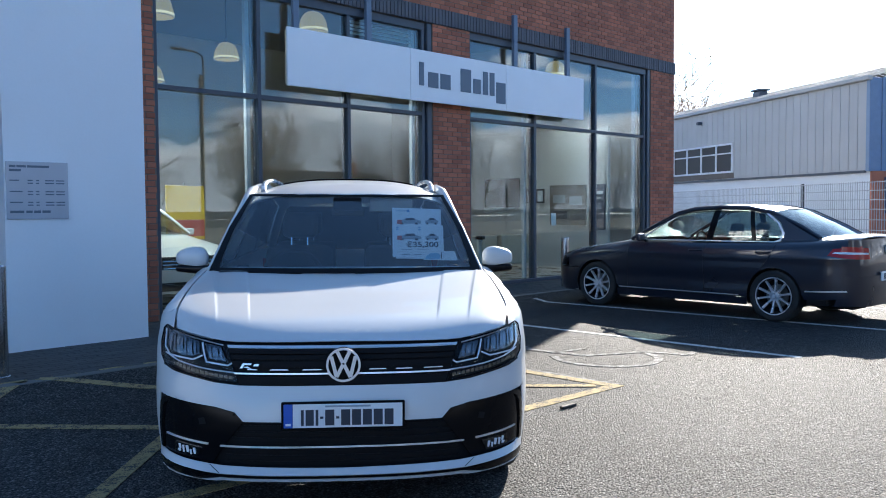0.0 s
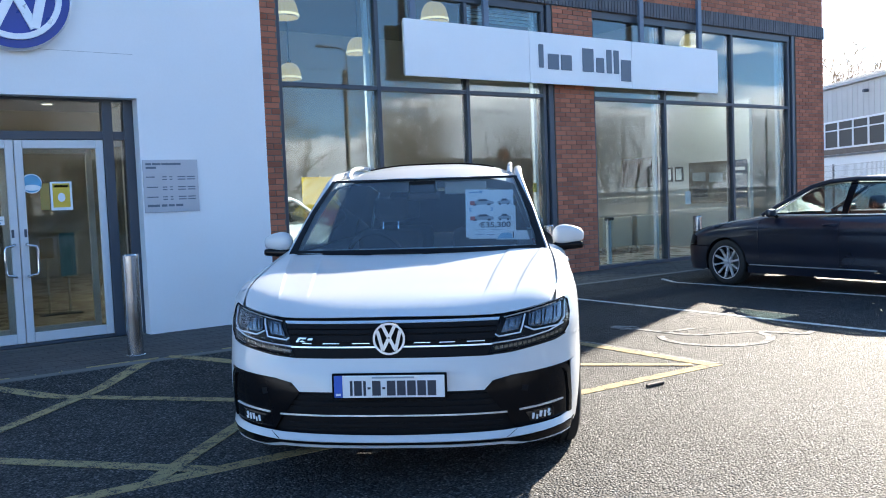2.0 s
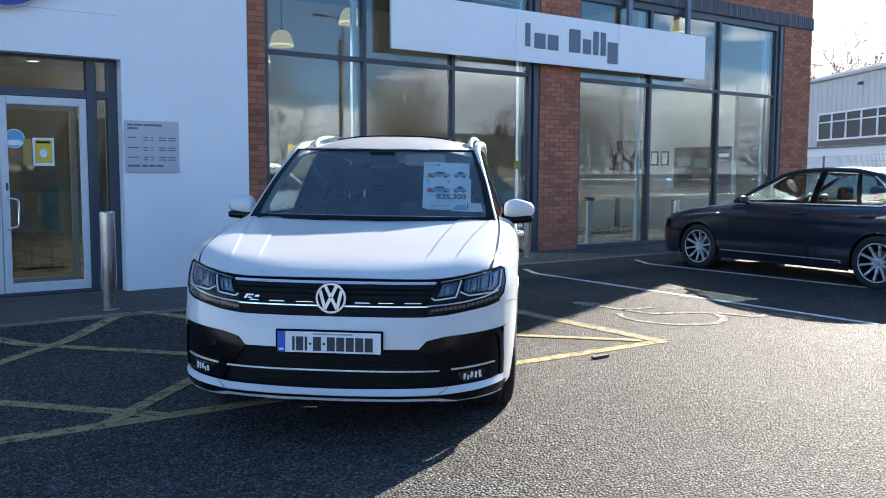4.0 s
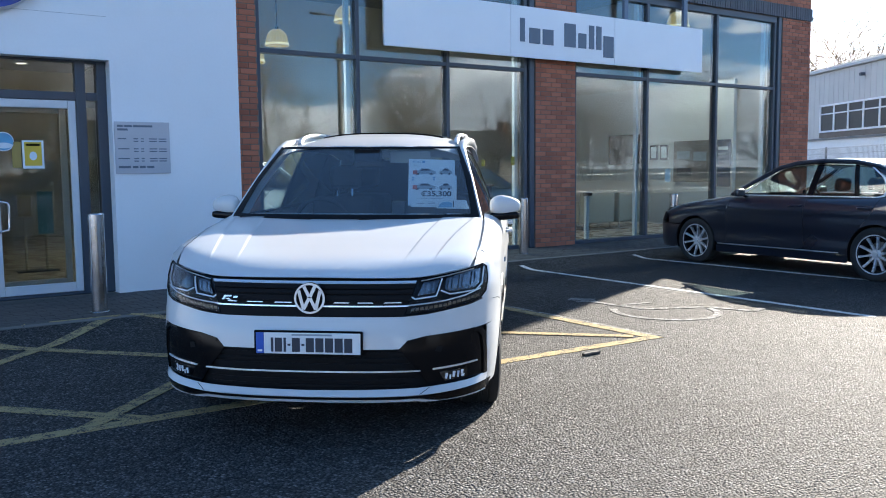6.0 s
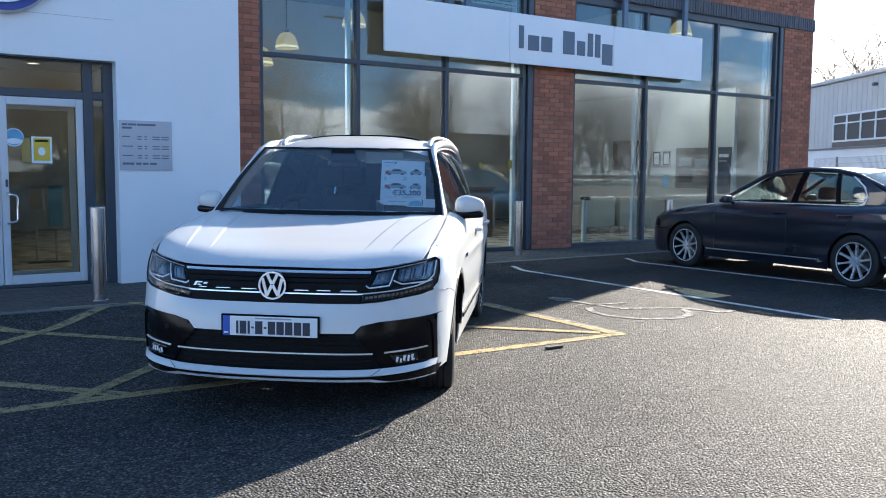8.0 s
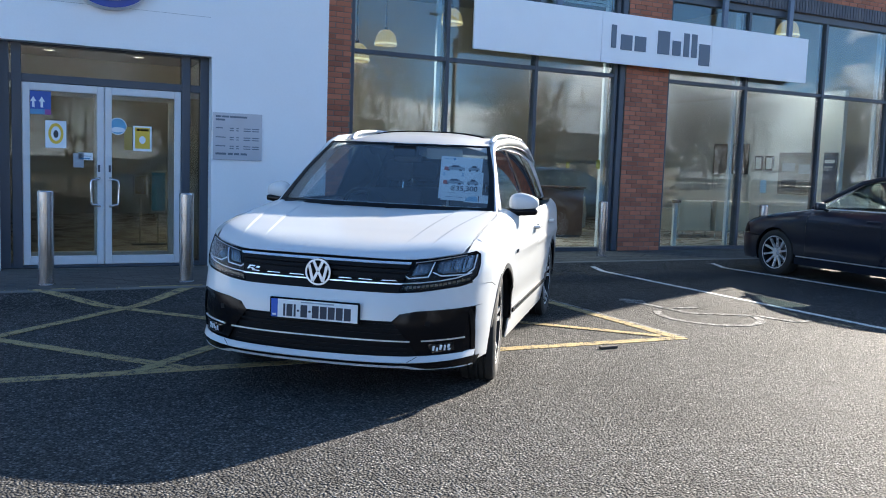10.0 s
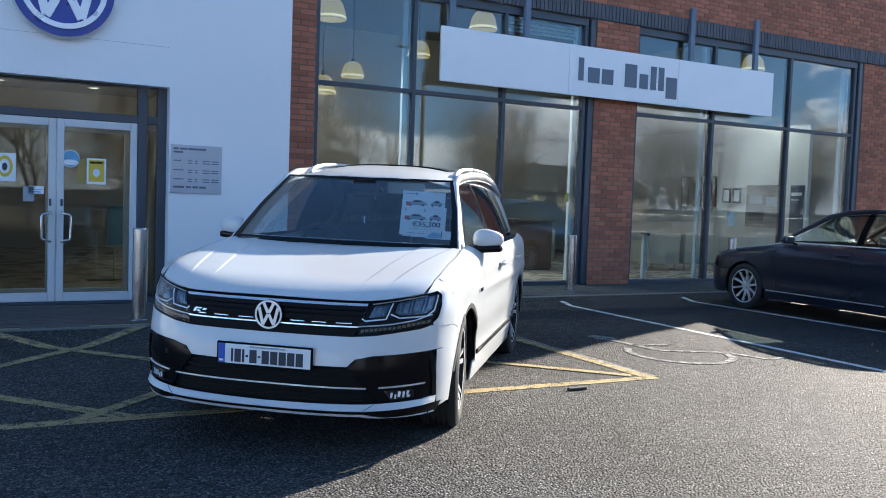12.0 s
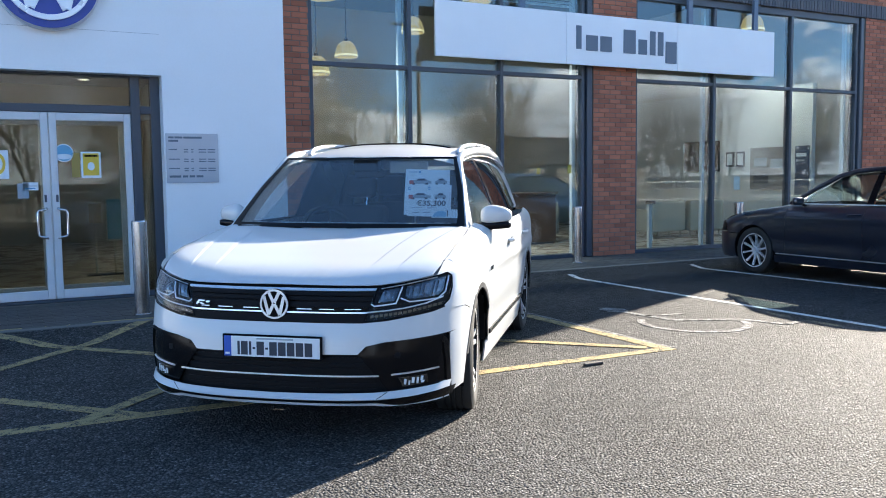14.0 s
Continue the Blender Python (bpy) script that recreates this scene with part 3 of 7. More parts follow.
# ---- lobby behind the doors: floor, inner doors, two downlights ----
tagged(new("floor_lobby", finish("floor_lobby", box((OP0, DY + 0.092, -0.02), (OP1, 0.198, PAVE + 0.005)), FLOOR_TILE)), "brown tiled floor of the entrance lobby", "floor", kind="structure")
tagged(new("ceiling_lobby", finish("ceiling_lobby", box((OP0 + 0.002, DY + 0.092, OPZ - 0.005), (OP1 - 0.002, 0.198, OPZ - 0.001)), FRAME_GREY)), "dark grey soffit panel over the entrance lobby", "ceiling", kind="structure")
inner = thing("door_2", (0, 0, 0), "closed inner pair of glazed white lobby doors", "door", kind="structure")
IY = DY + 0.52
for a, b in ((-5.635, -4.797), (-4.788, -3.945)):
    leaf = part("door_leaf", box((a, IY - 0.02, PAVE + 0.01), (a + 0.07, IY + 0.025, 2.10), 0.006), ALU_WHITE, inner)
    for lo, hi in (((b - 0.07, PAVE + 0.01), (b, 2.10)), ((a + 0.07, PAVE + 0.01), (b - 0.07, PAVE + 0.13)), ((a + 0.07, 2.03), (b - 0.07, 2.10))):
        part("door_rail", box((lo[0], IY - 0.02, lo[1]), (hi[0], IY + 0.025, hi[1]), 0.006), ALU_WHITE, leaf)
    part("pane", box((a + 0.07, IY - 0.002, PAVE + 0.13), (b - 0.07, IY + 0.006, 2.03)), DOOR_GLASS, leaf)
for a, b in ((OP0 + 0.004, -5.64), (-3.94, OP1 - 0.004)):
    part("side_pane", box((a, IY - 0.002, PAVE + 0.01), (b, IY + 0.006, 2.10)), DOOR_GLASS, inner)
part("head_rail", box((OP0 + 0.004, IY - 0.03, 2.104), (OP1 - 0.004, IY + 0.04, 2.18), 0.004), ALU_WHITE, inner)
SPOT_GLOW = bpy.data.materials.new("downlight_lens")
SPOT_GLOW.use_nodes = True
p = SPOT_GLOW.node_tree.nodes["Principled BSDF"]
p.inputs["Emission Color"].default_value, p.inputs["Emission Strength"].default_value = (1.0, 0.90, 0.70, 1), 1.6
for x in (-5.35, -4.37):
    d = thing("downlight", (x, -0.56, OPZ - 0.005), "lit round downlight recessed in the lobby soffit", "lamp", "lobby downlights")
    part("ring", lathe([(0.050, -0.001), (0.068, -0.001), (0.066, -0.012), (0.052, -0.008)], 24, caps=False), ALU_WHITE, d)
    part("lens", lathe([(0.0, -0.010), (0.051, -0.006), (0.051, -0.002), (0.0, -0.002)], 24), SPOT_GLOW, d, "glowing warm lens")
    lit = new("downlight_light", bpy.data.lights.new("downlight_light", "SPOT"))
    lit.data.energy, lit.data.spot_size, lit.data.spot_blend, lit.data.shadow_soft_size, lit.data.color = 5, 2.0, 0.7, 0.04, (1.0, 0.86, 0.64)
    lit.location = (x, -0.56, OPZ - 0.035)

# ---- cars ----
PAINT_WHITE = stuff("white_car_paint", (0.52, 0.535, 0.54), 0.36, vary=0.012, scale=2, coat=0.55)
PAINT_NAVY = stuff("navy_car_paint", (0.014, 0.017, 0.029), 0.3, metal=0.2, vary=0.1, scale=2, coat=0.9)
GLOSS_BLACK = stuff("gloss_black", (0.005, 0.005, 0.006), 0.14, vary=0.1, scale=4, spec=0.14)
MATT_BLACK = stuff("matt_black_plastic", (0.008, 0.008, 0.009), 0.6, vary=0.2, scale=8, bump=0.15, spec=0.1)
ARCH_GREY = stuff("arch_trim", (0.055, 0.056, 0.058), 0.4, vary=0.1, scale=8)
RUBBER = stuff("tyre_rubber", (0.017, 0.017, 0.017), 0.75, vary=0.3, scale=9, bump=0.3)
SILVER = stuff("bright_trim", (0.78, 0.80, 0.83), 0.32, metal=0.75, vary=0.03)
CHROME = stuff("chrome", (0.80, 0.81, 0.82), 0.08, metal=1.0, vary=0.03)
ALLOY = stuff("alloy", (0.60, 0.605, 0.62), 0.28, metal=0.4, vary=0.06, scale=10)
DISC = stuff("disc_steel", (0.16, 0.155, 0.15), 0.4, metal=0.9, vary=0.2, scale=8)
CABIN = stuff("cabin_trim", (0.022, 0.022, 0.024), 0.7, vary=0.25, scale=6)
SEAT_CLOTH = stuff("seat_cloth", (0.035, 0.036, 0.04), 0.9, vary=0.25, scale=12, bump=0.3)
LAMP_BOWL = stuff("lamp_reflector", (0.11, 0.112, 0.118), 0.18, metal=1.0, vary=0.6, scale=45)
RIB_BRIGHT = stuff("lamp_rib", (0.22, 0.222, 0.228), 0.2, metal=0.8, vary=0.3, scale=60)
LAMP_DARK = stuff("lamp_housing", (0.010, 0.010, 0.012), 0.4, vary=0.1, spec=0.12)
LAMP_WHITE = stuff("lamp_guide", (0.78, 0.80, 0.82), 0.25, vary=0.03)
AMBER = stuff("lamp_bead", (0.12, 0.10, 0.075), 0.2, vary=0.1)
TAIL_RED = stuff("tail_red", (0.36, 0.012, 0.014), 0.15, vary=0.08)
PAPER = stuff("paper", (0.72, 0.78, 0.82), 0.6, vary=0.03)
PRINT_BLUE = stuff("print_blue", (0.10, 0.28, 0.48), 0.6)
PRINT_DARK = stuff("print_dark", (0.03, 0.035, 0.05), 0.6)
PRINT_GREY = stuff("print_grey", (0.30, 0.34, 0.38), 0.6)
PRINT_RED = stuff("print_red", (0.45, 0.10, 0.08), 0.6)
PLATE_WHITE = stuff("plate_white", (0.74, 0.75, 0.75), 0.35, vary=0.03)
PLATE_BLUE = stuff("plate_blue", (0.02, 0.09, 0.42), 0.35)
CAR_GLASS = glass("car_glass", (0.84, 0.89, 0.91), 0.085)
REAR_GLASS = glass("rear_glass", (0.45, 0.5, 0.52), 0.13)
PRIVACY_GLASS = glass("privacy_glass", (0.13, 0.14, 0.14), 0.05)
SALOON_GLASS = glass("saloon_side_glass", (0.68, 0.76, 0.74), 0.08)
CLEAR_LENS = glass("clear_lens", (0.96, 0.97, 0.98), 0.004)


def curve_at(pairs, t):
    """A smooth height through (t, value) pairs, with no overshoot."""
    if t <= pairs[0][0]:
        return pairs[0][1]
    if t >= pairs[-1][0]:
        return pairs[-1][1]
    i = 0
    while t > pairs[i + 1][0]:
        i += 1

    def run(j):
        return (pairs[j + 1][1] - pairs[j][1]) / (pairs[j + 1][0] - pairs[j][0])

    def slope(j):
        if j == 0 or j == len(pairs) - 1:
            return run(min(j, len(pairs) - 2))
        c, d = run(j - 1), run(j)
        return 0.0 if c * d <= 0 else 2 * c * d / (c + d)
    h = pairs[i + 1][0] - pairs[i][0]
    k = (t - pairs[i][0]) / h
    return ((1 + 2 * k) * (1 - k) ** 2 * pairs[i][1] + k * (1 - k) ** 2 * h * slope(i)
            + k * k * (3 - 2 * k) * pairs[i + 1][1] + k * k * (k - 1) * h * slope(i + 1))


def skin(outline, place, du, dv, thick, out):
    """A panel: the outline, cut by a grid, laid on the surface place(u, v), with thickness inwards. out: a way that points outwards."""
    bm = bmesh.new()
    bm.faces.new([bm.verts.new((u, v, 0)) for u, v in outline])
    bmesh.ops.triangulate(bm, faces=bm.faces[:])
    us, vs = [p[0] for p in outline], [p[1] for p in outline]
    for i, lo, hi, step in ((0, min(us), max(us), du), (1, min(vs), max(vs), dv)):
        n = max(1, math.ceil((hi - lo) / step))
        for k in range(1, n):
            co, no = [0, 0, 0], [0, 0, 0]
            co[i], no[i] = lo + (hi - lo) * k / n, 1
            bmesh.ops.bisect_plane(bm, geom=bm.verts[:] + bm.edges[:] + bm.faces[:], dist=1e-5, plane_co=co, plane_no=no)
    bmesh.ops.remove_doubles(bm, verts=bm.verts[:], dist=1e-5)
    way = bm.verts.layers.float_vector.new("way")
    e = 2e-3
    for v in bm.verts:
        u, w = v.co.x, v.co.y
        du_, dv_ = Vector(place(u + e, w)) - Vector(place(u - e, w)), Vector(place(u, w + e)) - Vector(place(u, w - e))
        n = du_.cross(dv_)
        v[way] = n.normalized() if n.length > 1e-9 else Vector(out)
        v.co = Vector(place(u, w))
    total = sum((v[way] for v in bm.verts), Vector())
    flip = -1 if total.dot(Vector(out)) < 0 else 1
    for v in bm.verts:
        v[way] = v[way] * flip
    bm.normal_update()
    for f in bm.faces:
        if f.normal.dot(sum((v[way] for v in f.verts), Vector())) < 0:
            f.normal_flip()
    if thick:
        skin_faces, rim = bm.faces[:], [e for e in bm.edges if len(e.link_faces) == 1]
        inner = {}
        for v in bm.verts[:]:
            q = bm.verts.new(v.co - v[way] * thick)
            q[way] = -v[way]
            inner[v] = q
        for f in skin_faces:
            bm.faces.new([inner[v] for v in reversed(f.verts)])
        for e in rim:
            loop = e.link_loops[0]
            a, b = loop.vert, loop.link_loop_next.vert
            bm.faces.new((b, a, inner[a], inner[b]))
    return bm


def panel(name, bm, material, parent, label="", angle=32):
    ob = part(name, bm, material, parent, label, True)
    if "way" in ob.data.attributes:
        ob.data.normals_split_custom_set_from_vertices([tuple(d.vector) for d in ob.data.attributes["way"].data])
    else:
        ob.data.set_sharp_from_angle(angle=radians(angle))
    return ob


def mirrored(pts):
    return [(-u, v) for u, v in reversed(pts)]


class Body:
    """The analytic outer surface of a car: x across, y back from the nose, z up."""

    def __init__(self, length, width, nose, power, tail, bonnet, z0, section, rake, sides, roof):
        self.length, self.w, self.nose, self.power, self.tail = length, width / 2, nose, power, tail
        self.bonnet, self.z0, self.section, self.rake, self.sides, self.roof = bonnet, z0, section, rake, sides, roof

    def lean(self, z):
        return curve_at(self.rake, z)

    def half(self, y):
        t = 1.0
        if y < self.nose:
            t = 1 - max(y, 0.0) / self.nose
            t = (1 - t ** self.power) ** (1 / self.power)
        elif y > self.length - self.tail:
            t = 1 - min(max(self.length - y, 0.0), self.tail) / self.tail
            t = (1 - t ** 3.2) ** (1 / 3.2)
        aft = max(y - 0.62 * self.length, 0) / (0.38 * self.length)
        return self.w * t * (1 - 0.055 * aft * aft)

    def taper(self, z):
        return 1 - 0.03 * (max(self.z0 - z, 0) / 0.36) ** 2

    def front(self, x, z, off=0.0):
        t = min(abs(x) / (self.w * self.taper(z)), 0.9995)
        return (x, self.nose * (1 - (1 - t ** self.power) ** (1 / self.power)) + self.lean(z) - off, z)

    def rear(self, x, z, off=0.0):
        t = min(abs(x) / (self.w * self.taper(z)), 0.9995)
        return (x * 0.945, self.length - self.tail * (1 - (1 - t ** 3.2) ** (1 / 3.2)) - 0.10 * max(0, z - 0.7) ** 1.2 - 0.10 * max(0, 0.42 - z) + off, z)

    def side(self, y, z, off=0.0, s=1):
        h = curve_at(self.bonnet, y)
        w = self.half(y - self.lean(z) * min(1, max(0, (1.5 - y) / 0.9)) * min(1, max(0, (0.93 - z) / 0.09))) * self.taper(z)
        k = min(max((z - self.z0) / (h - self.z0), 0), 0.995)
        x = w * (1 - k ** self.section) ** (1 / self.section)
        x += 0.012 * math.exp(-((z - 0.80) / 0.035) ** 2) * min(1, max(0, y - 0.9)) - 0.015 * math.exp(-((z - 0.47) / 0.10) ** 2) * (1 if 1.2 < y < self.length - 1.3 else 0)
        return (s * (x + off), y, z)

    def top(self, x, y, off=0.0):
        h = curve_at(self.bonnet, y)
        k = min(abs(x) / self.half(y), 0.999)
        z = self.z0 + (h - self.z0) * (1 - k ** self.section) ** (1 / self.section)
        return (x, y, z + off)

    def glasshouse(self, y, z, off=0.0, s=1):
        """The side windows' surface."""
        base, inward, y_mid, z_lo, rise = self.sides
        u = (z - z_lo) / rise
        x = (base - inward * u - 0.05 * max(u, 0) ** 4) * (1 - (0.035 if y < y_mid else 0.058) * ((y - y_mid) / 1.4) ** 2)
        return (s * (x + off), y, z)

    def roof_at(self, x, y, off=0.0):
        return (x, y, curve_at(self.roof, y) - 0.085 * (abs(x) / 0.62) ** 3 + off)


def arc(cy, cz, r, a0, a1, n=18):
    return [(cy + r * math.cos(radians(a0 + (a1 - a0) * k / n)), cz + r * math.sin(radians(a0 + (a1 - a0) * k / n))) for k in range(n + 1)]


def wheel(parent, x, y, r, width, spokes, rim_r, split, s, light=True, steer=0.0):
    """A road wheel with its tyre, rim, spokes, cap and brake disc. s: the outer side."""
    z = r - 0.006
    w = width / 2
    hub = new("wheel")
    hub.parent = parent
    hub.location = (x, y, z)
    hub.rotation_euler.z = radians(steer)
    tyre_profile = [(rim_r - 0.012, -w * 0.80), (rim_r + 0.004, -w * 0.92), (rim_r + 0.05, -w), (r - 0.03, -w * 0.98), (r - 0.008, -w * 0.86), (r, -w * 0.62)]
    for k in (-0.42, -0.12, 0.12, 0.42):
        tyre_profile += [(r, w * (k - 0.05)), (r - 0.008, w * (k - 0.035)), (r - 0.008, w * (k + 0.035)), (r, w * (k + 0.05))]
    tyre_profile += [(r, w * 0.62), (r - 0.008, w * 0.86), (r - 0.03, w * 0.98), (rim_r + 0.05, w), (rim_r + 0.004, w * 0.92), (rim_r - 0.012, w * 0.80)]
    panel("tyre", lathe(tyre_profile, 56, "x", False), RUBBER, hub, "black road tyre")
    face = s * w
    rim_profile = [(rim_r, -w * 0.85), (rim_r - 0.02, -w * 0.8), (rim_r - 0.03, 0), (rim_r - 0.022, w * 0.72), (rim_r - 0.004, w * 0.90), (rim_r + 0.004, w * 0.92), (rim_r + 0.002, w * 0.7)]
    panel("rim", lathe([(q, s * h) for q, h in rim_profile], 56, "x", False), ALLOY if light else LAMP_DARK, hub, "silver alloy rim" if light else "dark alloy rim with bright edge")
    panel("rim_edge", lathe([(rim_r - 0.010, s * w * 0.905), (rim_r + 0.004, s * w * 0.925), (rim_r + 0.006, s * w * 0.90)], 56, "x", False), ALLOY, hub)
    part("barrel_back", lathe([(0.0, -s * w * 0.5), (rim_r - 0.025, -s * w * 0.5), (rim_r - 0.025, -s * w * 0.6), (0.0, -s * w * 0.6)], 40, "x"), MATT_BLACK, hub)
    panel("disc", lathe([(0.02, -s * w * 0.20), (rim_r * 0.62, -s * w * 0.20), (rim_r * 0.62, -s * w * 0.08), (0.02, -s * w * 0.08)], 40, "x"), DISC, hub, "steel brake disc")
    for k in range(spokes):
        for side in ((-1, 1) if split else (0,)):
            a = 2 * math.pi * k / spokes + 0.2
            spread = side * split
            bm = bmesh.new()
            pts = []
            for q, half, depth, turn in ((0.05, 0.015, 0.62, spread * 0.35), (rim_r * 0.55, 0.0115, 0.70, spread * 0.8), (rim_r - 0.018, 0.014, 0.86, spread)):
                for e in (-1, 1):
                    ang = a + turn + e * half / q
                    for d in (0.0, -0.03):
                        pts.append(bm.verts.new((s * w * depth + s * d, q * math.cos(ang), q * math.sin(ang))))
            for i in (0, 4):
                p = pts[i:i + 8]
                for f in ((0, 2, 6, 4), (1, 5, 7, 3), (0, 4, 5, 1), (2, 3, 7, 6)):
                    bm.faces.new([p[j] for j in f])
            bmesh.ops.recalc_face_normals(bm, faces=bm.faces[:])
            part("spoke", bm, ALLOY, hub)
    panel("hub_cap", lathe([(0.0, s * w * 0.72), (0.030, s * w * 0.72), (0.036, s * w * 0.66), (0.066, s * w * 0.60), (0.07, s * w * 0.3)], 24, "x"), ALLOY, hub)
    return hub


def road_sign_badge(bm, radius, place, bar, depth):
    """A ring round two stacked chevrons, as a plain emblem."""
    n = 40
    for k in range(n):
        a, b = math.tau * k / n, math.tau * (k + 1) / n
        add_slab(bm, [(r * math.cos(t), r * math.sin(t)) for r, t in ((radius * 0.87, a), (radius, a), (radius, b), (radius * 0.87, b))], depth, place)

    def stroke(p, q, more=0.0):
        p, q = Vector((*p, 0)) * radius, Vector((*q, 0)) * radius
        d = (q - p).normalized()
        w = Vector((-d.y, d.x, 0)) * bar / 2
        add_slab(bm, [(c.x, c.y) for c in (p - w, q - w, q + w, p + w)], depth * (0.82 + more), place)
    for s in (-1, 1):
        stroke((s * 0.36, 0.78), (0.0 + s * 0.03, 0.10), 0.0 + 0.02 * s)
        stroke((s * 0.70, 0.50), (s * 0.40, -0.72), 0.08 + 0.02 * s)
        stroke((s * 0.40, -0.72), (0.0 + s * 0.03, 0.02), -0.08 + 0.02 * s)
    return bm


def suv():
    body = Body(4.47, 1.872, 0.70, 2.8, 0.55,
                [(0.04, 0.835), (0.12, 0.874), (0.3, 0.934), (0.6, 1.004), (0.9, 1.056), (1.25, 1.105), (1.6, 1.14), (4.5, 1.14)], 0.62, 8.0,
                [(0.18, 0.02), (0.22, -0.03), (0.28, -0.05), (0.42, -0.05), (0.55, -0.036), (0.66, -0.014), (0.74, 0.0), (0.80, 0.02), (0.84, 0.05), (0.92, 0.09)],
                (0.825, 0.20, 2.5, 1.03, 0.55), [(1.55, 1.487), (1.66, 1.530), (1.80, 1.574), (2.0, 1.612), (2.4, 1.645), (2.9, 1.655), (3.4, 1.64), (3.9, 1.59), (4.3, 1.50)])
    car = thing("car", (-4.131, -6.898, 0.0), "white parked SUV with black grille and windscreen price sheet", "car")
    car.matrix_world = pose(-4.131, -6.898, 0.0, 0, 0.55, -40)
    F, S, T, G, R = body.front, body.side, body.top, body.glasshouse, body.roof_at
    fr, up = (0, -1, 0), (0, 0, 1)

    # bonnet with its four raised creases
    def fan(y):
        return 1 + 0.27 * (y - 0.5)

    side_x = [(0.29, 0.798), (0.36, 0.805), (0.6, 0.812), (0.9, 0.815), (1.18, 0.805), (1.24, 0.80)]
    lamp_top = [(0, 0.832), (0.50, 0.829), (0.60, 0.838), (0.676, 0.850), (0.75, 0.862), (0.81, 0.876), (0.86, 0.888)]

    def nose_y(x):
        return F(x, curve_at(lamp_top, abs(x)))[1] + 0.003

    def bonnet_at(u, y):
        px, py, pz = T(u * fan(y), y)
        reach = min(1, max(0, (y - 0.17) / 0.26))
        reach = reach * reach * (3 - 2 * reach)
        for at in (0.640, 0.480):
            k = min(max((at - abs(u)) / 0.013 + 0.5, 0), 1)
            pz -= reach * (0.0045 if at > 0.6 else 0.0042) * k * k * (3 - 2 * k)
        # the leading edge rolls down onto the grille and the lamps
        front_edge = nose_y(min(abs(px), 0.82))
        roll = max(0, 1 - max(y - front_edge, 0) / 0.17)
        pz -= (T(min(abs(px), 0.82), front_edge)[2] - curve_at(lamp_top, abs(px)) - 0.004) * roll * roll
        return px, py, pz
    edge = [(x / 100, nose_y(x / 100)) for x in range(0, 80, 6)] + [(b, a) for a, b in side_x[1:]]
    back = [(x / 100, 1.055 + 0.165 * (x / 77) ** 2) for x in range(72, -1, -8)]
    half = [(x / fan(y), y) for x, y in edge + back]
    bonnet = panel("bonnet", skin(half + [(-x, y) for x, y in reversed(half)][1:-1], bonnet_at, 0.0075, 0.05, 0.004, up), PAINT_WHITE, car, "white creased bonnet")

    def top_of(y):
        return T(min(curve_at(side_x, y), body.half(y) * 0.97), y)[2] - 0.003

    # painted gutters under the shut lines
    for s in (-1, 1):
        gutter = [(0.775, 0.44), (0.850, 0.44), (0.850, 1.22), (0.775, 1.22)]
        panel("gutter", skin(gutter if s > 0 else mirrored(gutter), lambda x, y: T(x, y, -0.012), 0.03, 0.05, 0.003, up), PAINT_WHITE, car)

    # bumper skin: the white pieces round the openings
    brow = [(0.445, 0.488), (0.484, 0.529), (0.575, 0.549), (0.815, 0.568), (0.906, 0.576), (0.906, 0.690), (0.848, 0.708), (0.79, 0.690), (0.69, 0.675), (0.58, 0.656), (0.468, 0.645)]
    bumper = panel("bumper", skin(brow + mirrored(brow), F, 0.04, 0.03, 0.012, fr), PAINT_WHITE, car, "white front bumper")
    lip = [(0, 0.263), (0.56, 0.265), (0.72, 0.271), (0.866, 0.279), (0.871, 0.312), (0.80, 0.308), (0.54, 0.296), (0, 0.290)]
    panel("lip", skin(lip + mirrored(lip)[1:-1], lambda x, z: F(x, z, 0.010 + 0.8 * max(0.312 - z, 0)), 0.05, 0.02, 0.02, fr), PAINT_WHITE, bumper, "white bumper lip")
    panel("splitter", skin([(-0.885, 0.270), (0.885, 0.270), (0.86, 0.208), (0.62, 0.200), (-0.62, 0.200), (-0.86, 0.208)], lambda x, z: F(x, max(z, 0.22), 0.014), 0.05, 0.03, 0.02, fr), MATT_BLACK, bumper, "black lower splitter")
    edge_strip = [(0, 0.228), (0.53, 0.229), (0.63, 0.210), (0.86, 0.220), (0.86, 0.228), (0.645, 0.219), (0.545, 0.241), (0, 0.240)]
    panel("trim_strip", skin(edge_strip + mirrored(edge_strip)[1:-1], lambda x, z: F(x, max(z, 0.22), 0.040), 0.05, 0.03, 0.006, fr), PAINT_WHITE, bumper, "thin white lower edge")
    for s in (-1, 1):
        joint = [(0.546, 0.267), (0.551, 0.267), (0.597, 0.296), (0.592, 0.296)]
        panel("lip_joint", skin(joint if s > 0 else mirrored(joint), lambda x, z: F(x, z, 0.0125 + 0.8 * max(0.312 - z, 0)), 0.03, 0.03, 0.003, fr), MATT_BLACK, bumper)
    # dark lower intake, set back, with slats
    panel("intake", skin([(-0.865, 0.57), (-0.54, 0.548), (-0.456, 0.495), (0.456, 0.495), (0.54, 0.548), (0.865, 0.57), (0.860, 0.245), (0.54, 0.262), (-0.54, 0.262), (-0.860, 0.245)],
                         lambda x, z: F(x, z, -0.035), 0.05, 0.04, 0.01, fr), MATT_BLACK, bumper, "black lower air intake")
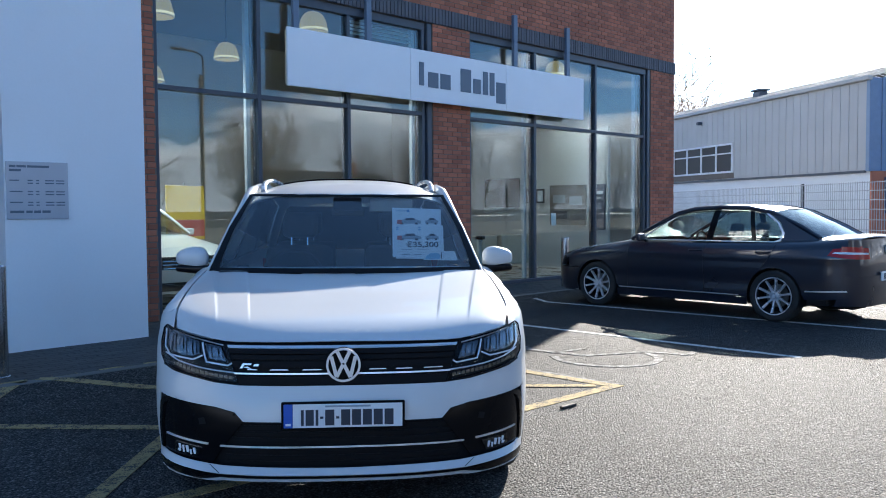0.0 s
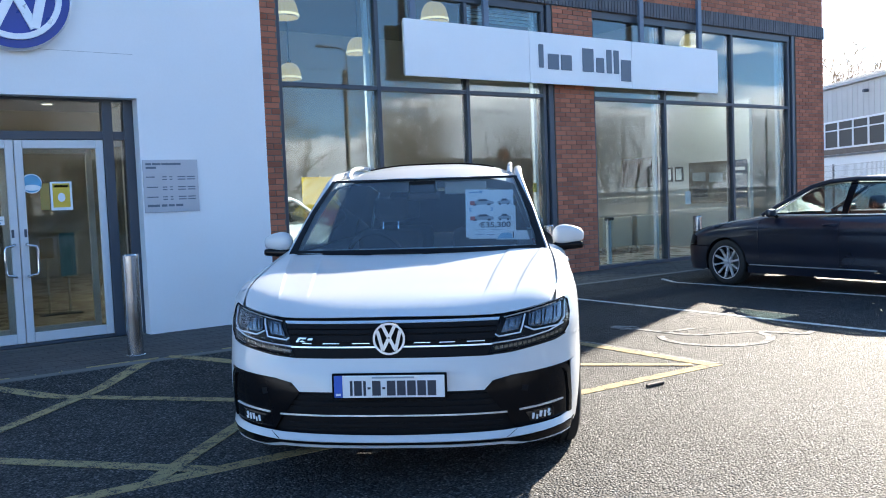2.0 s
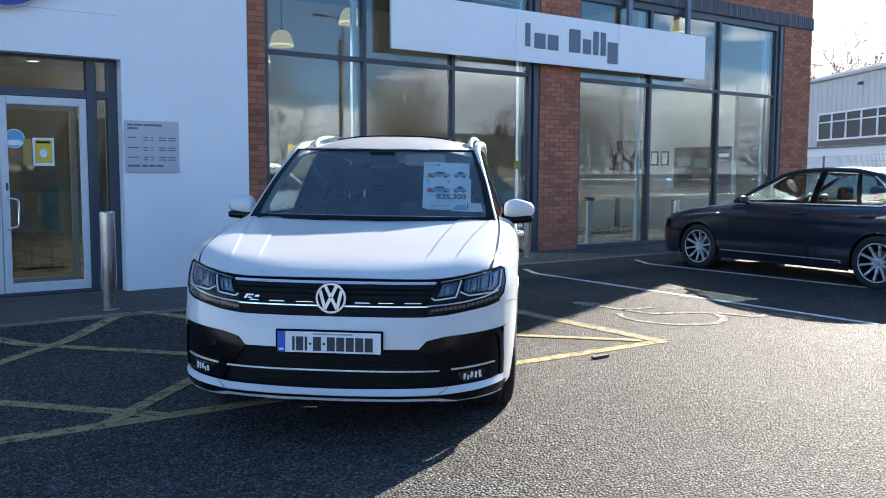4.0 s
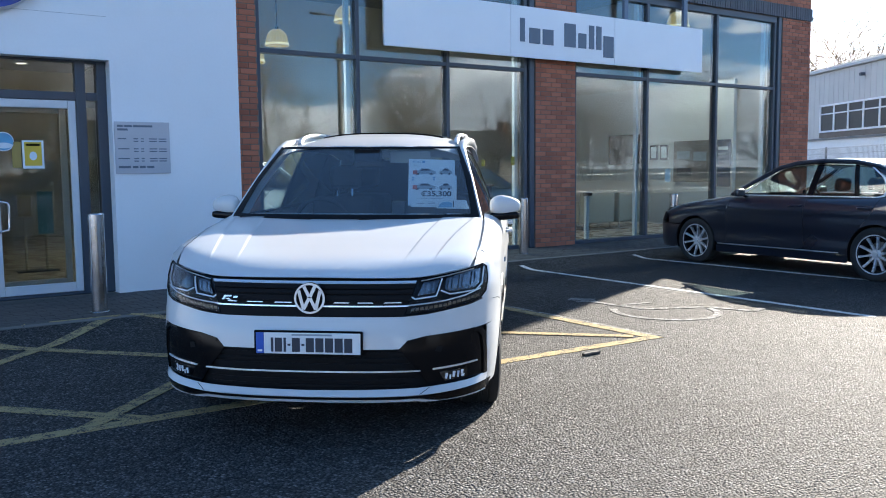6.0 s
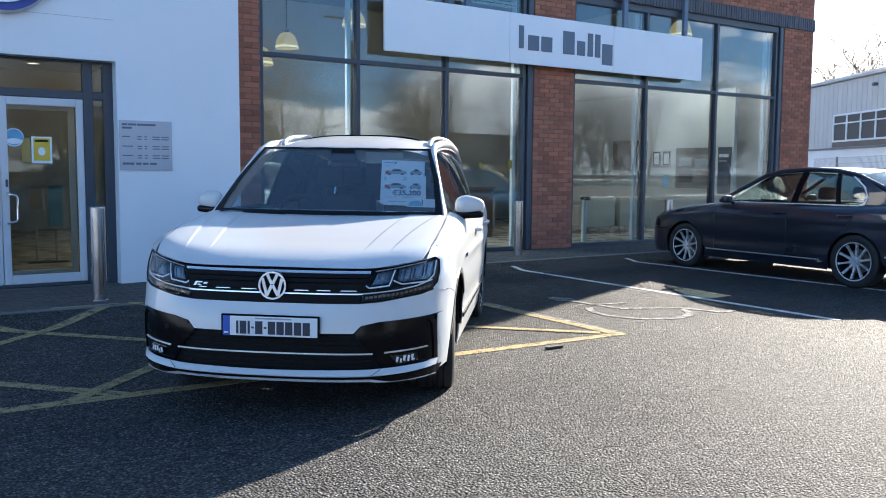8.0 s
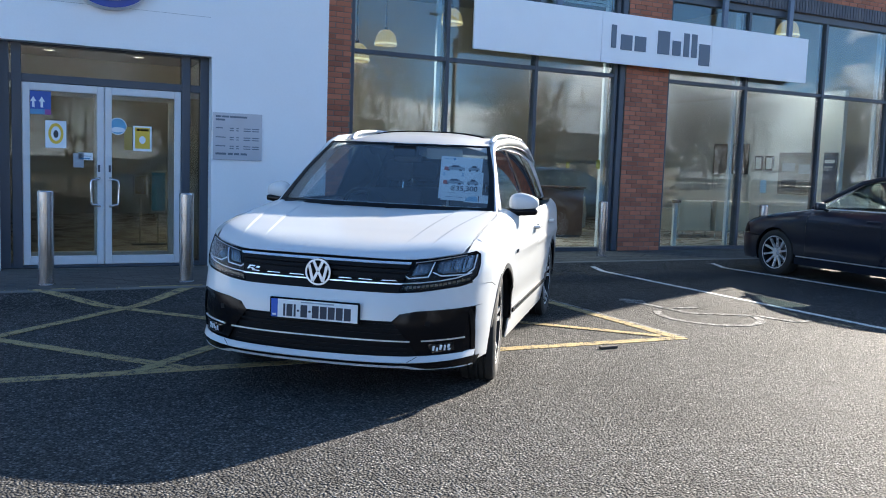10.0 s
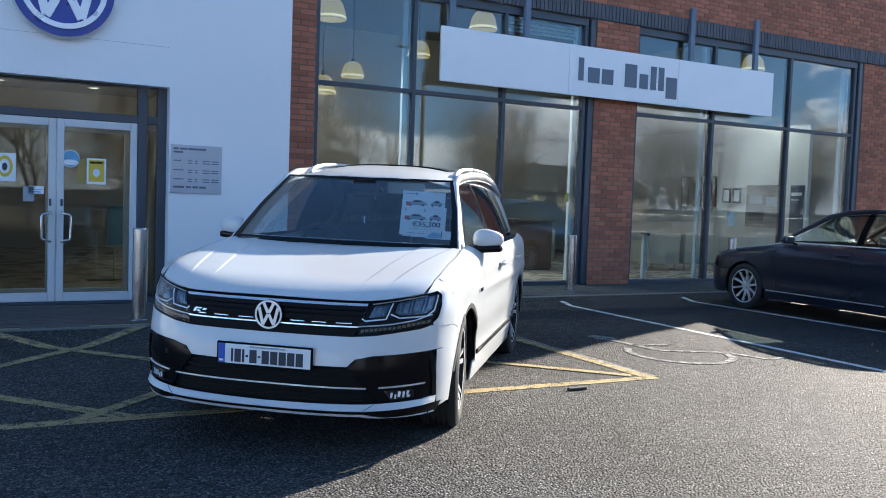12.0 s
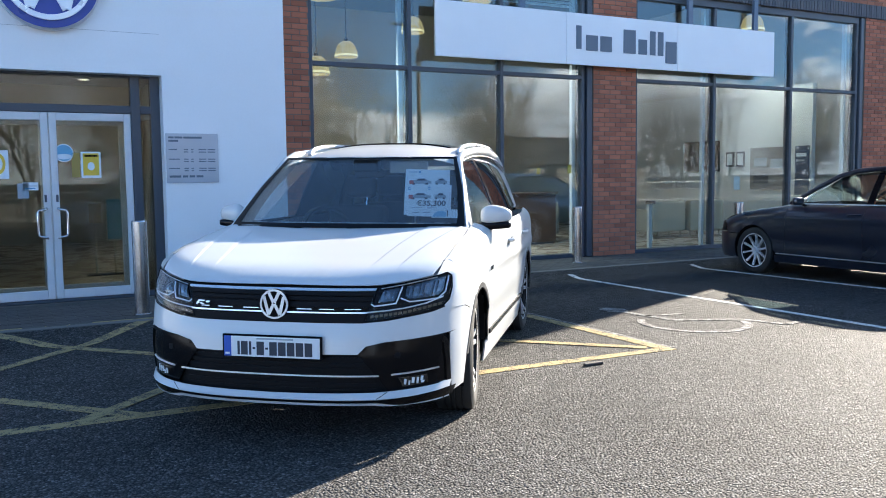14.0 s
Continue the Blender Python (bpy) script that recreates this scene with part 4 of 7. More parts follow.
    for z in (0.295, 0.322, 0.349, 0.400, 0.428, 0.456):
        panel("slat", skin([(-0.53, z), (0.53, z), (0.53, z + 0.011), (-0.53, z + 0.011)], lambda x, q: F(x, q, -0.022), 0.05, 0.02, 0.012, fr), MATT_BLACK, bumper)
    panel("chrome_strip", skin([(-0.55, 0.373), (0.55, 0.373), (0.55, 0.379), (-0.55, 0.379)], lambda x, q: F(x, q, 0.004), 0.04, 0.02, 0.012, fr), SILVER, bumper, "thin chrome strip")
    for s in (-1, 1):
        m = (lambda p: p) if s > 0 else mirrored
        wing = m([(0.448, 0.482), (0.486, 0.523), (0.577, 0.543), (0.812, 0.561), (0.846, 0.545), (0.862, 0.42), (0.864, 0.285), (0.79, 0.284), (0.60, 0.276), (0.545, 0.36)])
        panel("corner_trim", skin(wing, lambda x, z: F(x, z, -0.012), 0.03, 0.04, 0.015, fr), GLOSS_BLACK, bumper, "gloss black corner trim")
        panel("corner_rim", skin(m([(0.484, 0.529), (0.575, 0.549), (0.812, 0.568), (0.850, 0.556), (0.863, 0.53), (0.870, 0.42), (0.869, 0.292), (0.853, 0.290), (0.854, 0.42), (0.845, 0.518), (0.832, 0.540), (0.808, 0.549), (0.578, 0.531), (0.495, 0.513)]),
                                 lambda x, z: F(x, z, 0.005), 0.03, 0.03, 0.02, fr), GLOSS_BLACK, bumper)
        panel("lip_wedge", skin(m([(0.60, 0.248), (0.66, 0.264), (0.83, 0.272), (0.866, 0.272), (0.862, 0.222), (0.70, 0.213)]), lambda x, z: F(x, z, 0.034), 0.03, 0.03, 0.012, fr), GLOSS_BLACK, bumper)
        panel("chrome_strip", skin(m([(0.61, 0.376), (0.825, 0.390), (0.825, 0.397), (0.61, 0.383)]), lambda x, z: F(x, z, 0.0), 0.03, 0.03, 0.01, fr), SILVER, bumper)
        fog = panel("fog_lamp", skin(m([(0.640, 0.360), (0.772, 0.368), (0.776, 0.322), (0.664, 0.314)]), lambda x, z: F(x, z, -0.004), 0.03, 0.03, 0.012, fr), LAMP_BOWL, bumper, "rectangular fog lamp")
        panel("lens", skin(m([(0.637, 0.363), (0.775, 0.371), (0.779, 0.319), (0.661, 0.311)]), lambda x, z: F(x, z, 0.004), 0.03, 0.03, 0.004, fr), CLEAR_LENS, fog)
        # fog lamp facets in near-white, so their glints are painted, not reflected
        for x0, w, z0, z1 in ((0.668, 0.014, 0.326, 0.352), (0.688, 0.010, 0.322, 0.342), (0.703, 0.016, 0.330, 0.357), (0.725, 0.012, 0.326, 0.356), (0.743, 0.014, 0.340, 0.360), (0.744, 0.018, 0.327, 0.336)):
            panel("glint_facet", skin(m([(x0, z0), (x0 + w * 0.6, z0 - 0.002), (x0 + w, z1), (x0 + w * 0.2, z1 + 0.002)]), lambda x, z: F(x, z, 0.0), 0.03, 0.03, 0.005, fr), LAMP_WHITE, fog, "reflector facet in a brighter colour")
        panel("tow_dent", skin(m([(0.620, 0.468), (0.648, 0.462), (0.655, 0.490), (0.628, 0.496)]), lambda x, z: F(x, z, -0.009), 0.03, 0.03, 0.004, fr), MATT_BLACK, bumper)
        # headlamp
        lamp_out = m([(0.470, 0.655), (0.528, 0.823), (0.60, 0.834), (0.676, 0.846), (0.75, 0.858), (0.81, 0.872), (0.842, 0.882), (0.862, 0.866), (0.870, 0.805), (0.862, 0.745), (0.835, 0.712), (0.785, 0.695), (0.69, 0.680), (0.58, 0.662), (0.49, 0.653)])
        lamp = panel("headlamp", skin(lamp_out, lambda x, z: F(x, z, -0.032), 0.03, 0.03, 0.006, fr), LAMP_DARK, car, "clear headlamp with angular light guides")
        for poly, off in (([(0.530, 0.744), (0.612, 0.755), (0.634, 0.817), (0.556, 0.808)], -0.022), ([(0.660, 0.772), (0.692, 0.759), (0.808, 0.768), (0.832, 0.792), (0.832, 0.858), (0.665, 0.834)], -0.024)):
            panel("reflector", skin(m(poly), lambda x, z, o=off: F(x, z, o), 0.02, 0.02, 0.008, fr), LAMP_BOWL, lamp)
        # facets of the two reflector bowls
        for x0, x1, z0, z1 in ((0.545, 0.556, 0.755, 0.800), (0.566, 0.588, 0.765, 0.802), (0.598, 0.606, 0.762, 0.810), (0.675, 0.684, 0.775, 0.826), (0.694, 0.718, 0.772, 0.822), (0.726, 0.733, 0.770, 0.838), (0.744, 0.776, 0.785, 0.836), (0.786, 0.793, 0.776, 0.848), (0.803, 0.822, 0.790, 0.846)):
            panel("reflector_rib", skin(m([(x0, z0), (x1, z0 + 0.002), (x1 + 0.006, z1), (x0 + 0.006, z1 - 0.002)]), lambda x, z: F(x, z, -0.016), 0.03, 0.03, 0.005, fr), RIB_BRIGHT, lamp, "reflector facet in a brighter colour")

        def stroke(line, w, mat, off, label):
            """A bent rod that follows the lamp's curve."""
            panes = []
            for (x0, z0), (x1, z1) in zip(line, line[1:]):
                n = max(1, round(math.hypot(x1 - x0, z1 - z0) / 0.03))
                panes += [Vector(F(s * (x0 + (x1 - x0) * k / n), z0 + (z1 - z0) * k / n, off)) for k in range(n)]
            panes.append(Vector(F(s * line[-1][0], line[-1][1], off)))
            panel("light_guide", tube(panes, w, 6), mat, lamp, label)
        stroke([(0.500, 0.741), (0.518, 0.729), (0.620, 0.741), (0.630, 0.768), (0.645, 0.822)], 0.0042, LAMP_WHITE, -0.008, "white light guide")
        stroke([(0.642, 0.767), (0.686, 0.747), (0.812, 0.755), (0.842, 0.785), (0.848, 0.862)], 0.0042, LAMP_WHITE, -0.008, "white light guide")
        stroke([(0.545, 0.816), (0.68, 0.838), (0.80, 0.861)], 0.0030, SILVER, -0.006, "bright upper edge")
        stroke([(0.482, 0.699), (0.58, 0.707), (0.665, 0.717), (0.76, 0.735), (0.835, 0.762)], 0.0038, SILVER, -0.004, "chrome line across the lamp")
        for k in range(15):
            x0 = 0.498 + k * 0.0225
            z0 = 0.667 + 0.115 * (x0 - 0.49) + 0.09 * max(x0 - 0.66, 0)
            panel("led", skin(m([(x0, z0), (x0 + 0.016, z0 + 0.002), (x0 + 0.017, z0 + 0.016), (x0 + 0.001, z0 + 0.014)]), lambda x, z: F(x, z, -0.012), 0.03, 0.03, 0.006, fr), AMBER, lamp)
        panel("lens", skin(lamp_out, lambda x, z: F(x, z, 0.004), 0.025, 0.025, 0.004, fr), CLEAR_LENS, lamp, "clear curved lens")
        ring = [Vector(F(x, z, 0.002)) for x, z in lamp_out]
        panel("lamp_edge", tube(ring + ring[:1], 0.0035, 6), GLOSS_BLACK, lamp)
        # the wing's nose, rounding from the lamp to the wheel arch and up to the bonnet's shut line
        inner = [(0.80, 0.8705), (0.815, 0.8735), (0.832, 0.879), (0.842, 0.8825), (0.852, 0.876), (0.862, 0.866), (0.870, 0.805), (0.862, 0.745), (0.837, 0.713), (0.850, 0.700)]
        outer = [bonnet_at(curve_at(side_x, y) / fan(y), y) for y in (0.30, 0.35, 0.40)]
        outer = [(s * (x + 0.004), y, z - 0.002) for x, y, z in outer] + [S(y, z, 0.0015, s) for y, z in ((0.450, top_of(0.450)), (0.450, 0.915), (0.450, 0.872), (0.450, 0.80), (0.450, 0.745), (0.452, 0.715), (0.454, 0.692))]
        bm = bmesh.new()
        rows = []
        for k, ((x, z), far) in enumerate(zip(inner, outer)):
            near, far = Vector(F(s * x, z, -0.001)), Vector(far)
            step = far - near
            bend = near + Vector((0.64 * step.x, 0.36 * step.y, 0.5 * step.z)) if k > 2 else near + Vector((0.5 * step.x, 0.45 * step.y, 0.62 * step.z))
            rows.append([bm.verts.new(near * (1 - t) ** 2 + bend * 2 * t * (1 - t) + far * t * t) for t in (j / 8 for j in range(9))])
        for p, q in zip(rows, rows[1:]):
            for j in range(8):
                bm.faces.new((p[j], p[j + 1], q[j + 1], q[j]))
        bmesh.ops.recalc_face_normals(bm, faces=bm.faces[:])
        panel("wing_nose", bm, PAINT_WHITE, bumper, "", 80)
        panel("wing_filler", skin(m([(0.60, 0.150), (0.70, 0.205), (0.77, 0.270), (0.82, 0.36), (0.855, 0.48), (0.83, 0.58), (0.74, 0.42), (0.60, 0.22)]), lambda x, y: T(x, y, -0.045), 0.04, 0.04, 0.003, up), PAINT_WHITE, bumper)

        # black frame under the lamp
        panel("lamp_seal", skin(m([(0.462, 0.645), (0.58, 0.654), (0.69, 0.672), (0.787, 0.687), (0.846, 0.706), (0.843, 0.714), (0.785, 0.697), (0.69, 0.682), (0.58, 0.664), (0.466, 0.655)]), lambda x, z: F(x, z, 0.001), 0.03, 0.03, 0.01, fr), GLOSS_BLACK, lamp)

    # grille
    grille = panel("grille", skin([(-0.47, 0.644), (0.47, 0.644), (0.53, 0.830), (-0.53, 0.830)], lambda x, z: F(x, z, -0.03), 0.05, 0.03, 0.006, fr), MATT_BLACK, car, "black horizontal bar grille")
    for z0, z1, mat, off in ((0.812, 0.820, SILVER, 0.006), (0.695, 0.702, SILVER, 0.006), (0.650, 0.686, MATT_BLACK, 0.0), (0.724, 0.750, MATT_BLACK, -0.006), (0.758, 0.776, MATT_BLACK, -0.010), (0.784, 0.804, MATT_BLACK, -0.006)):
        e0, e1 = 0.47 + (z0 - 0.64) * 0.30, 0.47 + (z1 - 0.64) * 0.30
        panel("grille_bar", skin([(-e0, z0), (e0, z0), (e1, z1), (-e1, z1)], lambda x, z, o=off: F(x, z, o), 0.05, 0.02, 0.02, fr), mat, grille, "chrome bar" if mat is SILVER else "")
    for a, b in ((-0.435, -0.385), (-0.33, -0.245), (-0.185, -0.095), (0.115, 0.195), (0.235, 0.315), (0.365, 0.455)):
        panel("slot", skin([(a, 0.7125), (b, 0.7125), (b - 0.006, 0.7165), (a + 0.006, 0.7165)], lambda x, z: F(x, z, -0.004), 0.05, 0.02, 0.01, fr), SILVER, grille)
    bm = lathe([(0.0, 0.0), (0.078, 0.0), (0.078, -0.018), (0.070, -0.024), (0.0, -0.024)], 40, "y")
    badge = panel("badge", bm, GLOSS_BLACK, car, "round chrome emblem")
    badge.location = (0, 0.004, 0.738)
    panel("emblem", road_sign_badge(bmesh.new(), 0.077, lambda u, v, d: Vector((u, -0.021 - d, v)), 0.016, 0.006), SILVER, badge)
    bm = bmesh.new()
    for quad in ([(-0.462, 0.722), (-0.450, 0.722), (-0.436, 0.744), (-0.448, 0.744)], [(-0.448, 0.737), (-0.412, 0.737), (-0.407, 0.744), (-0.436, 0.744)], [(-0.444, 0.727), (-0.428, 0.730), (-0.410, 0.722), (-0.424, 0.722)], [(-0.402, 0.732), (-0.380, 0.732), (-0.374, 0.741), (-0.396, 0.741)]):
        add_slab(bm, quad, 0.006, lambda u, v, d: Vector((u, F(u, v, 0.004)[1] - d, v)))
    part("trim_badge", bm, SILVER, grille, "small chrome trim badge")

    # number plate, its characters as plain bars
    plate = part("number_plate", box((-0.273, -0.062, 0.459), (0.273, -0.048, 0.583), 0.004), GLOSS_BLACK, car, "white number plate with a blue band in a black surround")
    part("plate_face", box((-0.222, -0.066, 0.468), (0.262, -0.0615, 0.573), 0.001), PLATE_WHITE, plate)
    part("plate_band", box((-0.262, -0.066, 0.468), (-0.223, -0.0615, 0.573), 0.001), PLATE_BLUE, plate)
    x = -0.186
    for w in (0.020, 0.044, 0.020, 0.022, 0.048, 0.022, 0.048, 0.048, 0.048, 0.048, 0.048):
        tall = 0.010 if abs(w - 0.022) < 1e-6 else 0.070
        part("bar", box((x, -0.0685, 0.513 - tall / 2), (x + w - 0.008, -0.0655, 0.513 + tall / 2)), PRINT_DARK, plate)
        x += w
    part("bar", box((-0.08, -0.0685, 0.559), (0.12, -0.0655, 0.567)), PRINT_GREY, plate)
    part("bar", box((-0.254, -0.0685, 0.478), (-0.231, -0.0655, 0.488)), PLATE_WHITE, plate)

    # the windscreen's surface
    def screen(x, z, off=0.0):
        return (x, 1.03 + 0.12 * (x / 0.77) ** 2 + (z - 1.065) * 1.40 - 0.20 * (z - 1.06) * (1.55 - z) - off, z + off * 0.6)

    # flanks
    AX1, AX2, AR = 0.885, 3.565, 0.405
    for s in (1, -1):
        put = lambda y, z, s=s: S(y, z, 0.0, s)
        out = (s, 0, 0)
        tops = [(y / 100, top_of(y / 100)) for y in range(135, 46, -8)] + [(0.444, top_of(0.444))]
        fender = [(0.444, 0.915), (0.444, 0.80), (0.444, 0.72), (0.452, 0.694), (0.540, 0.666)] + arc(AX1, 0.355, AR, 142, 5, 22) + [(1.30, 0.33), (1.42, 0.33), (1.42, 1.045)] + tops
        panel("fender", skin(fender, put, 0.05, 0.04, 0.005, out), PAINT_WHITE, car, "white front wing")
        panel("bumper_side", skin([(F(0.868, z)[1] + 0.002, z) for z in (0.242, 0.29, 0.36, 0.42, 0.48, 0.53, 0.568)] + [(F(0.906, 0.576)[1], 0.577), (F(0.906, 0.68)[1], 0.690), (0.452, 0.689), (0.536, 0.662)] + arc(AX1, 0.355, AR, 143, 196, 12) + [(0.47, 0.25)], put, 0.04, 0.04, 0.008, out), PAINT_WHITE, bumper)
        panel("door", skin([(1.428, 0.335), (2.375, 0.335), (2.375, 1.065), (1.428, 1.045)], put, 0.08, 0.035, 0.005, out), PAINT_WHITE, car, "white front door")
        panel("door", skin([(2.383, 0.335)] + [(2.98, 0.335)] + arc(AX2, 0.355, AR, 180, 118, 10) + [(3.36, 1.075), (2.383, 1.065)], put, 0.08, 0.035, 0.005, out), PAINT_WHITE, car, "white rear door")
        panel("rear_wing", skin([(3.368, 1.075)] + arc(AX2, 0.355, AR, 118, 8, 16) + [(4.10, 0.42), (4.44, 0.42), (4.44, 0.70), (4.40, 1.06), (4.0, 1.10)], put, 0.08, 0.04, 0.005, out), PAINT_WHITE, car, "white rear wing")
        panel("sill", skin([(1.27, 0.20), (3.18, 0.20), (3.18, 0.33), (1.27, 0.33)], lambda y, z, s=s: S(y, z, -0.012, s), 0.1, 0.04, 0.02, out), PAINT_WHITE, car, "white sill")
        panel("sill_strip", skin([(1.32, 0.375), (3.10, 0.375), (3.10, 0.405), (1.32, 0.405)], lambda y, z, s=s: S(y, z, 0.010, s), 0.1, 0.03, 0.012, out), MATT_BLACK, car)
        panel("chrome_strip", skin([(1.32, 0.394), (3.10, 0.394), (3.10, 0.402), (1.32, 0.402)], lambda y, z, s=s: S(y, z, 0.014, s), 0.1, 0.03, 0.004, out), CHROME, car)
        for cy in (AX1, AX2):
            ring = arc(cy, 0.355, AR + 0.002, 172 if cy < 1 else 176, 6, 24)
            inner = arc(cy, 0.355, AR - 0.028, 6, 172 if cy < 1 else 176, 24)
            panel("arch_trim", skin(ring + inner, lambda y, z, s=s: S(y, z, 0.004, s), 0.5, 0.5, 0.015, out), ARCH_GREY, car, "dark grey wheel arch trim")
            bm = bmesh.new()
            rim = arc(cy, 0.355, AR - 0.01, 200, -2, 26)
            for (a, b) in zip(rim, rim[1:]):
                vs = [bm.verts.new((s * q, *p)) for q, p in ((0.52, a), (0.90, a), (0.90, b), (0.52, b))]
                bm.faces.new(vs)
            bm.faces.new([bm.verts.new((s * 0.54, *p)) for p in rim])
            part("arch_liner", bm, MATT_BLACK, car)
        # windows
        g = lambda y, z, s=s: G(y, z, 0.004, s)
        for k, (poly, mat) in enumerate(([(1.42, 1.085), (1.56, 1.22), (1.91, 1.490), (2.36, 1.520), (2.34, 1.085)], CAR_GLASS) if k == 0 else p for k, p in enumerate((0,
                ([(2.44, 1.088), (2.46, 1.522), (3.16, 1.512), (3.32, 1.10)], PRIVACY_GLASS), ([(3.41, 1.11), (3.27, 1.503), (3.72, 1.455), (3.94, 1.15)], PRIVACY_GLASS)))):
            panel("side_window", skin(poly, g, 0.08, 0.06, 0.004, out), mat, car, "clear side window" if mat is CAR_GLASS else "dark tinted side window")
        for poly in ([(1.40, 1.055), (2.36, 1.075), (3.36, 1.085), (3.98, 1.125), (3.94, 1.150), (3.41, 1.112), (3.32, 1.100), (2.44, 1.088), (2.34, 1.085), (1.42, 1.085)],
                     [(2.345, 1.085), (2.435, 1.088), (2.455, 1.525), (2.365, 1.522)], [(3.325, 1.10), (3.405, 1.11), (3.265, 1.505), (3.165, 1.512)]):
            panel("window_trim", skin(poly, lambda y, z, s=s: G(y, z, 0.008, s), 0.06, 0.05, 0.012, out), GLOSS_BLACK, car)
        panel("rear_pillar", skin([(3.945, 1.145), (3.73, 1.46), (3.70, 1.50), (4.16, 1.44), (4.36, 1.10), (4.0, 1.10)], lambda y, z, s=s: G(y, z, 0.004, s), 0.08, 0.05, 0.02, out), PAINT_WHITE, car)
        pillar = [Vector(screen(s * (x + 0.014), z)) + Vector((0, 0.012, 0.0)) for x, z in ((0.785, 1.06), (0.755, 1.15), (0.730, 1.23), (0.70, 1.32), (0.662, 1.42), (0.628, 1.508))]
        pillar += [Vector((s * 0.632, 1.92, 1.553)), Vector((s * 0.632, 2.4, 1.588)), Vector((s * 0.630, 3.0, 1.598)), Vector((s * 0.62, 3.6, 1.560)), Vector((s * 0.60, 4.0, 1.50)), Vector((s * 0.59, 4.25, 1.43))]
        ob = panel("roof_pillar", tube(pillar, [0.010, 0.011, 0.012, 0.013, 0.016, 0.022, 0.028, 0.030, 0.030, 0.030, 0.03, 0.03], 12), PAINT_WHITE, car, "white windscreen pillar and roof edge")
        panel("pillar_panel", skin([(1.17, 1.045), (1.40, 1.055), (1.40, 1.09), (1.54, 1.22), (1.90, 1.500), (2.36, 1.524), (2.36, 1.56), (1.80, 1.535), (1.66, 1.44), (1.40, 1.25)], lambda y, z, s=s: G(y, z, 0.0, s), 0.06, 0.05, 0.02, out), PAINT_WHITE, car)
        panel("roof_side", skin([(2.36, 1.526), (3.16, 1.516), (3.72, 1.459), (3.80, 1.52), (3.2, 1.575), (2.36, 1.562)], lambda y, z, s=s: G(y, z, 0.0, s), 0.06, 0.05, 0.02, out), PAINT_WHITE, car)
        rail = [(s * 0.572, 2.06, 1.555), (s * 0.574, 2.10, 1.585), (s * 0.575, 2.18, 1.607), (s * 0.575, 2.35, 1.628), (s * 0.575, 2.65, 1.644), (s * 0.575, 3.0, 1.650), (s * 0.574, 3.5, 1.642), (s * 0.572, 3.75, 1.612), (s * 0.57, 3.9, 1.545)]
        panel("roof_rail", tube(rail, [0.018, 0.019, 0.017, 0.015, 0.014, 0.014, 0.015, 0.018, 0.018], 10), ALLOY, car, "silver roof rail")
        for py in (1.38, 2.33):
            part("door_post", box((min(s * 0.72, s * 0.79), py, 0.34), (max(s * 0.72, s * 0.79), py + 0.09, 1.03)), MATT_BLACK, car)
        # door mirror
        mirror = new("door_mirror")
        mirror.parent = car
        mirror.location = (s * 0.940, 1.49, 1.122)
        mirror.scale = (0.88, 0.88, 0.86)
        bm = bmesh.new()
        bmesh.ops.create_uvsphere(bm, u_segments=32, v_segments=20, radius=1)
        for v in bm.verts:
            x, y, z = (math.copysign(abs(c) ** 0.74, c) for c in v.co)
            z = max(z, -0.62)
            v.co = Vector((s * 0.115 * x, (0.066 if y < 0 else 0.034) * y * (1 - 0.12 * x) + 0.03 * x, 0.014 + 0.080 * z * (1 - 0.26 * max(x, -0.2))))
        cover = panel("mirror_cover", bm, PAINT_WHITE, mirror, "white mirror cover", 50)
        bm = box((-0.112, -0.058, -0.082), (0.108, 0.030, -0.030), 0.02, 3)
        for v in bm.verts:
            v.co.y += 0.03 * v.co.x / 0.12 * s
            v.co.z -= 0.02 * max(0, -v.co.x * s / 0.112) if v.co.z < -0.06 else 0
        panel("mirror_base", bm, GLOSS_BLACK, mirror)
        panel("mirror_foot", tube([(-s * 0.04, 0.0, -0.07), (-s * 0.10, -0.005, -0.085), (-s * 0.165, -0.01, -0.085)], [0.035, 0.03, 0.035], 10), GLOSS_BLACK, mirror)
        part("mirror_glass", add_slab(bmesh.new(), [(0.105 * math.cos(t), 0.068 * math.sin(t)) for t in (math.tau * k / 20 for k in range(20))], 0.003, lambda u, v, d: Vector((u, 0.037 + d + 0.03 * u / 0.12 * s, v))), CHROME, mirror)
        for y in (2.12, 3.06):
            h = panel("door_handle", tube([S(y, 0.925, 0.0, s), S(y + 0.03, 0.927, 0.035, s), S(y + 0.17, 0.930, 0.035, s), S(y + 0.20, 0.931, 0.0, s)], [0.012, 0.014, 0.014, 0.012], 8), PAINT_WHITE, car, "white door handle")
        part("side_badge", add_slab(bmesh.new(), [(1.20, 0.80), (1.31, 0.80), (1.33, 0.825), (1.22, 0.825)], 0.006, lambda u, v, d, s=s: Vector(S(u, v, d + 0.002, s))), CHROME, car)
        wheel(car, s * 0.790, AX1, 0.356, 0.235, 5, 0.245, 0.16, s, False, 6)
        wheel(car, s * 0.782, AX2, 0.356, 0.235, 5, 0.245, 0.16, s, False)

    # windscreen
    top, bot = 1.525, 1.082
    outline = [(-0.775, bot), (0.775, bot), (0.755, 1.15), (0.70, 1.32), (0.625, top - 0.012), (0.35, top), (0, top + 0.004), (-0.35, top), (-0.625, top - 0.012), (-0.70, 1.32), (-0.755, 1.15)]
    panel("windscreen", skin(outline, screen, 0.06, 0.05, 0.004, (0, -1, 0.6)), CAR_GLASS, car, "raked clear windscreen")
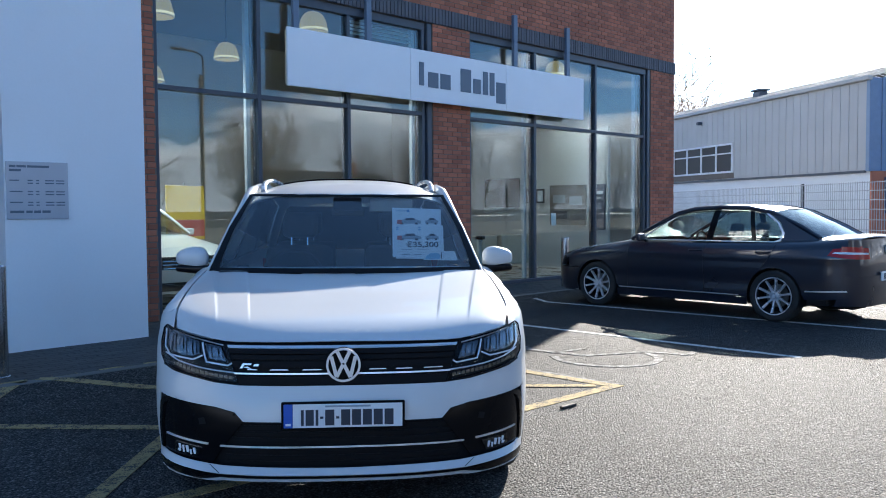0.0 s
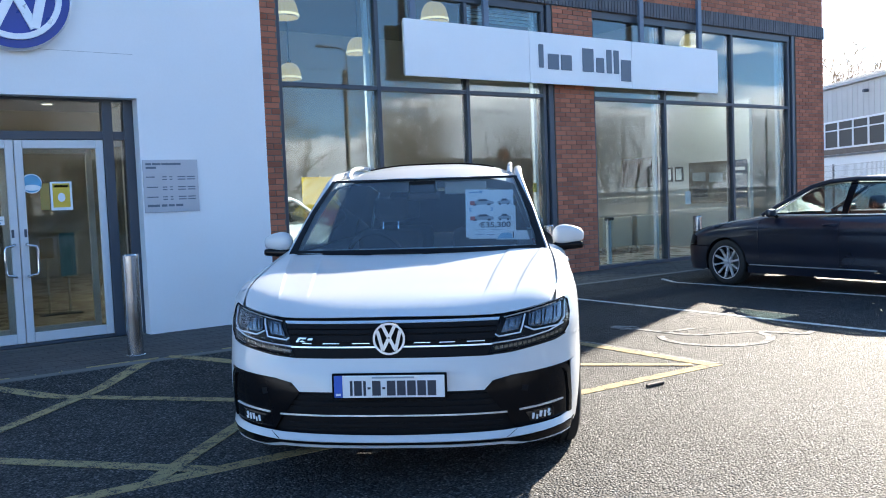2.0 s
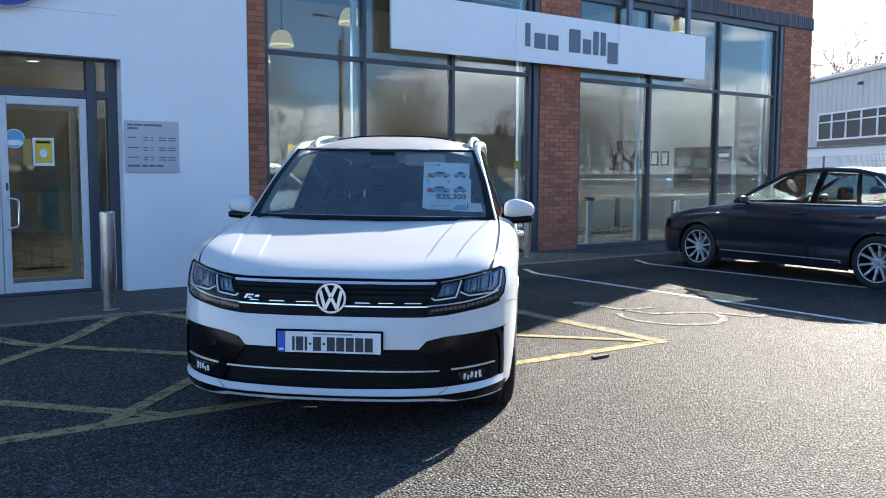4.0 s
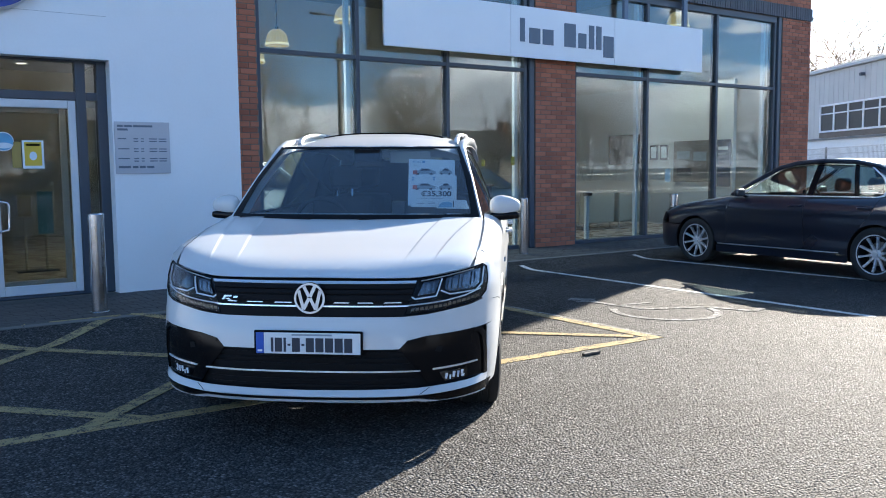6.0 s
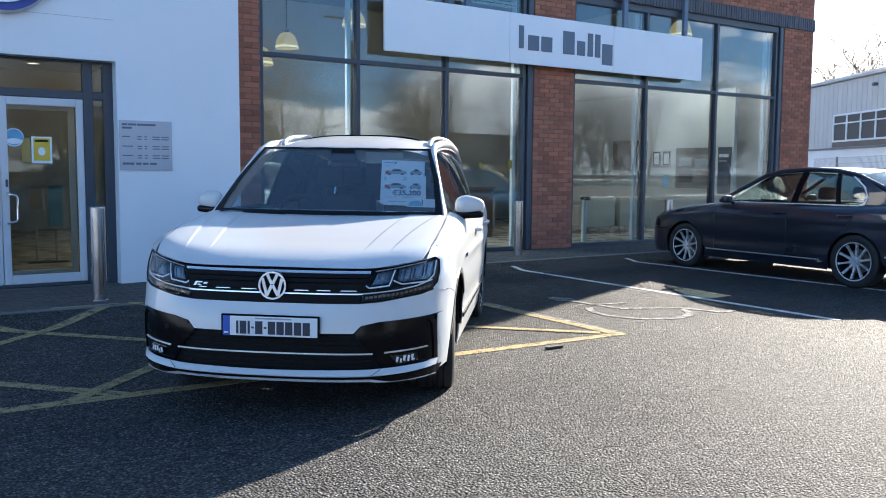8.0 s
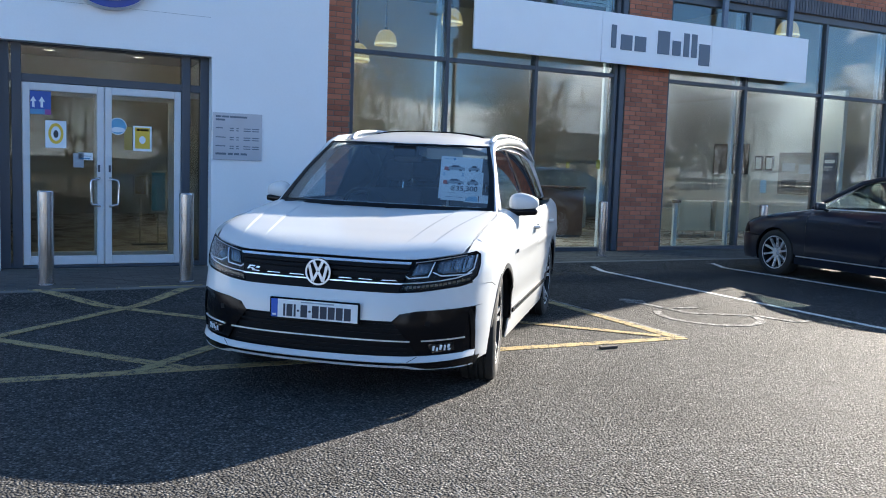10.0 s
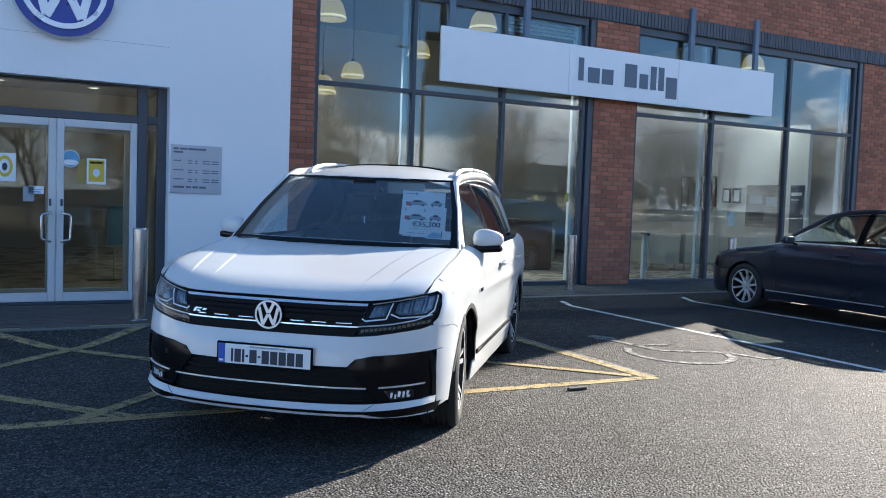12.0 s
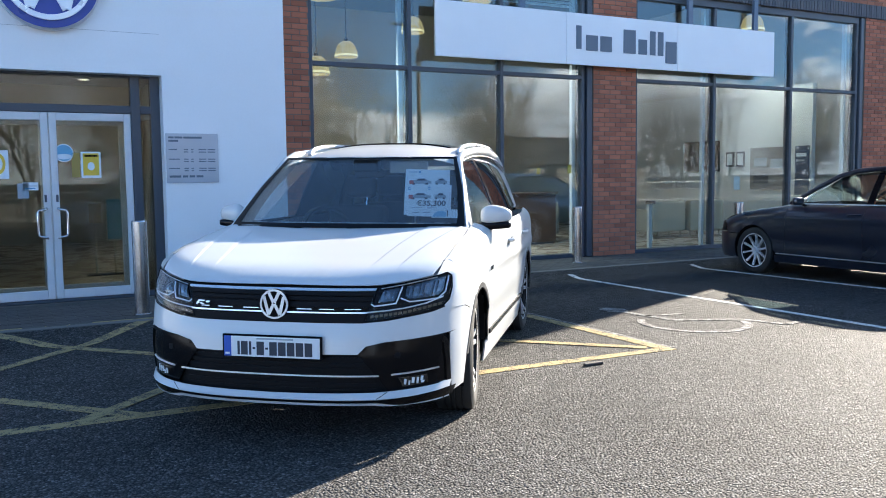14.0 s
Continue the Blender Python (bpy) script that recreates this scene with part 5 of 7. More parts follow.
    border = [(-0.79, bot - 0.012), (0.79, bot - 0.012), (0.775, bot + 0.012), (-0.775, bot + 0.012)]
    panel("screen_border", skin(border, lambda x, z: screen(x, z, 0.006), 0.06, 0.05, 0.004, (0, -1, 0.6)), GLOSS_BLACK, car)
    panel("screen_border", skin([(-0.63, top - 0.010), (0.63, top - 0.010), (0.62, top + 0.004), (-0.62, top + 0.004)], lambda x, z: screen(x, z, 0.004), 0.06, 0.05, 0.003, (0, -1, 0.6)), GLOSS_BLACK, car)
    for s in (-1, 1):
        m = (lambda p: p) if s > 0 else mirrored
        panel("screen_border", skin(m([(0.735, bot), (0.785, bot), (0.765, 1.15), (0.715, 1.32), (0.64, top), (0.60, top), (0.685, 1.31), (0.725, 1.15)]), lambda x, z: screen(x, z, 0.005), 0.06, 0.05, 0.003, (0, -1, 0.6)), GLOSS_BLACK, car)
        wiper = [(s * 0.62 - 0.1, 1.125, 1.090), (s * 0.15 - 0.1, 1.055, 1.086)]
        panel("wiper", tube([Vector(p) + Vector((0, -0.02, -0.014)) for p in wiper], 0.006, 6), MATT_BLACK, car)
    panel("scuttle", skin([(-0.77, 1.04), (0.77, 1.04), (0.77, 1.30), (-0.77, 1.30)], lambda x, y: (x, y + 0.14 * (x / 0.79) ** 2 - 0.02, 1.052), 0.1, 0.1, 0.01, up), MATT_BLACK, car)

    # roof with its glass panel
    roof = [(-0.64, 1.755), (-0.35, 1.69), (0, 1.662), (0.35, 1.69), (0.64, 1.755), (0.64, 4.1), (0.58, 4.28), (-0.58, 4.28), (-0.64, 4.1)]
    panel("roof", skin(roof, R, 0.06, 0.12, 0.01, up), PAINT_WHITE, car, "white roof")
    panel("roof_glass", skin([(-0.46, 2.32), (0.46, 2.32), (0.48, 3.6), (-0.48, 3.6)], lambda x, y: R(x, y, 0.010), 0.08, 0.12, 0.014, up), GLOSS_BLACK, car, "black panoramic roof glass")
    panel("antenna", skin([(-0.03, 4.02), (0.03, 4.02), (0.02, 4.2), (-0.02, 4.2)], lambda x, y: (x, y, R(x, y)[2] + 0.002 + 0.05 * max(0, 1 - abs(x) / 0.03) * (y - 4.02) / 0.18), 0.01, 0.03, 0.002, up), PAINT_WHITE, car)

    # tail
    B = body.rear
    panel("tailgate", skin([(-0.84, 0.62), (0.84, 0.62), (0.80, 1.05), (-0.80, 1.05)], B, 0.06, 0.05, 0.01, (0, 1, 0)), PAINT_WHITE, car, "white tailgate")
    panel("rear_bumper", skin([(-0.90, 0.26), (0.90, 0.26), (0.90, 0.615), (-0.90, 0.615)], lambda x, z: B(x, z, 0.03), 0.06, 0.05, 0.01, (0, 1, 0)), PAINT_WHITE, car, "white rear bumper")
    panel("rear_window", skin([(-0.72, 1.06), (0.72, 1.06), (0.58, 1.46), (-0.58, 1.46)], lambda x, z: (x, 4.42 - 0.07 * (x / 0.7) ** 2 - (z - 1.05) * 0.62, z), 0.08, 0.06, 0.004, (0, 1, 0)), PRIVACY_GLASS, car, "dark rear window")
    for s in (-1, 1):
        m = (lambda p: p) if s > 0 else mirrored
        panel("tail_lamp", skin(m([(0.42, 0.84), (0.86, 0.82), (0.87, 0.98), (0.45, 0.96)]), lambda x, z: B(x, z, 0.014), 0.04, 0.04, 0.012, (0, 1, 0)), TAIL_RED, car, "red tail lamp")

    # cabin
    bm = box((-0.74, 1.30, 0.24), (0.74, 4.30, 0.36), 0.03)
    part("cabin_floor", bm, CABIN, car)
    part("underbody", box((-0.84, 1.30, 0.205), (0.84, 3.12, 0.222)), MATT_BLACK, car)
    part("firewall", box((-0.76, 0.55, 0.30), (0.76, 1.25, 0.80), 0.05), MATT_BLACK, car)
    dash = skin([(-0.76, 1.22), (0.76, 1.22), (0.74, 1.72), (-0.74, 1.72)], lambda x, y: (x, y + 0.10 * (x / 0.76) ** 2 - 0.05, 1.050 - 0.10 * max(0, (y - 1.5)) + 0.035 * math.exp(-((x + 0.36) / 0.2) ** 2) * math.exp(-((y - 1.6) / 0.1) ** 2)), 0.08, 0.06, 0.25, up)
    panel("dashboard", dash, CABIN, car, "dark dashboard")
    panel("steering_wheel", tube([(-0.36 + 0.185 * math.cos(t), 1.84 - 0.07 * math.sin(t), 1.00 + 0.17 * math.sin(t)) for t in (math.tau * k / 28 for k in range(29))], 0.016, 8), CABIN, car, "black steering wheel")
    panel("steering_hub", tube([(-0.36, 1.84, 1.0), (-0.36, 1.70, 0.96)], [0.07, 0.05], 14), CABIN, car)
    for sx in (-0.37, 0.37):
        for sy in (2.25, 3.15):
            seat = new("seat")
            seat.parent = car
            seat.location = (sx, sy, 0)
            part("cushion", box((-0.25, -0.28, 0.42), (0.25, 0.25, 0.60), 0.06, 3), SEAT_CLOTH, seat)
            bm = box((-0.25, -0.07, 0.0), (0.25, 0.07, 0.62), 0.06, 3)
            bmesh.ops.transform(bm, matrix=pose(0, 0.26, 0.56, -14), verts=bm.verts)
            part("backrest", bm, SEAT_CLOTH, seat)
            bm = box((-0.13, -0.05, 0.0), (0.13, 0.05, 0.19), 0.045, 3)
            bmesh.ops.transform(bm, matrix=pose(0, 0.44, 1.22, -10), verts=bm.verts)
            part("headrest", bm, SEAT_CLOTH, seat)
            for px in (-0.06, 0.06):
                part("headrest_bar", tube([(px, 0.415, 1.15), (px, 0.435, 1.25)], 0.007, 6), CHROME, seat)
    part("interior_mirror", box((-0.11, 1.70, 1.385), (0.11, 1.725, 1.445), 0.012, 2), GLOSS_BLACK, car)
    part("sensor_pod", box((-0.09, 1.62, 1.425), (0.09, 1.72, 1.512), 0.015, 2), MATT_BLACK, car)
    part("sun_visor", box((0.14, 1.74, 1.42), (0.42, 1.755, 1.50), 0.006, 2), stuff("visor", (0.30, 0.30, 0.29), 0.8), car)
    # price sheet behind the windscreen
    sheet_frame = lambda u, v, d: Vector((0.284 + u, 1.575 + 0.235 * v - d, 1.133 + v))
    sheet = part("price_sheet", add_slab(bmesh.new(), [(0.0, 0.0), (0.316, -0.004), (0.313, 0.303), (0.0, 0.313)], 0.002, sheet_frame), PAPER, car, "pale blue printed price sheets with black price")
    part("second_sheet", add_slab(bmesh.new(), [(0.02, -0.01), (0.328, -0.014), (0.326, 0.20), (0.02, 0.20)], 0.002, lambda u, v, d: sheet_frame(u, v, d - 0.006)), PAPER, sheet)

    def print_bar(outline, mat, lift=0.003):
        part("print_bar", add_slab(bmesh.new(), outline, 0.0012, lambda u, v, d: sheet_frame(u, v, d + lift)), mat, sheet)

    def bar(x0, z0, x1, z1, mat, lift=0.003):
        print_bar([(x0, z0), (x1, z0), (x1, z1), (x0, z1)], mat, lift)
    for v in (0.205, 0.105):
        for u, w in ((0.035, 0.150), (0.210, 0.085)):
            print_bar([(u, v + 0.006), (u + w, v + 0.006), (u + w, v + 0.024), (u + w * 0.82, v + 0.030), (u + w * 0.68, v + 0.043), (u + w * 0.36, v + 0.043), (u + w * 0.22, v + 0.030), (u, v + 0.024)], PRINT_GREY)
            print_bar([(u + w * 0.30, v + 0.028), (u + w * 0.74, v + 0.028), (u + w * 0.66, v + 0.040), (u + w * 0.38, v + 0.040)], PRINT_DARK, 0.005)
            bar(u + w * 0.10, v, u + w * 0.24, v + 0.012, PRINT_DARK, 0.005)
            bar(u + w * 0.72, v, u + w * 0.86, v + 0.012, PRINT_DARK, 0.005)
        bar(0.030, v + 0.004, 0.060, v + 0.030, PRINT_RED, 0.006)
    for x0, z0, x1, z1, mat in ((0.025, 0.289, 0.085, 0.294, PRINT_BLUE), (0.092, 0.284, 0.110, 0.300, PRINT_BLUE), (0.035, 0.266, 0.058, 0.270, PRINT_GREY), (0.024, 0.182, 0.040, 0.190, PRINT_BLUE), (0.024, 0.168, 0.040, 0.176, PRINT_BLUE),
                                (0.165, 0.182, 0.180, 0.190, PRINT_BLUE), (0.165, 0.168, 0.180, 0.176, PRINT_BLUE), (0.055, 0.046, 0.130, 0.049, PRINT_GREY), (0.160, 0.046, 0.235, 0.049, PRINT_GREY), (0.060, 0.012, 0.110, 0.018, PRINT_GREY), (0.135, 0.012, 0.185, 0.018, PRINT_GREY)):
        bar(x0, z0, x1, z1, mat)
    part("leaflet", add_slab(bmesh.new(), [(0.195, -0.018), (0.415, -0.022), (0.395, 0.036), (0.225, 0.040)], 0.002, lambda u, v, d: sheet_frame(u, v, d + 0.010)), PAPER, sheet)
    print_bar([(0.205, -0.012), (0.300, -0.012), (0.300, 0.015), (0.280, 0.026), (0.240, 0.024), (0.215, 0.008)], stuff("print_sky", (0.25, 0.48, 0.66), 0.6), 0.014)
    bar(0.305, -0.010, 0.312, 0.030, PRINT_DARK, 0.014)
    text = bpy.data.curves.new("price", "FONT")
    text.body, text.size, text.extrude, text.offset, text.align_x = "\u20ac35,300", 0.064, 0.001, 0.0012, "LEFT"
    price = new("price", text)
    mesh_of = bpy.data.meshes.new_from_object(price.evaluated_get(bpy.context.evaluated_depsgraph_get()))
    bpy.data.objects.remove(price)
    for v in mesh_of.vertices:
        v.co = sheet_frame(0.088 + v.co.x * 0.95, 0.062 + v.co.y * 0.76, 0.006 + v.co.z)
    mesh_of.materials.clear()
    mesh_of.materials.append(PRINT_DARK)
    pr = new("price", mesh_of)
    pr.parent = sheet
    return car


suv()


def saloon(at, rz, N, label):
    body = Body(4.77, 1.82, 0.70, 2.8, 0.55,
                [(0.04, 0.70), (0.2, 0.76), (0.6, 0.86), (1.2, 0.955), (1.6, 1.01), (2.6, 1.03), (3.6, 1.045), (4.0, 1.06), (4.45, 1.078), (4.77, 1.06)], 0.55, 5.0,
                [(0.18, 0.03), (0.30, -0.01), (0.5, -0.01), (0.64, 0.02), (0.74, 0.07), (0.80, 0.12)],
                (0.80, 0.19, 2.6, 0.98, 0.46), [(2.05, 1.395), (2.3, 1.435), (2.75, 1.468), (3.2, 1.448), (3.6, 1.395)])
    car = thing("car", at, label, "car", rz=rz)
    F, S, T, G, R, B = body.front, body.side, body.top, body.glasshouse, body.roof_at, body.rear
    fr, up, bk = (0, -1, 0), (0, 0, 1), (0, 1, 0)
    AX1, AX2, AR = 0.95, 3.66, 0.355
    side_x = [(0.30, 0.70), (0.6, 0.77), (0.9, 0.79), (1.3, 0.785), (1.45, 0.77)]
    half = [(x / 100, F(x / 100, 0.72)[1] + 0.004) for x in range(0, 68, 8)] + [(b, a) for a, b in side_x] + [(x / 100, 1.22 + 0.24 * (x / 75) ** 2) for x in range(70, -1, -10)]
    panel("bonnet", skin(half + [(-x, y) for x, y in reversed(half)][1:-1], T, 0.05, 0.08, 0.004, up), N, car, "painted bonnet")
    bumper = panel("bumper", skin([(-0.88, 0.20), (0.88, 0.20), (0.885, 0.55), (0.50, 0.54), (0.42, 0.52), (-0.42, 0.52), (-0.50, 0.54), (-0.885, 0.55)], F, 0.06, 0.05, 0.01, fr), N, car, "painted front bumper")
    panel("intake", skin([(-0.60, 0.24), (0.60, 0.24), (0.55, 0.36), (-0.55, 0.36)], lambda x, z: F(x, z, 0.005), 0.06, 0.05, 0.01, fr), MATT_BLACK, bumper)
    grille = panel("grille", skin([(-0.42, 0.52), (0.42, 0.52), (0.48, 0.70), (-0.48, 0.70)], F, 0.06, 0.05, 0.01, fr), GLOSS_BLACK, car, "black grille with chrome bars")
    for z in (0.55, 0.60, 0.65):
        panel("grille_bar", skin([(-0.43, z), (0.43, z), (0.43, z + 0.012), (-0.43, z + 0.012)], lambda x, q: F(x, q, 0.006), 0.06, 0.05, 0.01, fr), CHROME, grille)

    def top_of(y):
        return T(min(curve_at(side_x, y), body.half(y) * 0.96), y)[2] - 0.003
    for s in (1, -1):
        m = (lambda p: p) if s > 0 else mirrored
        out = (s, 0, 0)
        put = lambda y, z, s=s: S(y, z, 0.0, s)
        lamp = panel("headlamp", skin(m([(0.44, 0.54), (0.86, 0.57), (0.88, 0.66), (0.80, 0.715), (0.50, 0.70)]), lambda x, z: F(x, z, 0.001), 0.05, 0.05, 0.01, fr), LAMP_DARK, car, "clear headlamp")
        panel("fender", skin([(0.25, 0.715), (0.42, 0.68), (0.44, 0.555)] + arc(AX1, 0.32, AR, 140, 5, 18) + [(1.38, 0.28), (1.50, 0.28), (1.50, 0.965)] + [(y / 100, top_of(y / 100)) for y in range(140, 29, -10)], put, 0.06, 0.05, 0.005, out), N, car, "painted front wing")
        panel("bumper_side", skin([(0.34, 0.22), (0.34, 0.55), (0.43, 0.55)] + arc(AX1, 0.32, AR, 142, 196, 10) + [(0.50, 0.22)], put, 0.05, 0.05, 0.006, out), N, bumper)
        panel("door", skin([(1.508, 0.285), (2.70, 0.285), (2.70, 0.985), (1.508, 0.97)], put, 0.1, 0.04, 0.005, out), N, car, "painted front door")
        panel("door", skin([(2.708, 0.285), (3.310, 0.285)] + arc(AX2, 0.32, AR, 174, 128, 8) + [(3.60, 0.80), (3.66, 0.995), (2.708, 0.985)], put, 0.1, 0.04, 0.005, out), N, car, "painted rear door")
        panel("rear_wing", skin([(3.668, 0.995), (3.608, 0.80)] + arc(AX2, 0.32, AR, 126.5, 6, 16) + [(4.05, 0.30), (4.68, 0.34), (4.70, 0.62), (4.68, 0.98), (4.45, 1.035), (4.25, 1.04), (4.0, 1.025)], put, 0.08, 0.05, 0.005, out), N, car, "painted rear wing")
        panel("sill", skin([(1.32, 0.19), (3.30, 0.19), (3.30, 0.28), (1.32, 0.28)], lambda y, z, s=s: S(y, z, -0.006, s), 0.1, 0.04, 0.02, out), N, car)
        panel("chrome_strip", skin([(1.36, 0.300), (3.20, 0.300), (3.20, 0.313), (1.36, 0.313)], lambda y, z, s=s: S(y, z, 0.008, s), 0.1, 0.03, 0.006, out), SILVER, car, "chrome sill strip")
        panel("chrome_strip", skin([(4.06, 0.395), (4.70, 0.420), (4.70, 0.437), (4.06, 0.412)], lambda y, z, s=s: S(y, z, 0.008, s), 0.1, 0.03, 0.006, out), SILVER, car, "chrome bumper strip")
        for cy in (AX1, AX2):
            bm = bmesh.new()
            rim = arc(cy, 0.32, AR - 0.006, 200, -20, 24)
            for a, b in zip(rim, rim[1:]):
                bm.faces.new([bm.verts.new((s * q, *p)) for q, p in ((0.52, a), (0.885, a), (0.885, b), (0.52, b))])
            bm.faces.new([bm.verts.new((s * 0.54, *p)) for p in rim])
            part("arch_liner", bm, MATT_BLACK, car)
            wheel(car, s * 0.785, cy, 0.325, 0.225, 10, 0.232, 0.0, s, False)
        part("door_post", box((min(s * 0.70, s * 0.845), 2.66, 0.24), (max(s * 0.70, s * 0.845), 2.75, 0.86)), MATT_BLACK, car)
        part("door_post", box((min(s * 0.70, s * 0.845), 1.46, 0.24), (max(s * 0.70, s * 0.845), 1.55, 0.80)), MATT_BLACK, car)
        for poly in ([(1.70, 1.0), (1.86, 1.11), (2.22, 1.335), (2.42, 1.385), (2.70, 1.405), (2.67, 1.0)], [(2.76, 1.0), (2.79, 1.407), (3.20, 1.39), (3.31, 1.005)], [(3.37, 1.01), (3.26, 1.382), (3.42, 1.345), (3.60, 1.22), (3.68, 1.10), (3.66, 1.03)]):
            panel("side_window", skin(poly, lambda y, z, s=s: G(y, z, 0.0, s), 0.08, 0.06, 0.004, out), SALOON_GLASS, car, "tinted side window")
        for poly in ([(2.675, 1.0), (2.755, 1.0), (2.785, 1.408), (2.705, 1.406)], [(3.315, 1.005), (3.365, 1.01), (3.255, 1.384), (3.205, 1.39)]):
            panel("window_trim", skin(poly, lambda y, z, s=s: G(y, z, 0.004, s), 0.05, 0.05, 0.03, out), GLOSS_BLACK, car)
        ring_out = [(1.52, 0.978), (1.66, 1.002), (1.84, 1.125), (2.20, 1.352), (2.42, 1.402), (2.75, 1.424), (3.20, 1.408), (3.44, 1.362), (3.63, 1.23), (3.715, 1.10), (3.69, 1.0), (3.60, 0.985)]
        ring_in = [(3.60, 0.998), (3.672, 1.02), (3.695, 1.10), (3.612, 1.222), (3.43, 1.349), (3.20, 1.395), (2.75, 1.411), (2.42, 1.389), (2.21, 1.340), (1.85, 1.113), (1.70, 1.0), (1.60, 0.990)]
        for k in range(len(ring_out) - 1):
            quad = [ring_out[k], ring_out[k + 1], ring_in[-2 - k], ring_in[-1 - k]]
            panel("chrome_trim", skin(quad, lambda y, z, s=s: G(y, z, 0.008, s), 0.08, 0.06, 0.006, out), SILVER, car, "chrome window surround")
        panel("chrome_trim", skin([(1.60, 0.978), (3.62, 0.985), (3.62, 0.998), (1.60, 0.991)], lambda y, z, s=s: G(y, z, 0.009, s), 0.1, 0.06, 0.006, out), SILVER, car)
        panel("rear_pillar", skin([(3.70, 1.0), (3.725, 1.10), (3.64, 1.235), (3.45, 1.37), (3.40, 1.41), (3.55, 1.35), (3.93, 1.14), (4.18, 1.02)], lambda y, z, s=s: G(y, z, 0.004, s), 0.08, 0.05, 0.02, out), N, car)
        pillar = [(s * 0.79, 1.50, 0.985), (s * 0.735, 1.86, 1.175), (s * 0.665, 2.18, 1.345), (s * 0.628, 2.42, 1.405), (s * 0.612, 2.8, 1.43), (s * 0.605, 3.2, 1.415), (s * 0.60, 3.5, 1.355), (s * 0.62, 3.9, 1.175), (s * 0.66, 4.16, 1.04)]
        panel("roof_pillar", tube(pillar, [0.022, 0.028, 0.03, 0.03, 0.03, 0.03, 0.03, 0.03, 0.03], 10), N, car)
        mirror = new("door_mirror")
        mirror.parent = car
        mirror.location = (s * 0.91, 1.74, 1.015)
        bm = box((-0.09, -0.05, -0.05), (0.08, 0.025, 0.055), 0.03, 3)
        panel("mirror_cover", bm, N, mirror, "painted mirror cover")
        panel("mirror_foot", tube([(-s * 0.08, 0, -0.04), (-s * 0.14, 0, -0.06)], 0.02, 8), MATT_BLACK, mirror)
        for y in (2.48, 3.42):
            panel("door_handle", tube([S(y, 0.86, 0.0, s), S(y + 0.03, 0.862, 0.03, s), S(y + 0.16, 0.866, 0.03, s), S(y + 0.19, 0.867, 0.0, s)], 0.011, 8), N, car)
        lamp = panel("tail_lamp", skin(m([(0.50, 0.80), (0.52, 0.93), (0.86, 0.955), (0.875, 0.80)]), lambda x, z: B(x, z, 0.008), 0.05, 0.04, 0.02, bk), TAIL_RED, car, "red and clear tail lamp")
        panel("lens", skin(m([(0.53, 0.855), (0.86, 0.870), (0.86, 0.890), (0.53, 0.875)]), lambda x, z: B(x, z, 0.013), 0.05, 0.04, 0.006, bk), LAMP_WHITE, lamp)
        panel("tail_lamp_side", skin([(4.36, 0.845), (4.70, 0.80), (4.70, 0.955), (4.42, 0.925)], lambda y, z, s=s: S(y, z, 0.006, s), 0.06, 0.04, 0.008, out), TAIL_RED, lamp)
        panel("tail_lens_side", skin([(4.42, 0.872), (4.70, 0.858), (4.70, 0.882), (4.45, 0.89)], lambda y, z, s=s: S(y, z, 0.010, s), 0.06, 0.04, 0.006, out), LAMP_WHITE, lamp)
    screen = lambda x, z: (x, 1.24 + 0.20 * (x / 0.75) ** 2 + (z - 0.985) * 2.15 - 0.25 * (z - 0.98) * (1.41 - z), z)
    panel("windscreen", skin([(-0.75, 0.985), (0.75, 0.985), (0.70, 1.15), (0.60, 1.38), (0, 1.395), (-0.60, 1.38), (-0.70, 1.15)], screen, 0.1, 0.06, 0.004, (0, -1, 1)), CAR_GLASS, car, "raked windscreen")
    back = lambda x, z: (x, 4.40 - 0.20 * (x / 0.66) ** 2 - (z - 1.045) * 2.28, z)
    panel("rear_window", skin([(-0.66, 1.045), (0.66, 1.045), (0.585, 1.39), (-0.585, 1.39)], back, 0.1, 0.06, 0.004, (0, 1, 1)), REAR_GLASS, car, "rear window")
    panel("roof", skin([(-0.62, 2.13), (0, 2.09), (0.62, 2.13), (0.60, 3.52), (0, 3.54), (-0.60, 3.52)], lambda x, y: R(x, y), 0.08, 0.1, 0.01, up), N, car, "painted roof")
    panel("boot_lid", skin([(-0.70, 4.20), (0, 4.34), (0.70, 4.20), (0.76, 4.40), (0.66, 4.64), (0, 4.74), (-0.66, 4.64), (-0.76, 4.40)], lambda x, y: T(x, y, 0.002), 0.08, 0.06, 0.02, up), N, car, "painted boot lid")
    panel("boot_face", skin([(-0.84, 0.60), (0.84, 0.60), (0.80, 1.03), (0, 1.045), (-0.80, 1.03)], B, 0.08, 0.05, 0.01, bk), N, car, "painted boot face")
    panel("rear_bumper", skin([(-0.88, 0.24), (0.88, 0.24), (0.885, 0.60), (-0.885, 0.60)], lambda x, z: B(x, z, 0.03), 0.08, 0.05, 0.012, bk), N, car, "painted rear bumper")
    plate = part("number_plate", box((-0.26, 4.795, 0.53), (0.26, 4.81, 0.64), 0.004), PLATE_WHITE, car, "white rear number plate")
    for k in range(7):
        part("bar", box((-0.19 + k * 0.056, 4.8095, 0.55), (-0.15 + k * 0.056, 4.812, 0.62)), PRINT_DARK, plate)
    panel("badge", add_lathe(bmesh.new(), [(0.0, 4.775), (0.06, 4.775), (0.06, 4.762), (0.0, 4.762)], 28, "y", pose(0, 0, 0.90)), SILVER, car, "round chrome emblem")
    part("cabin_floor", box((-0.72, 1.40, 0.22), (0.72, 4.30, 0.32), 0.03), CABIN, car)
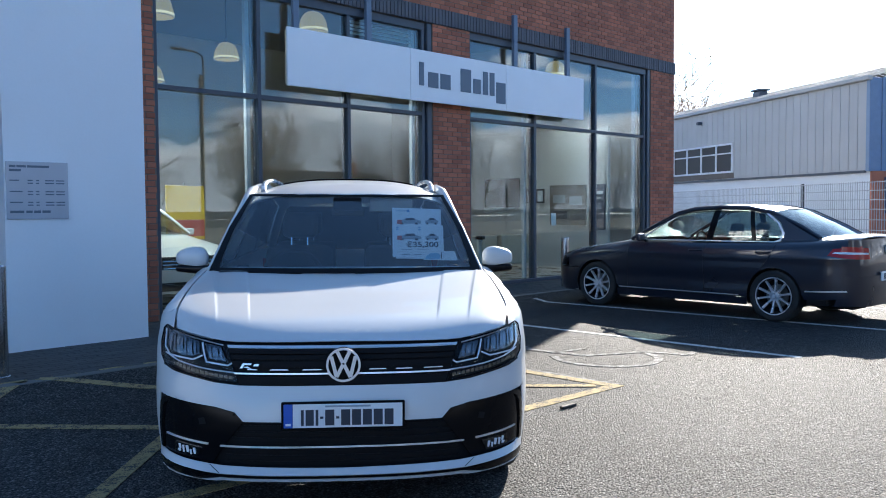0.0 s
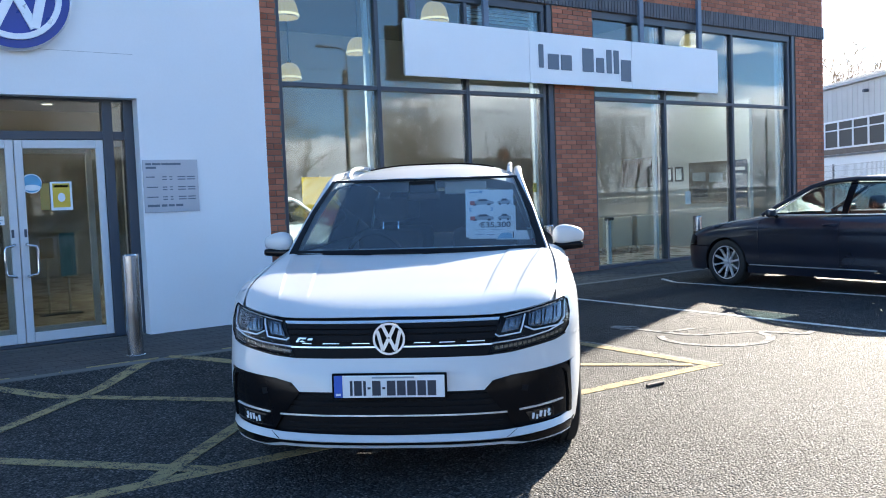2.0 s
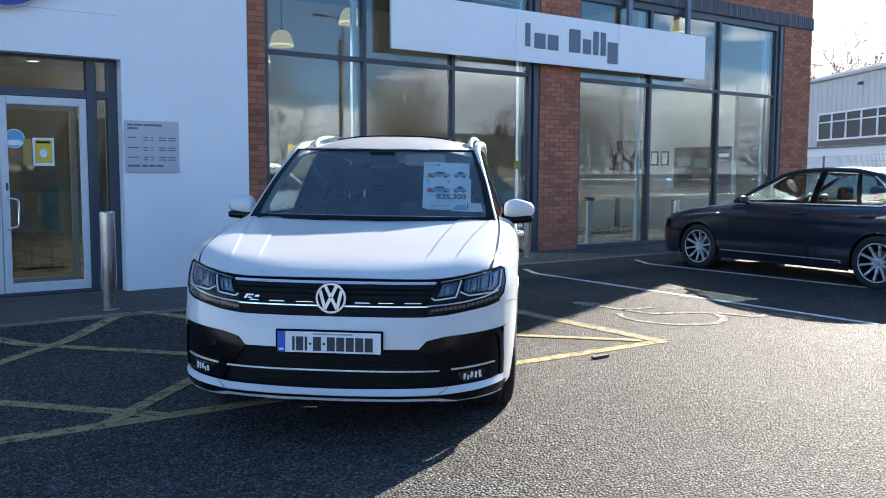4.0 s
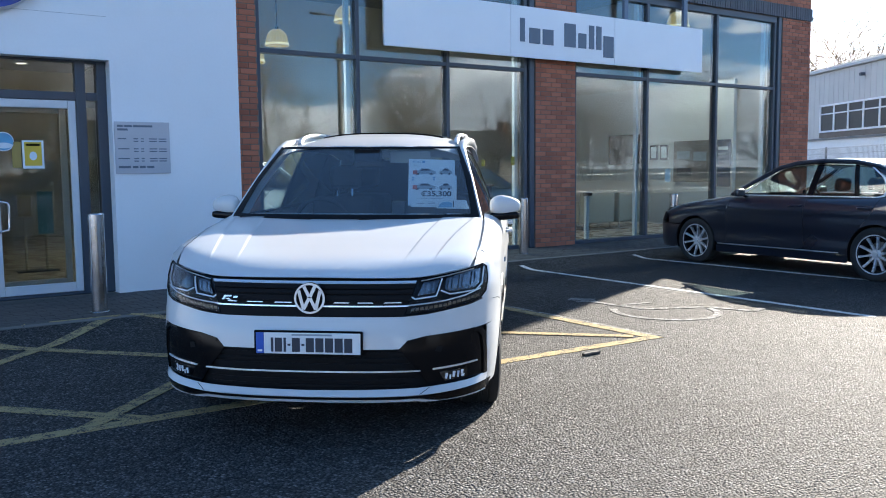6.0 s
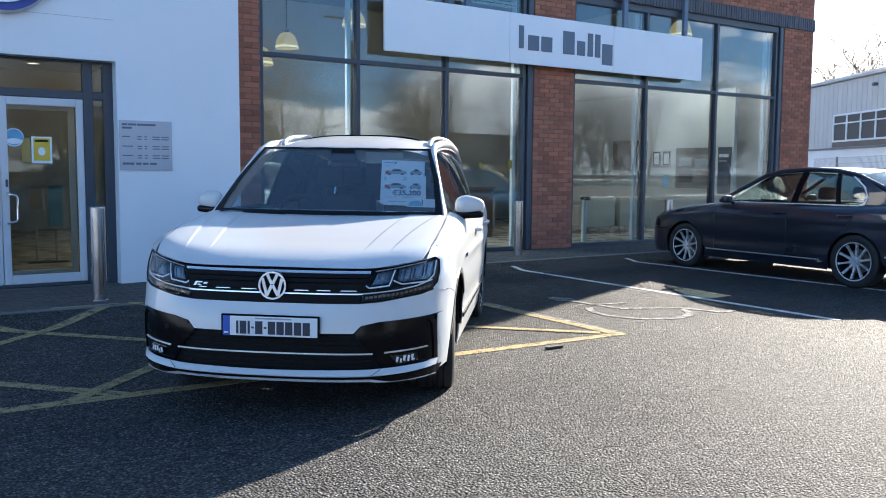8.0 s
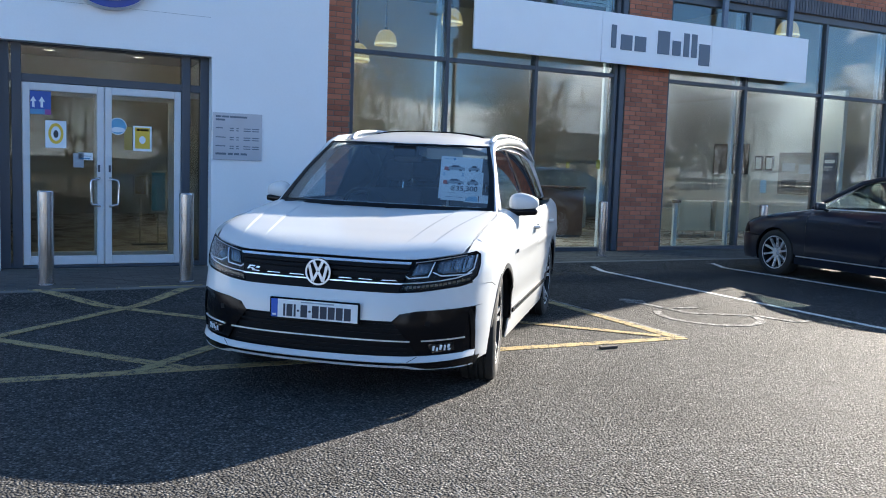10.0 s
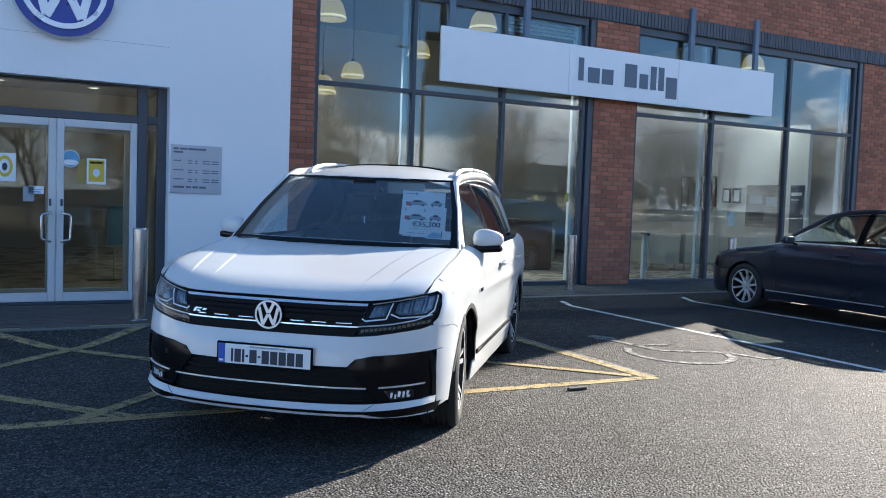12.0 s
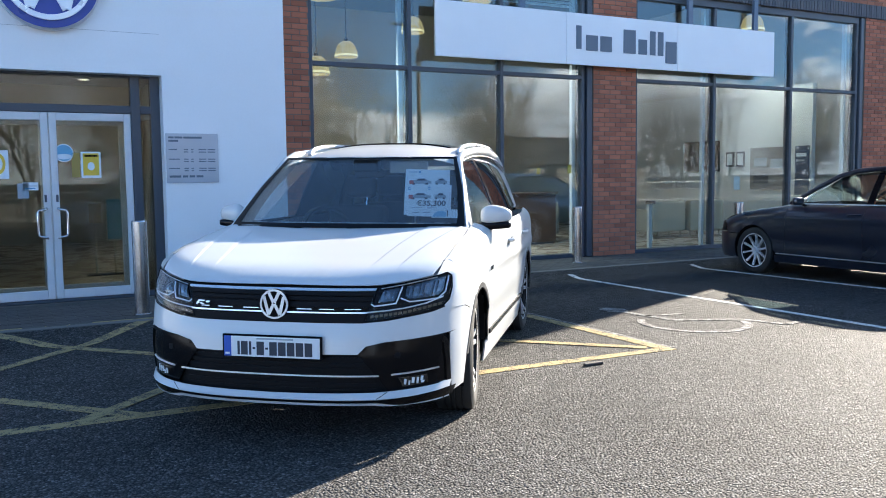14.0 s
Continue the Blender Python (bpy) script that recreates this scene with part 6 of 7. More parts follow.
    part("underbody", box((-0.84, 1.34, 0.195), (0.84, 3.24, 0.212)), MATT_BLACK, car)
    part("underbody", box((-0.60, 3.25, 0.195), (0.60, 4.60, 0.212)), MATT_BLACK, car)
    part("engine_bay", box((-0.70, 0.45, 0.25), (0.70, 1.35, 0.66), 0.05), MATT_BLACK, car)
    part("boot_floor", box((-0.70, 3.75, 0.30), (0.70, 4.55, 0.90), 0.05), CABIN, car)
    panel("dashboard", box((-0.72, 1.40, 0.62), (0.72, 1.86, 0.93), 0.06, 2), CABIN, car)
    panel("steering_wheel", tube([(-0.36 + 0.18 * math.cos(t), 1.98 - 0.06 * math.sin(t), 0.90 + 0.17 * math.sin(t)) for t in (math.tau * k / 24 for k in range(25))], 0.015, 8), CABIN, car)
    for sx in (-0.36, 0.36):
        for sy in (2.45, 3.35):
            seat = new("seat")
            seat.parent = car
            seat.location = (sx, sy, -0.13)
            part("cushion", box((-0.25, -0.28, 0.42), (0.25, 0.25, 0.58), 0.06, 2), SEAT_CLOTH, seat)
            bm = box((-0.24, -0.06, 0.0), (0.24, 0.06, 0.58), 0.05, 2)
            bmesh.ops.transform(bm, matrix=pose(0, 0.24, 0.55, -16), verts=bm.verts)
            part("backrest", bm, SEAT_CLOTH, seat)
            bm = box((-0.13, -0.05, 0.0), (0.13, 0.05, 0.17), 0.045, 3)
            bmesh.ops.transform(bm, matrix=pose(0, 0.42, 1.17, -10), verts=bm.verts)
            part("headrest", bm, SEAT_CLOTH, seat)
    # a short overhang behind the rear wheels
    for ob in car.children_recursive:
        if ob.type == "MESH" and ob.location.length < 1e-6 and ob.parent.location.length < 10:
            for v in ob.data.vertices:
                v.co.y = min(v.co.y, 4.0) + 0.87 * max(v.co.y - 4.0, 0)
    return car


saloon((4.97, -1.82, 0.0), 177, PAINT_NAVY, "dark navy parked saloon with chrome window trim")
saloon((-0.42, 1.0, PAVE + 0.004), 0, PAINT_WHITE, "white saloon on show inside the showroom")

# ---- things along the front ----
def bollard(x, y, top, base, label):
    b = thing("bollard", (x, y, base), label, "bollard", "steel bollards")
    h = top - base
    part("post", lathe([(0.0, 0.0), (0.072, 0.0), (0.072, h - 0.05), (0.0, h - 0.05)], 32), STEEL, b, smooth=True).data.set_sharp_from_angle(angle=radians(40))
    part("cap", lathe([(0.0, h - 0.05), (0.074, h - 0.05), (0.074, h - 0.012), (0.066, h), (0.0, h)], 32), STEEL, b, smooth=True).data.set_sharp_from_angle(angle=radians(30))
    part("base_ring", lathe([(0.072, 0.0), (0.085, 0.0), (0.085, 0.008), (0.072, 0.012)], 32), STEEL, b)


SB = "brushed stainless steel bollard on the block paving"
bollard(-4.11, -2.41, 1.0, PAVE, SB + " by the doors")
bollard(-5.44, -2.40, 1.0, PAVE, SB + " by the doors")
bollard(2.44, -0.78, 0.925, PAVE, SB + " by the brick pier")
bollard(5.59, -1.01, 0.92, PAVE, SB + " by the window")

# opening-hours plate; all of its writing as bars
PLATE_GREY = stuff("plaque_grey", (0.42, 0.45, 0.50), 0.35, metal=0.3, vary=0.04)
plaque = tagged(new("wall_plaque", finish("wall_plaque", box((-3.610, PY - 0.018, 1.360), (-3.026, PY - 0.001, 1.917), 0.002), PLATE_GREY)), "grey metal opening-hours plaque with dark text on white wall", "plaque")
def plaque_bar(x0, z0, w, h):
    part("bar", box((-3.61 + x0 * 0.975, PY - 0.0205, 1.36 + z0), (-3.61 + (x0 + w) * 0.975, PY - 0.0175, 1.36 + z0 + h)), LETTER_GREY, plaque)
for x, w in ((0.03, 0.06), (0.10, 0.09), (0.20, 0.21)):
    plaque_bar(x, 0.500, w, 0.022)
plaque_bar(0.03, 0.462, 0.11, 0.022)
for z in (0.370, 0.262, 0.158):
    plaque_bar(0.03, z, 0.09 if z > 0.3 else 0.12, 0.011)
    for dz in (0, -0.027):
        plaque_bar(0.20, z + dz, 0.05, 0.011)
        plaque_bar(0.28, z + dz, 0.03, 0.011)
        plaque_bar(0.37, z + dz, 0.085, 0.011)
        plaque_bar(0.475, z + dz, 0.085, 0.011)
for x, w in ((0.03, 0.13), (0.18, 0.06), (0.255, 0.065), (0.335, 0.08)):
    plaque_bar(x, 0.060, w, 0.024)

# round sign over the doors
roundel = thing("round_sign", (-4.75, PY, 3.49), "large round blue and silver dealership emblem sign", "sign")
panel("rim", lathe([(0.0, 0.0), (0.525, 0.0), (0.525, -0.10), (0.508, -0.115), (0.508, -0.10), (0.0, -0.10)], 64, "y"), CHROME_SIGN, roundel, "thin silver rim")
panel("disc", lathe([(0.0, -0.101), (0.506, -0.101), (0.506, -0.109), (0.0, -0.109)], 64, "y"), BLUE_SIGN, roundel, "blue enamel disc")
panel("emblem", road_sign_badge(bmesh.new(), 0.43, lambda u, v, d: Vector((u, -0.110 - d, v)), 0.085, 0.03), CHROME_SIGN, roundel, "silver raised emblem")
part("groove", box((-5.86, PY - 0.0025, 3.005), (-3.64, PY + 0.001, 3.009)), stuff("hairline", (0.42, 0.43, 0.45), 0.8), portal)

# notices on the doors
STICKER_YELLOW = stuff("notice_yellow", (0.70, 0.47, 0.05), 0.6, vary=0.05)
NOTICE_OCHRE = stuff("notice_ochre", (0.34, 0.24, 0.06), 0.6, vary=0.1)
STICKER_BLUE = stuff("notice_blue", (0.03, 0.09, 0.36), 0.5, vary=0.05)
STICKER_SKY = stuff("notice_sky", (0.12, 0.36, 0.55), 0.5, vary=0.25, scale=9)
STICKER_PINK = stuff("notice_pink", (0.30, 0.08, 0.30), 0.5)
SX = DY - 0.003

def notice(x0, z0, x1, z1, mat, label, marks=()):
    n = tagged(new("notice", finish("notice", box((x0, SX - 0.003, z0), (x1, SX, z1), 0.0005), mat)), label, "notice", "door notices")
    for a, b, c, d, m in marks:
        part("bar", box((x0 + a * (x1 - x0), SX - 0.0045, z0 + b * (z1 - z0)), (x0 + c * (x1 - x0), SX - 0.0028, z0 + d * (z1 - z0))), m, n)
    return n


n = notice(-5.555, 1.79, -5.345, 2.045, STICKER_BLUE, "blue and purple window sticker with white arrows", ((0.0, 0.0, 0.70, 0.22, PRINT_BLUE), (0.70, 0.0, 1.0, 0.22, STICKER_PINK)))
for k in (0, 1):
    part("arrow", add_slab(bmesh.new(), [(-5.535 + k * 0.085, 1.865), (-5.51 + k * 0.085, 1.865), (-5.51 + k * 0.085, 1.93), (-5.49 + k * 0.085, 1.93), (-5.5225 + k * 0.085, 1.985), (-5.555 + k * 0.085 + 0.002, 1.93), (-5.535 + k * 0.085, 1.93)], 0.002, on_wall(SX - 0.0032)), PAPER, n)
n = notice(-5.405, 1.425, -5.190, 1.728, PAPER, "white paper notice with a yellow ring")
part("ring", add_slab(bmesh.new(), [(-5.297 + 0.078 * math.cos(t), 1.585 + 0.115 * math.sin(t)) for t in (math.tau * k / 28 for k in range(28))], 0.0015, on_wall(SX - 0.0032)), STICKER_YELLOW, n)
part("bar", add_slab(bmesh.new(), [(-5.297 + 0.05 * math.cos(t), 1.585 + 0.08 * math.sin(t)) for t in (math.tau * k / 24 for k in range(24))], 0.0015, on_wall(SX - 0.0050)), PAPER, n)
part("bar", add_slab(bmesh.new(), [(-5.297 + 0.026 * math.cos(t), 1.58 + 0.042 * math.sin(t)) for t in (math.tau * k / 20 for k in range(20))], 0.0015, on_wall(SX - 0.0068)), PRINT_DARK, n)
n = notice(-4.480, 1.425, -4.275, 1.715, PAPER, "white paper notice with a yellow printed panel", ((0.10, 0.10, 0.90, 0.94, STICKER_YELLOW), (0.18, 0.80, 0.82, 0.88, PRINT_DARK)))
part("bar", add_slab(bmesh.new(), [(-4.378 + 0.036 * math.cos(t), 1.555 + 0.045 * math.sin(t)) for t in (math.tau * k / 20 for k in range(20))], 0.0015, on_wall(SX - 0.0046)), PAPER, n)
notice(-4.575, 1.435, -4.490, 1.70, NOTICE_OCHRE, "brown-yellow paper notice behind the glass")
bm = add_slab(bmesh.new(), [(-4.648 + 0.098 * math.cos(t), 1.700 + 0.098 * math.sin(t)) for t in (math.tau * k / 32 for k in range(32))], 0.003, on_wall(SX))
n = tagged(new("notice", finish("notice", bm, PAPER)), "round blue and white window sticker", "notice", "door notices")
part("disc", add_slab(bmesh.new(), [(-4.648 + 0.088 * math.cos(t), 1.700 + 0.088 * math.sin(t)) for t in (math.tau * k / 32 for k in range(32))], 0.0015, on_wall(SX - 0.0032)), STICKER_SKY, n)
part("bar", add_slab(bmesh.new(), [(-4.648 + 0.08 * math.cos(t), 1.66 + 0.03 * math.sin(t)) for t in (math.tau * k / 24 for k in range(24))], 0.0015, on_wall(SX - 0.0050)), PAPER, n)
notice(-5.065, 1.300, -4.915, 1.385, PAPER, "small white card on the glass", ((0.1, 0.15, 0.8, 0.3, PRINT_BLUE), (0.1, 0.5, 0.9, 0.6, PRINT_GREY)))
notice(-5.120, 1.215, -5.010, 1.375, PRINT_GREY, "small grey card on the glass")

# ---- showroom inside ----
LAMP_GLOW = bpy.data.materials.new("lamp_acrylic")
LAMP_GLOW.use_nodes = True
p = LAMP_GLOW.node_tree.nodes["Principled BSDF"]
p.inputs["Base Color"].default_value, p.inputs["Roughness"].default_value = (0.50, 0.46, 0.33, 1), 0.35
p.inputs["Emission Color"].default_value, p.inputs["Emission Strength"].default_value = (1.0, 0.82, 0.48, 1), 0.28
LAMP_SKIRT = LAMP_GLOW.copy()
LAMP_SKIRT.name = "lamp_skirt"
LAMP_SKIRT.node_tree.nodes["Principled BSDF"].inputs["Emission Strength"].default_value = 0.30
p.inputs["Base Color"].default_value = (0.36, 0.28, 0.13, 1)
p.inputs["Emission Color"].default_value = (1.0, 0.76, 0.38, 1)
p.inputs["Emission Strength"].default_value = 0.11
LAMP_HOT = bpy.data.materials.new("lamp_bulb")
LAMP_HOT.use_nodes = True
p = LAMP_HOT.node_tree.nodes["Principled BSDF"]
p.inputs["Emission Color"].default_value, p.inputs["Emission Strength"].default_value = (1.0, 0.86, 0.55, 1), 1.2


def pendant(x, y, z, r):
    lamp = thing("pendant_lamp", (x, y, z), "lit cream ribbed dome pendant lamp hanging in the showroom", "lamp", "showroom pendants")
    dome = [(r * 0.16, 1.00 * r), (r * 0.40, 0.95 * r), (r * 0.64, 0.78 * r), (r * 0.83, 0.48 * r), (r * 0.95, 0.05 * r), (r, -0.42 * r), (r * 0.97, -0.42 * r), (r * 0.92, 0.04 * r), (r * 0.80, 0.46 * r), (r * 0.61, 0.75 * r), (r * 0.38, 0.91 * r), (r * 0.14, 0.96 * r)]
    shade = lathe(dome, 48)
    for v in shade.verts:
        a = math.atan2(v.co.y, v.co.x)
        k = 1 + 0.022 * math.cos(24 * a)
        v.co.x, v.co.y = v.co.x * k, v.co.y * k
    panel("shade", shade, LAMP_GLOW, lamp, "cream ribbed acrylic dome shade")
    panel("skirt", lathe([(r * 0.985, -0.20 * r), (r * 1.035, -0.22 * r), (r * 1.045, -0.36 * r), (r * 1.0, -0.36 * r)], 36, caps=False), LAMP_SKIRT, lamp, "bright lower band of the shade")
    panel("rim", lathe([(r * 0.99, -0.43 * r), (r * 1.03, -0.43 * r), (r * 1.03, -0.37 * r), (r * 0.99, -0.37 * r)], 36, caps=False), SIGN_BACK, lamp)
    panel("bulb", lathe([(0.0, 0.62 * r), (r * 0.10, 0.60 * r), (r * 0.12, 0.35 * r), (0.0, 0.30 * r)], 16), LAMP_HOT, lamp, "glowing lamp bulb")
    panel("gear_box", lathe([(0.0, 0.99 * r), (r * 0.17, 0.99 * r), (r * 0.17, 1.2 * r), (r * 0.08, 1.3 * r), (0.0, 1.3 * r)], 20), FRAME_GREY, lamp)
    part("cord", tube([(0, 0, 1.3 * r), (0, 0, 5.6 - z)], 0.012, 6), FRAME_GREY, lamp)


for spot in ((-0.92, 0.95, 4.13), (2.27, 4.4, 4.37), (1.2, 5.29, 3.95), (-0.12, 3.43, 3.34), (1.89, 1.21, 4.36), (8.24, 1.18, 4.32)):
    pendant(*spot, 0.228)
    lit = new("pendant_light", bpy.data.lights.new("pendant_light", "SPOT"))
    lit.data.energy, lit.data.spot_size, lit.data.spot_blend, lit.data.shadow_soft_size, lit.data.color = 62 if spot[0] > 8 else 130, 2.3, 1.0, 0.05, (1.0, 0.97, 0.93)
    lit.location = (spot[0], spot[1], spot[2] - 0.09)

WOOD = stuff("walnut_veneer", (0.11, 0.062, 0.038), 0.45, vary=0.3, scale=5, fine=60)
SOFA = stuff("beige_upholstery", (0.42, 0.39, 0.33), 0.85, vary=0.1, scale=7, bump=0.2)
SCREEN_BLACK = stuff("screen_black", (0.01, 0.01, 0.012), 0.2)
POSTER = stuff("poster_navy", (0.02, 0.05, 0.10), 0.5, vary=0.3, scale=2)
POSTER_2 = stuff("poster_mixed", (0.16, 0.15, 0.14), 0.5, vary=0.5, scale=3)


def desk(x, y, w, label):
    d = thing("reception_desk", (x, y, PAVE + 0.004), label, "desk")
    part("front_panel", box((0, 0, 0.04), (w, 0.04, 0.96), 0.005), WOOD, d)
    part("worktop", box((-0.03, -0.04, 0.965), (w + 0.03, 0.65, 1.0), 0.006), WOOD, d)
    for a in (0, w - 0.04):
        part("side_panel", box((a, 0.042, 0.0), (a + 0.04, 0.6, 0.96), 0.004), WOOD, d)
    part("plinth", box((0.05, 0.01, 0.0), (w - 0.05, 0.042, 0.038)), FRAME_GREY, d)



def notice_stand(x, w, z0, z1, sheet, label):
    """An upright stand: foot, pole and a framed sheet."""
    st = thing("notice_stand", (x, 1.6, PAVE + 0.004), label, "notice stand")
    part("foot", box((-0.13, -0.10, 0), (0.13, 0.10, 0.02), 0.006), FRAME_GREY, st)
    part("pole", box((-0.015, 0.012, 0.02), (0.015, 0.040, z1 - 0.1), 0.004), INNER, st)
    part("board", box((-w / 2, -0.012, z0), (w / 2, 0.011, z1), 0.006), INNER, st)
    part("sheet", box((-w / 2 + 0.02, -0.017, z0 + 0.02), (w / 2 - 0.02, -0.0125, z1 - 0.02)), sheet, st)


notice_stand(-4.09, 0.20, 0.72, 1.02, NOTICE_OCHRE, "pale framed yellow notice on a stand inside")
notice_stand(-3.84, 0.23, 0.48, 1.08, STICKER_SKY, "light blue notice board on a stand inside")
desk(3.25, 2.5, 1.15, "brown wooden reception desk inside the showroom")


def armchair(x, y, rz):
    a = thing("armchair", (x, y, PAVE + 0.004), "square beige upholstered armchair on steel feet in the showroom", "armchair", "showroom seating", rz=rz)
    part("seat", box((-0.32, -0.36, 0.16), (0.32, 0.30, 0.44), 0.03, 2), SOFA, a)
    part("backrest", box((-0.44, 0.30, 0.14), (0.44, 0.46, 0.78), 0.03, 2), SOFA, a)
    for s in (-1, 1):
        part("armrest", box((min(s * 0.325, s * 0.44), -0.38, 0.14), (max(s * 0.325, s * 0.44), 0.295, 0.60), 0.03, 2), SOFA, a)
        for q in (-0.32, 0.38):
            part("leg", lathe([(0.0, 0.0), (0.018, 0.0), (0.018, 0.14), (0.0, 0.14)], 10), STEEL, a).location = (s * 0.38, q, 0)


armchair(7.0, 2.6, 180)
armchair(8.0, 2.5, 175)
armchair(4.6, 3.6, 160)
tagged(new("partition", finish("partition", box((9.35, 0.6, PAVE), (9.45, 6.5, 3.2)), stuff("partition_paint", (0.66, 0.66, 0.65), 0.7, vary=0.05, scale=1.5))), "cream inner partition wall", "wall", kind="structure")


def wall_picture(name, y0, z0, y1, z1, mat, label, category, bars=()):
    """Hung on the partition, facing -x."""
    o = tagged(new(name, finish(name, box((9.315, y0, z0), (9.349, y1, z1), 0.004), mat)), label, category)
    for a, b, c, d, m in bars:
        part("bar", box((9.312, y1 + (y0 - y1) * c, z0 + (z1 - z0) * b), (9.3155, y1 + (y0 - y1) * a, z0 + (z1 - z0) * d)), m, o)
    return o


wall_picture("television", 3.05, 1.45, 4.15, 2.15, SCREEN_BLACK, "black wall-mounted television screen", "television")
wall_picture("poster", 1.15, 1.05, 2.15, 1.95, POSTER_2, "dark printed poster with car pictures", "poster", ((0.1, 0.55, 0.45, 0.75, PRINT_GREY), (0.55, 0.5, 0.9, 0.72, PRINT_GREY), (0.1, 0.15, 0.5, 0.35, PRINT_DARK)))
wall_picture("poster", 0.65, 0.95, 0.98, 1.95, POSTER, "dark blue printed poster with white text", "poster", ((0.1, 0.78, 0.85, 0.85, PAPER), (0.1, 0.68, 0.7, 0.72, PRINT_GREY)))
for y in (2.32, 2.62):
    o = wall_picture("picture", y, 1.55, y + 0.22, 1.88, PRINT_DARK, "small black-framed wall certificate", "picture", ((0.15, 0.12, 0.85, 0.88, PAPER),))


def stand(x, y):
    s = thing("sanitiser_stand", (x, y, PAVE + 0.004), "white slim floor stand with a black top", "stand")
    part("base", box((-0.15, -0.15, 0.0), (0.15, 0.15, 0.012), 0.004), ALU_WHITE, s)
    part("column", box((-0.04, -0.03, 0.012), (0.04, 0.03, 0.80), 0.006), ALU_WHITE, s)
    part("head", box((-0.07, -0.10, 0.80), (0.05, 0.04, 0.86), 0.015, 2), SCREEN_BLACK, s)


stand(4.86, 0.34)
INNER_POST = stuff("inner_post", (0.70, 0.74, 0.80), 0.5, vary=0.04)
for x, z1 in ((-0.05, 5.6), (5.90, 5.6), (9.66, 5.6), (3.04, 5.6)):
    tagged(new("column", finish("column", box((x - 0.03, 0.12, PAVE), (x + 0.03, 0.19, z1), 0.004), INNER_POST)), "pale boxed steel column behind the glass", "column", "inner columns", "structure")
for k in range(4):
    bm = box((-0.72, -0.05, -0.004), (0.72, 0.05, 0.004), 0.002)
    bmesh.ops.transform(bm, matrix=pose(2.35, 0.16, 4.09 + 0.055 * k, 35), verts=bm.verts)
    part("blind_slat", bm, ALU_WHITE, window_1, "white slat of a raised blind")
# a white card stuck to the glass, and two small yellow notices
for x, z, w, h, m, lab in ((6.62, 1.22, 0.15, 0.24, PAPER, "white paper notice taped inside the window"), (2.28, 1.47, 0.07, 0.10, STICKER_YELLOW, "small yellow sticker on the window"), (2.88, 1.50, 0.08, 0.14, STICKER_YELLOW, "small yellow sticker on the window")):
    tagged(new("notice", finish("notice", box((x - w / 2, 0.0095, z - h / 2), (x + w / 2, 0.012, z + h / 2)), m)), lab, "notice", "window notices")
bm = box((0.35, 3.2, 0.95), (1.05, 3.23, 1.85), 0.004)
o = tagged(new("banner", finish("banner", bm, STICKER_YELLOW)), "yellow and red upright showroom banner", "banner")
part("bar", box((0.36, 3.195, 1.0), (1.04, 3.202, 1.28)), PRINT_RED, o)
part("pole", tube([(0.7, 3.25, PAVE), (0.7, 3.25, 1.9)], 0.012, 8), STEEL, o)
part("foot", box((0.4, 3.1, PAVE + 0.004), (1.0, 3.4, PAVE + 0.03), 0.008), FRAME_GREY, o)

# ---- neighbouring shed, fence and distance ----
SHED_A, SHED_B = Vector((21.1, -1.0, 0)), Vector((27.1, 8.7, 0))
CLAD = stuff("shed_cladding", (0.41, 0.412, 0.41), 0.5, vary=0.12, scale=0.8, per_piece=0.25)
CLAD_BLUE = stuff("shed_trim_blue", (0.19, 0.27, 0.39), 0.5, vary=0.08)
SHED_WHITE = stuff("shed_white", (0.74, 0.76, 0.78), 0.7, vary=0.05, scale=1)
ROOF_SHEET = stuff("roof_sheet", (0.30, 0.30, 0.295), 0.9, spec=0.1, vary=0.2, scale=1, dirt=(0.16, 0.14, 0.11))
WINDOW_DARK = stuff("shed_pane", (0.05, 0.048, 0.047), 0.55, spec=0.25)
yaw = math.degrees(math.atan2(SHED_B.y - SHED_A.y, SHED_B.x - SHED_A.x))
LEN = (SHED_B - SHED_A).length + 7.0
shed = thing("industrial_shed", tuple(SHED_A), "grey ribbed metal-clad industrial shed with a white base wall", "building", rz=yaw)
part("wall", box((0, -9.0, 0), (LEN, -0.001, 2.5)), SHED_WHITE, shed, "white painted base wall")
part("upper_wall", box((0, -9.02, 2.5), (LEN, 0.03, 5.30)), CLAD, shed, "grey metal cladding")
part("drip_flashing", box((0.12, 0.03, 2.44), (LEN, 0.085, 2.515), 0.006), FRAME_GREY, shed)
x = 0.12
while x < LEN:
    part("cladding_panel", box((x, 0.031, 2.52), (min(x + 0.375, LEN), 0.055, 5.22), 0.008), CLAD, shed)
    x += 0.39
part("corner_trim", box((-0.04, -0.35, 2.48), (0.115, 0.08, 5.3), 0.01), CLAD_BLUE, shed, "blue corner flashing")
part("gable_wall", add_slab(bmesh.new(), [(-9.0, 2.5), (-0.36, 2.5), (-0.36, 5.30), (-4.5, 6.4), (-9.0, 5.30)], 0.06, lambda u, v, d: Vector((0.0 - d, u, v))), CLAD_BLUE, shed, "blue gable cladding")
part("gutter", box((-0.1, 0.03, 5.225), (LEN, 0.20, 5.36), 0.02), CLAD, shed)
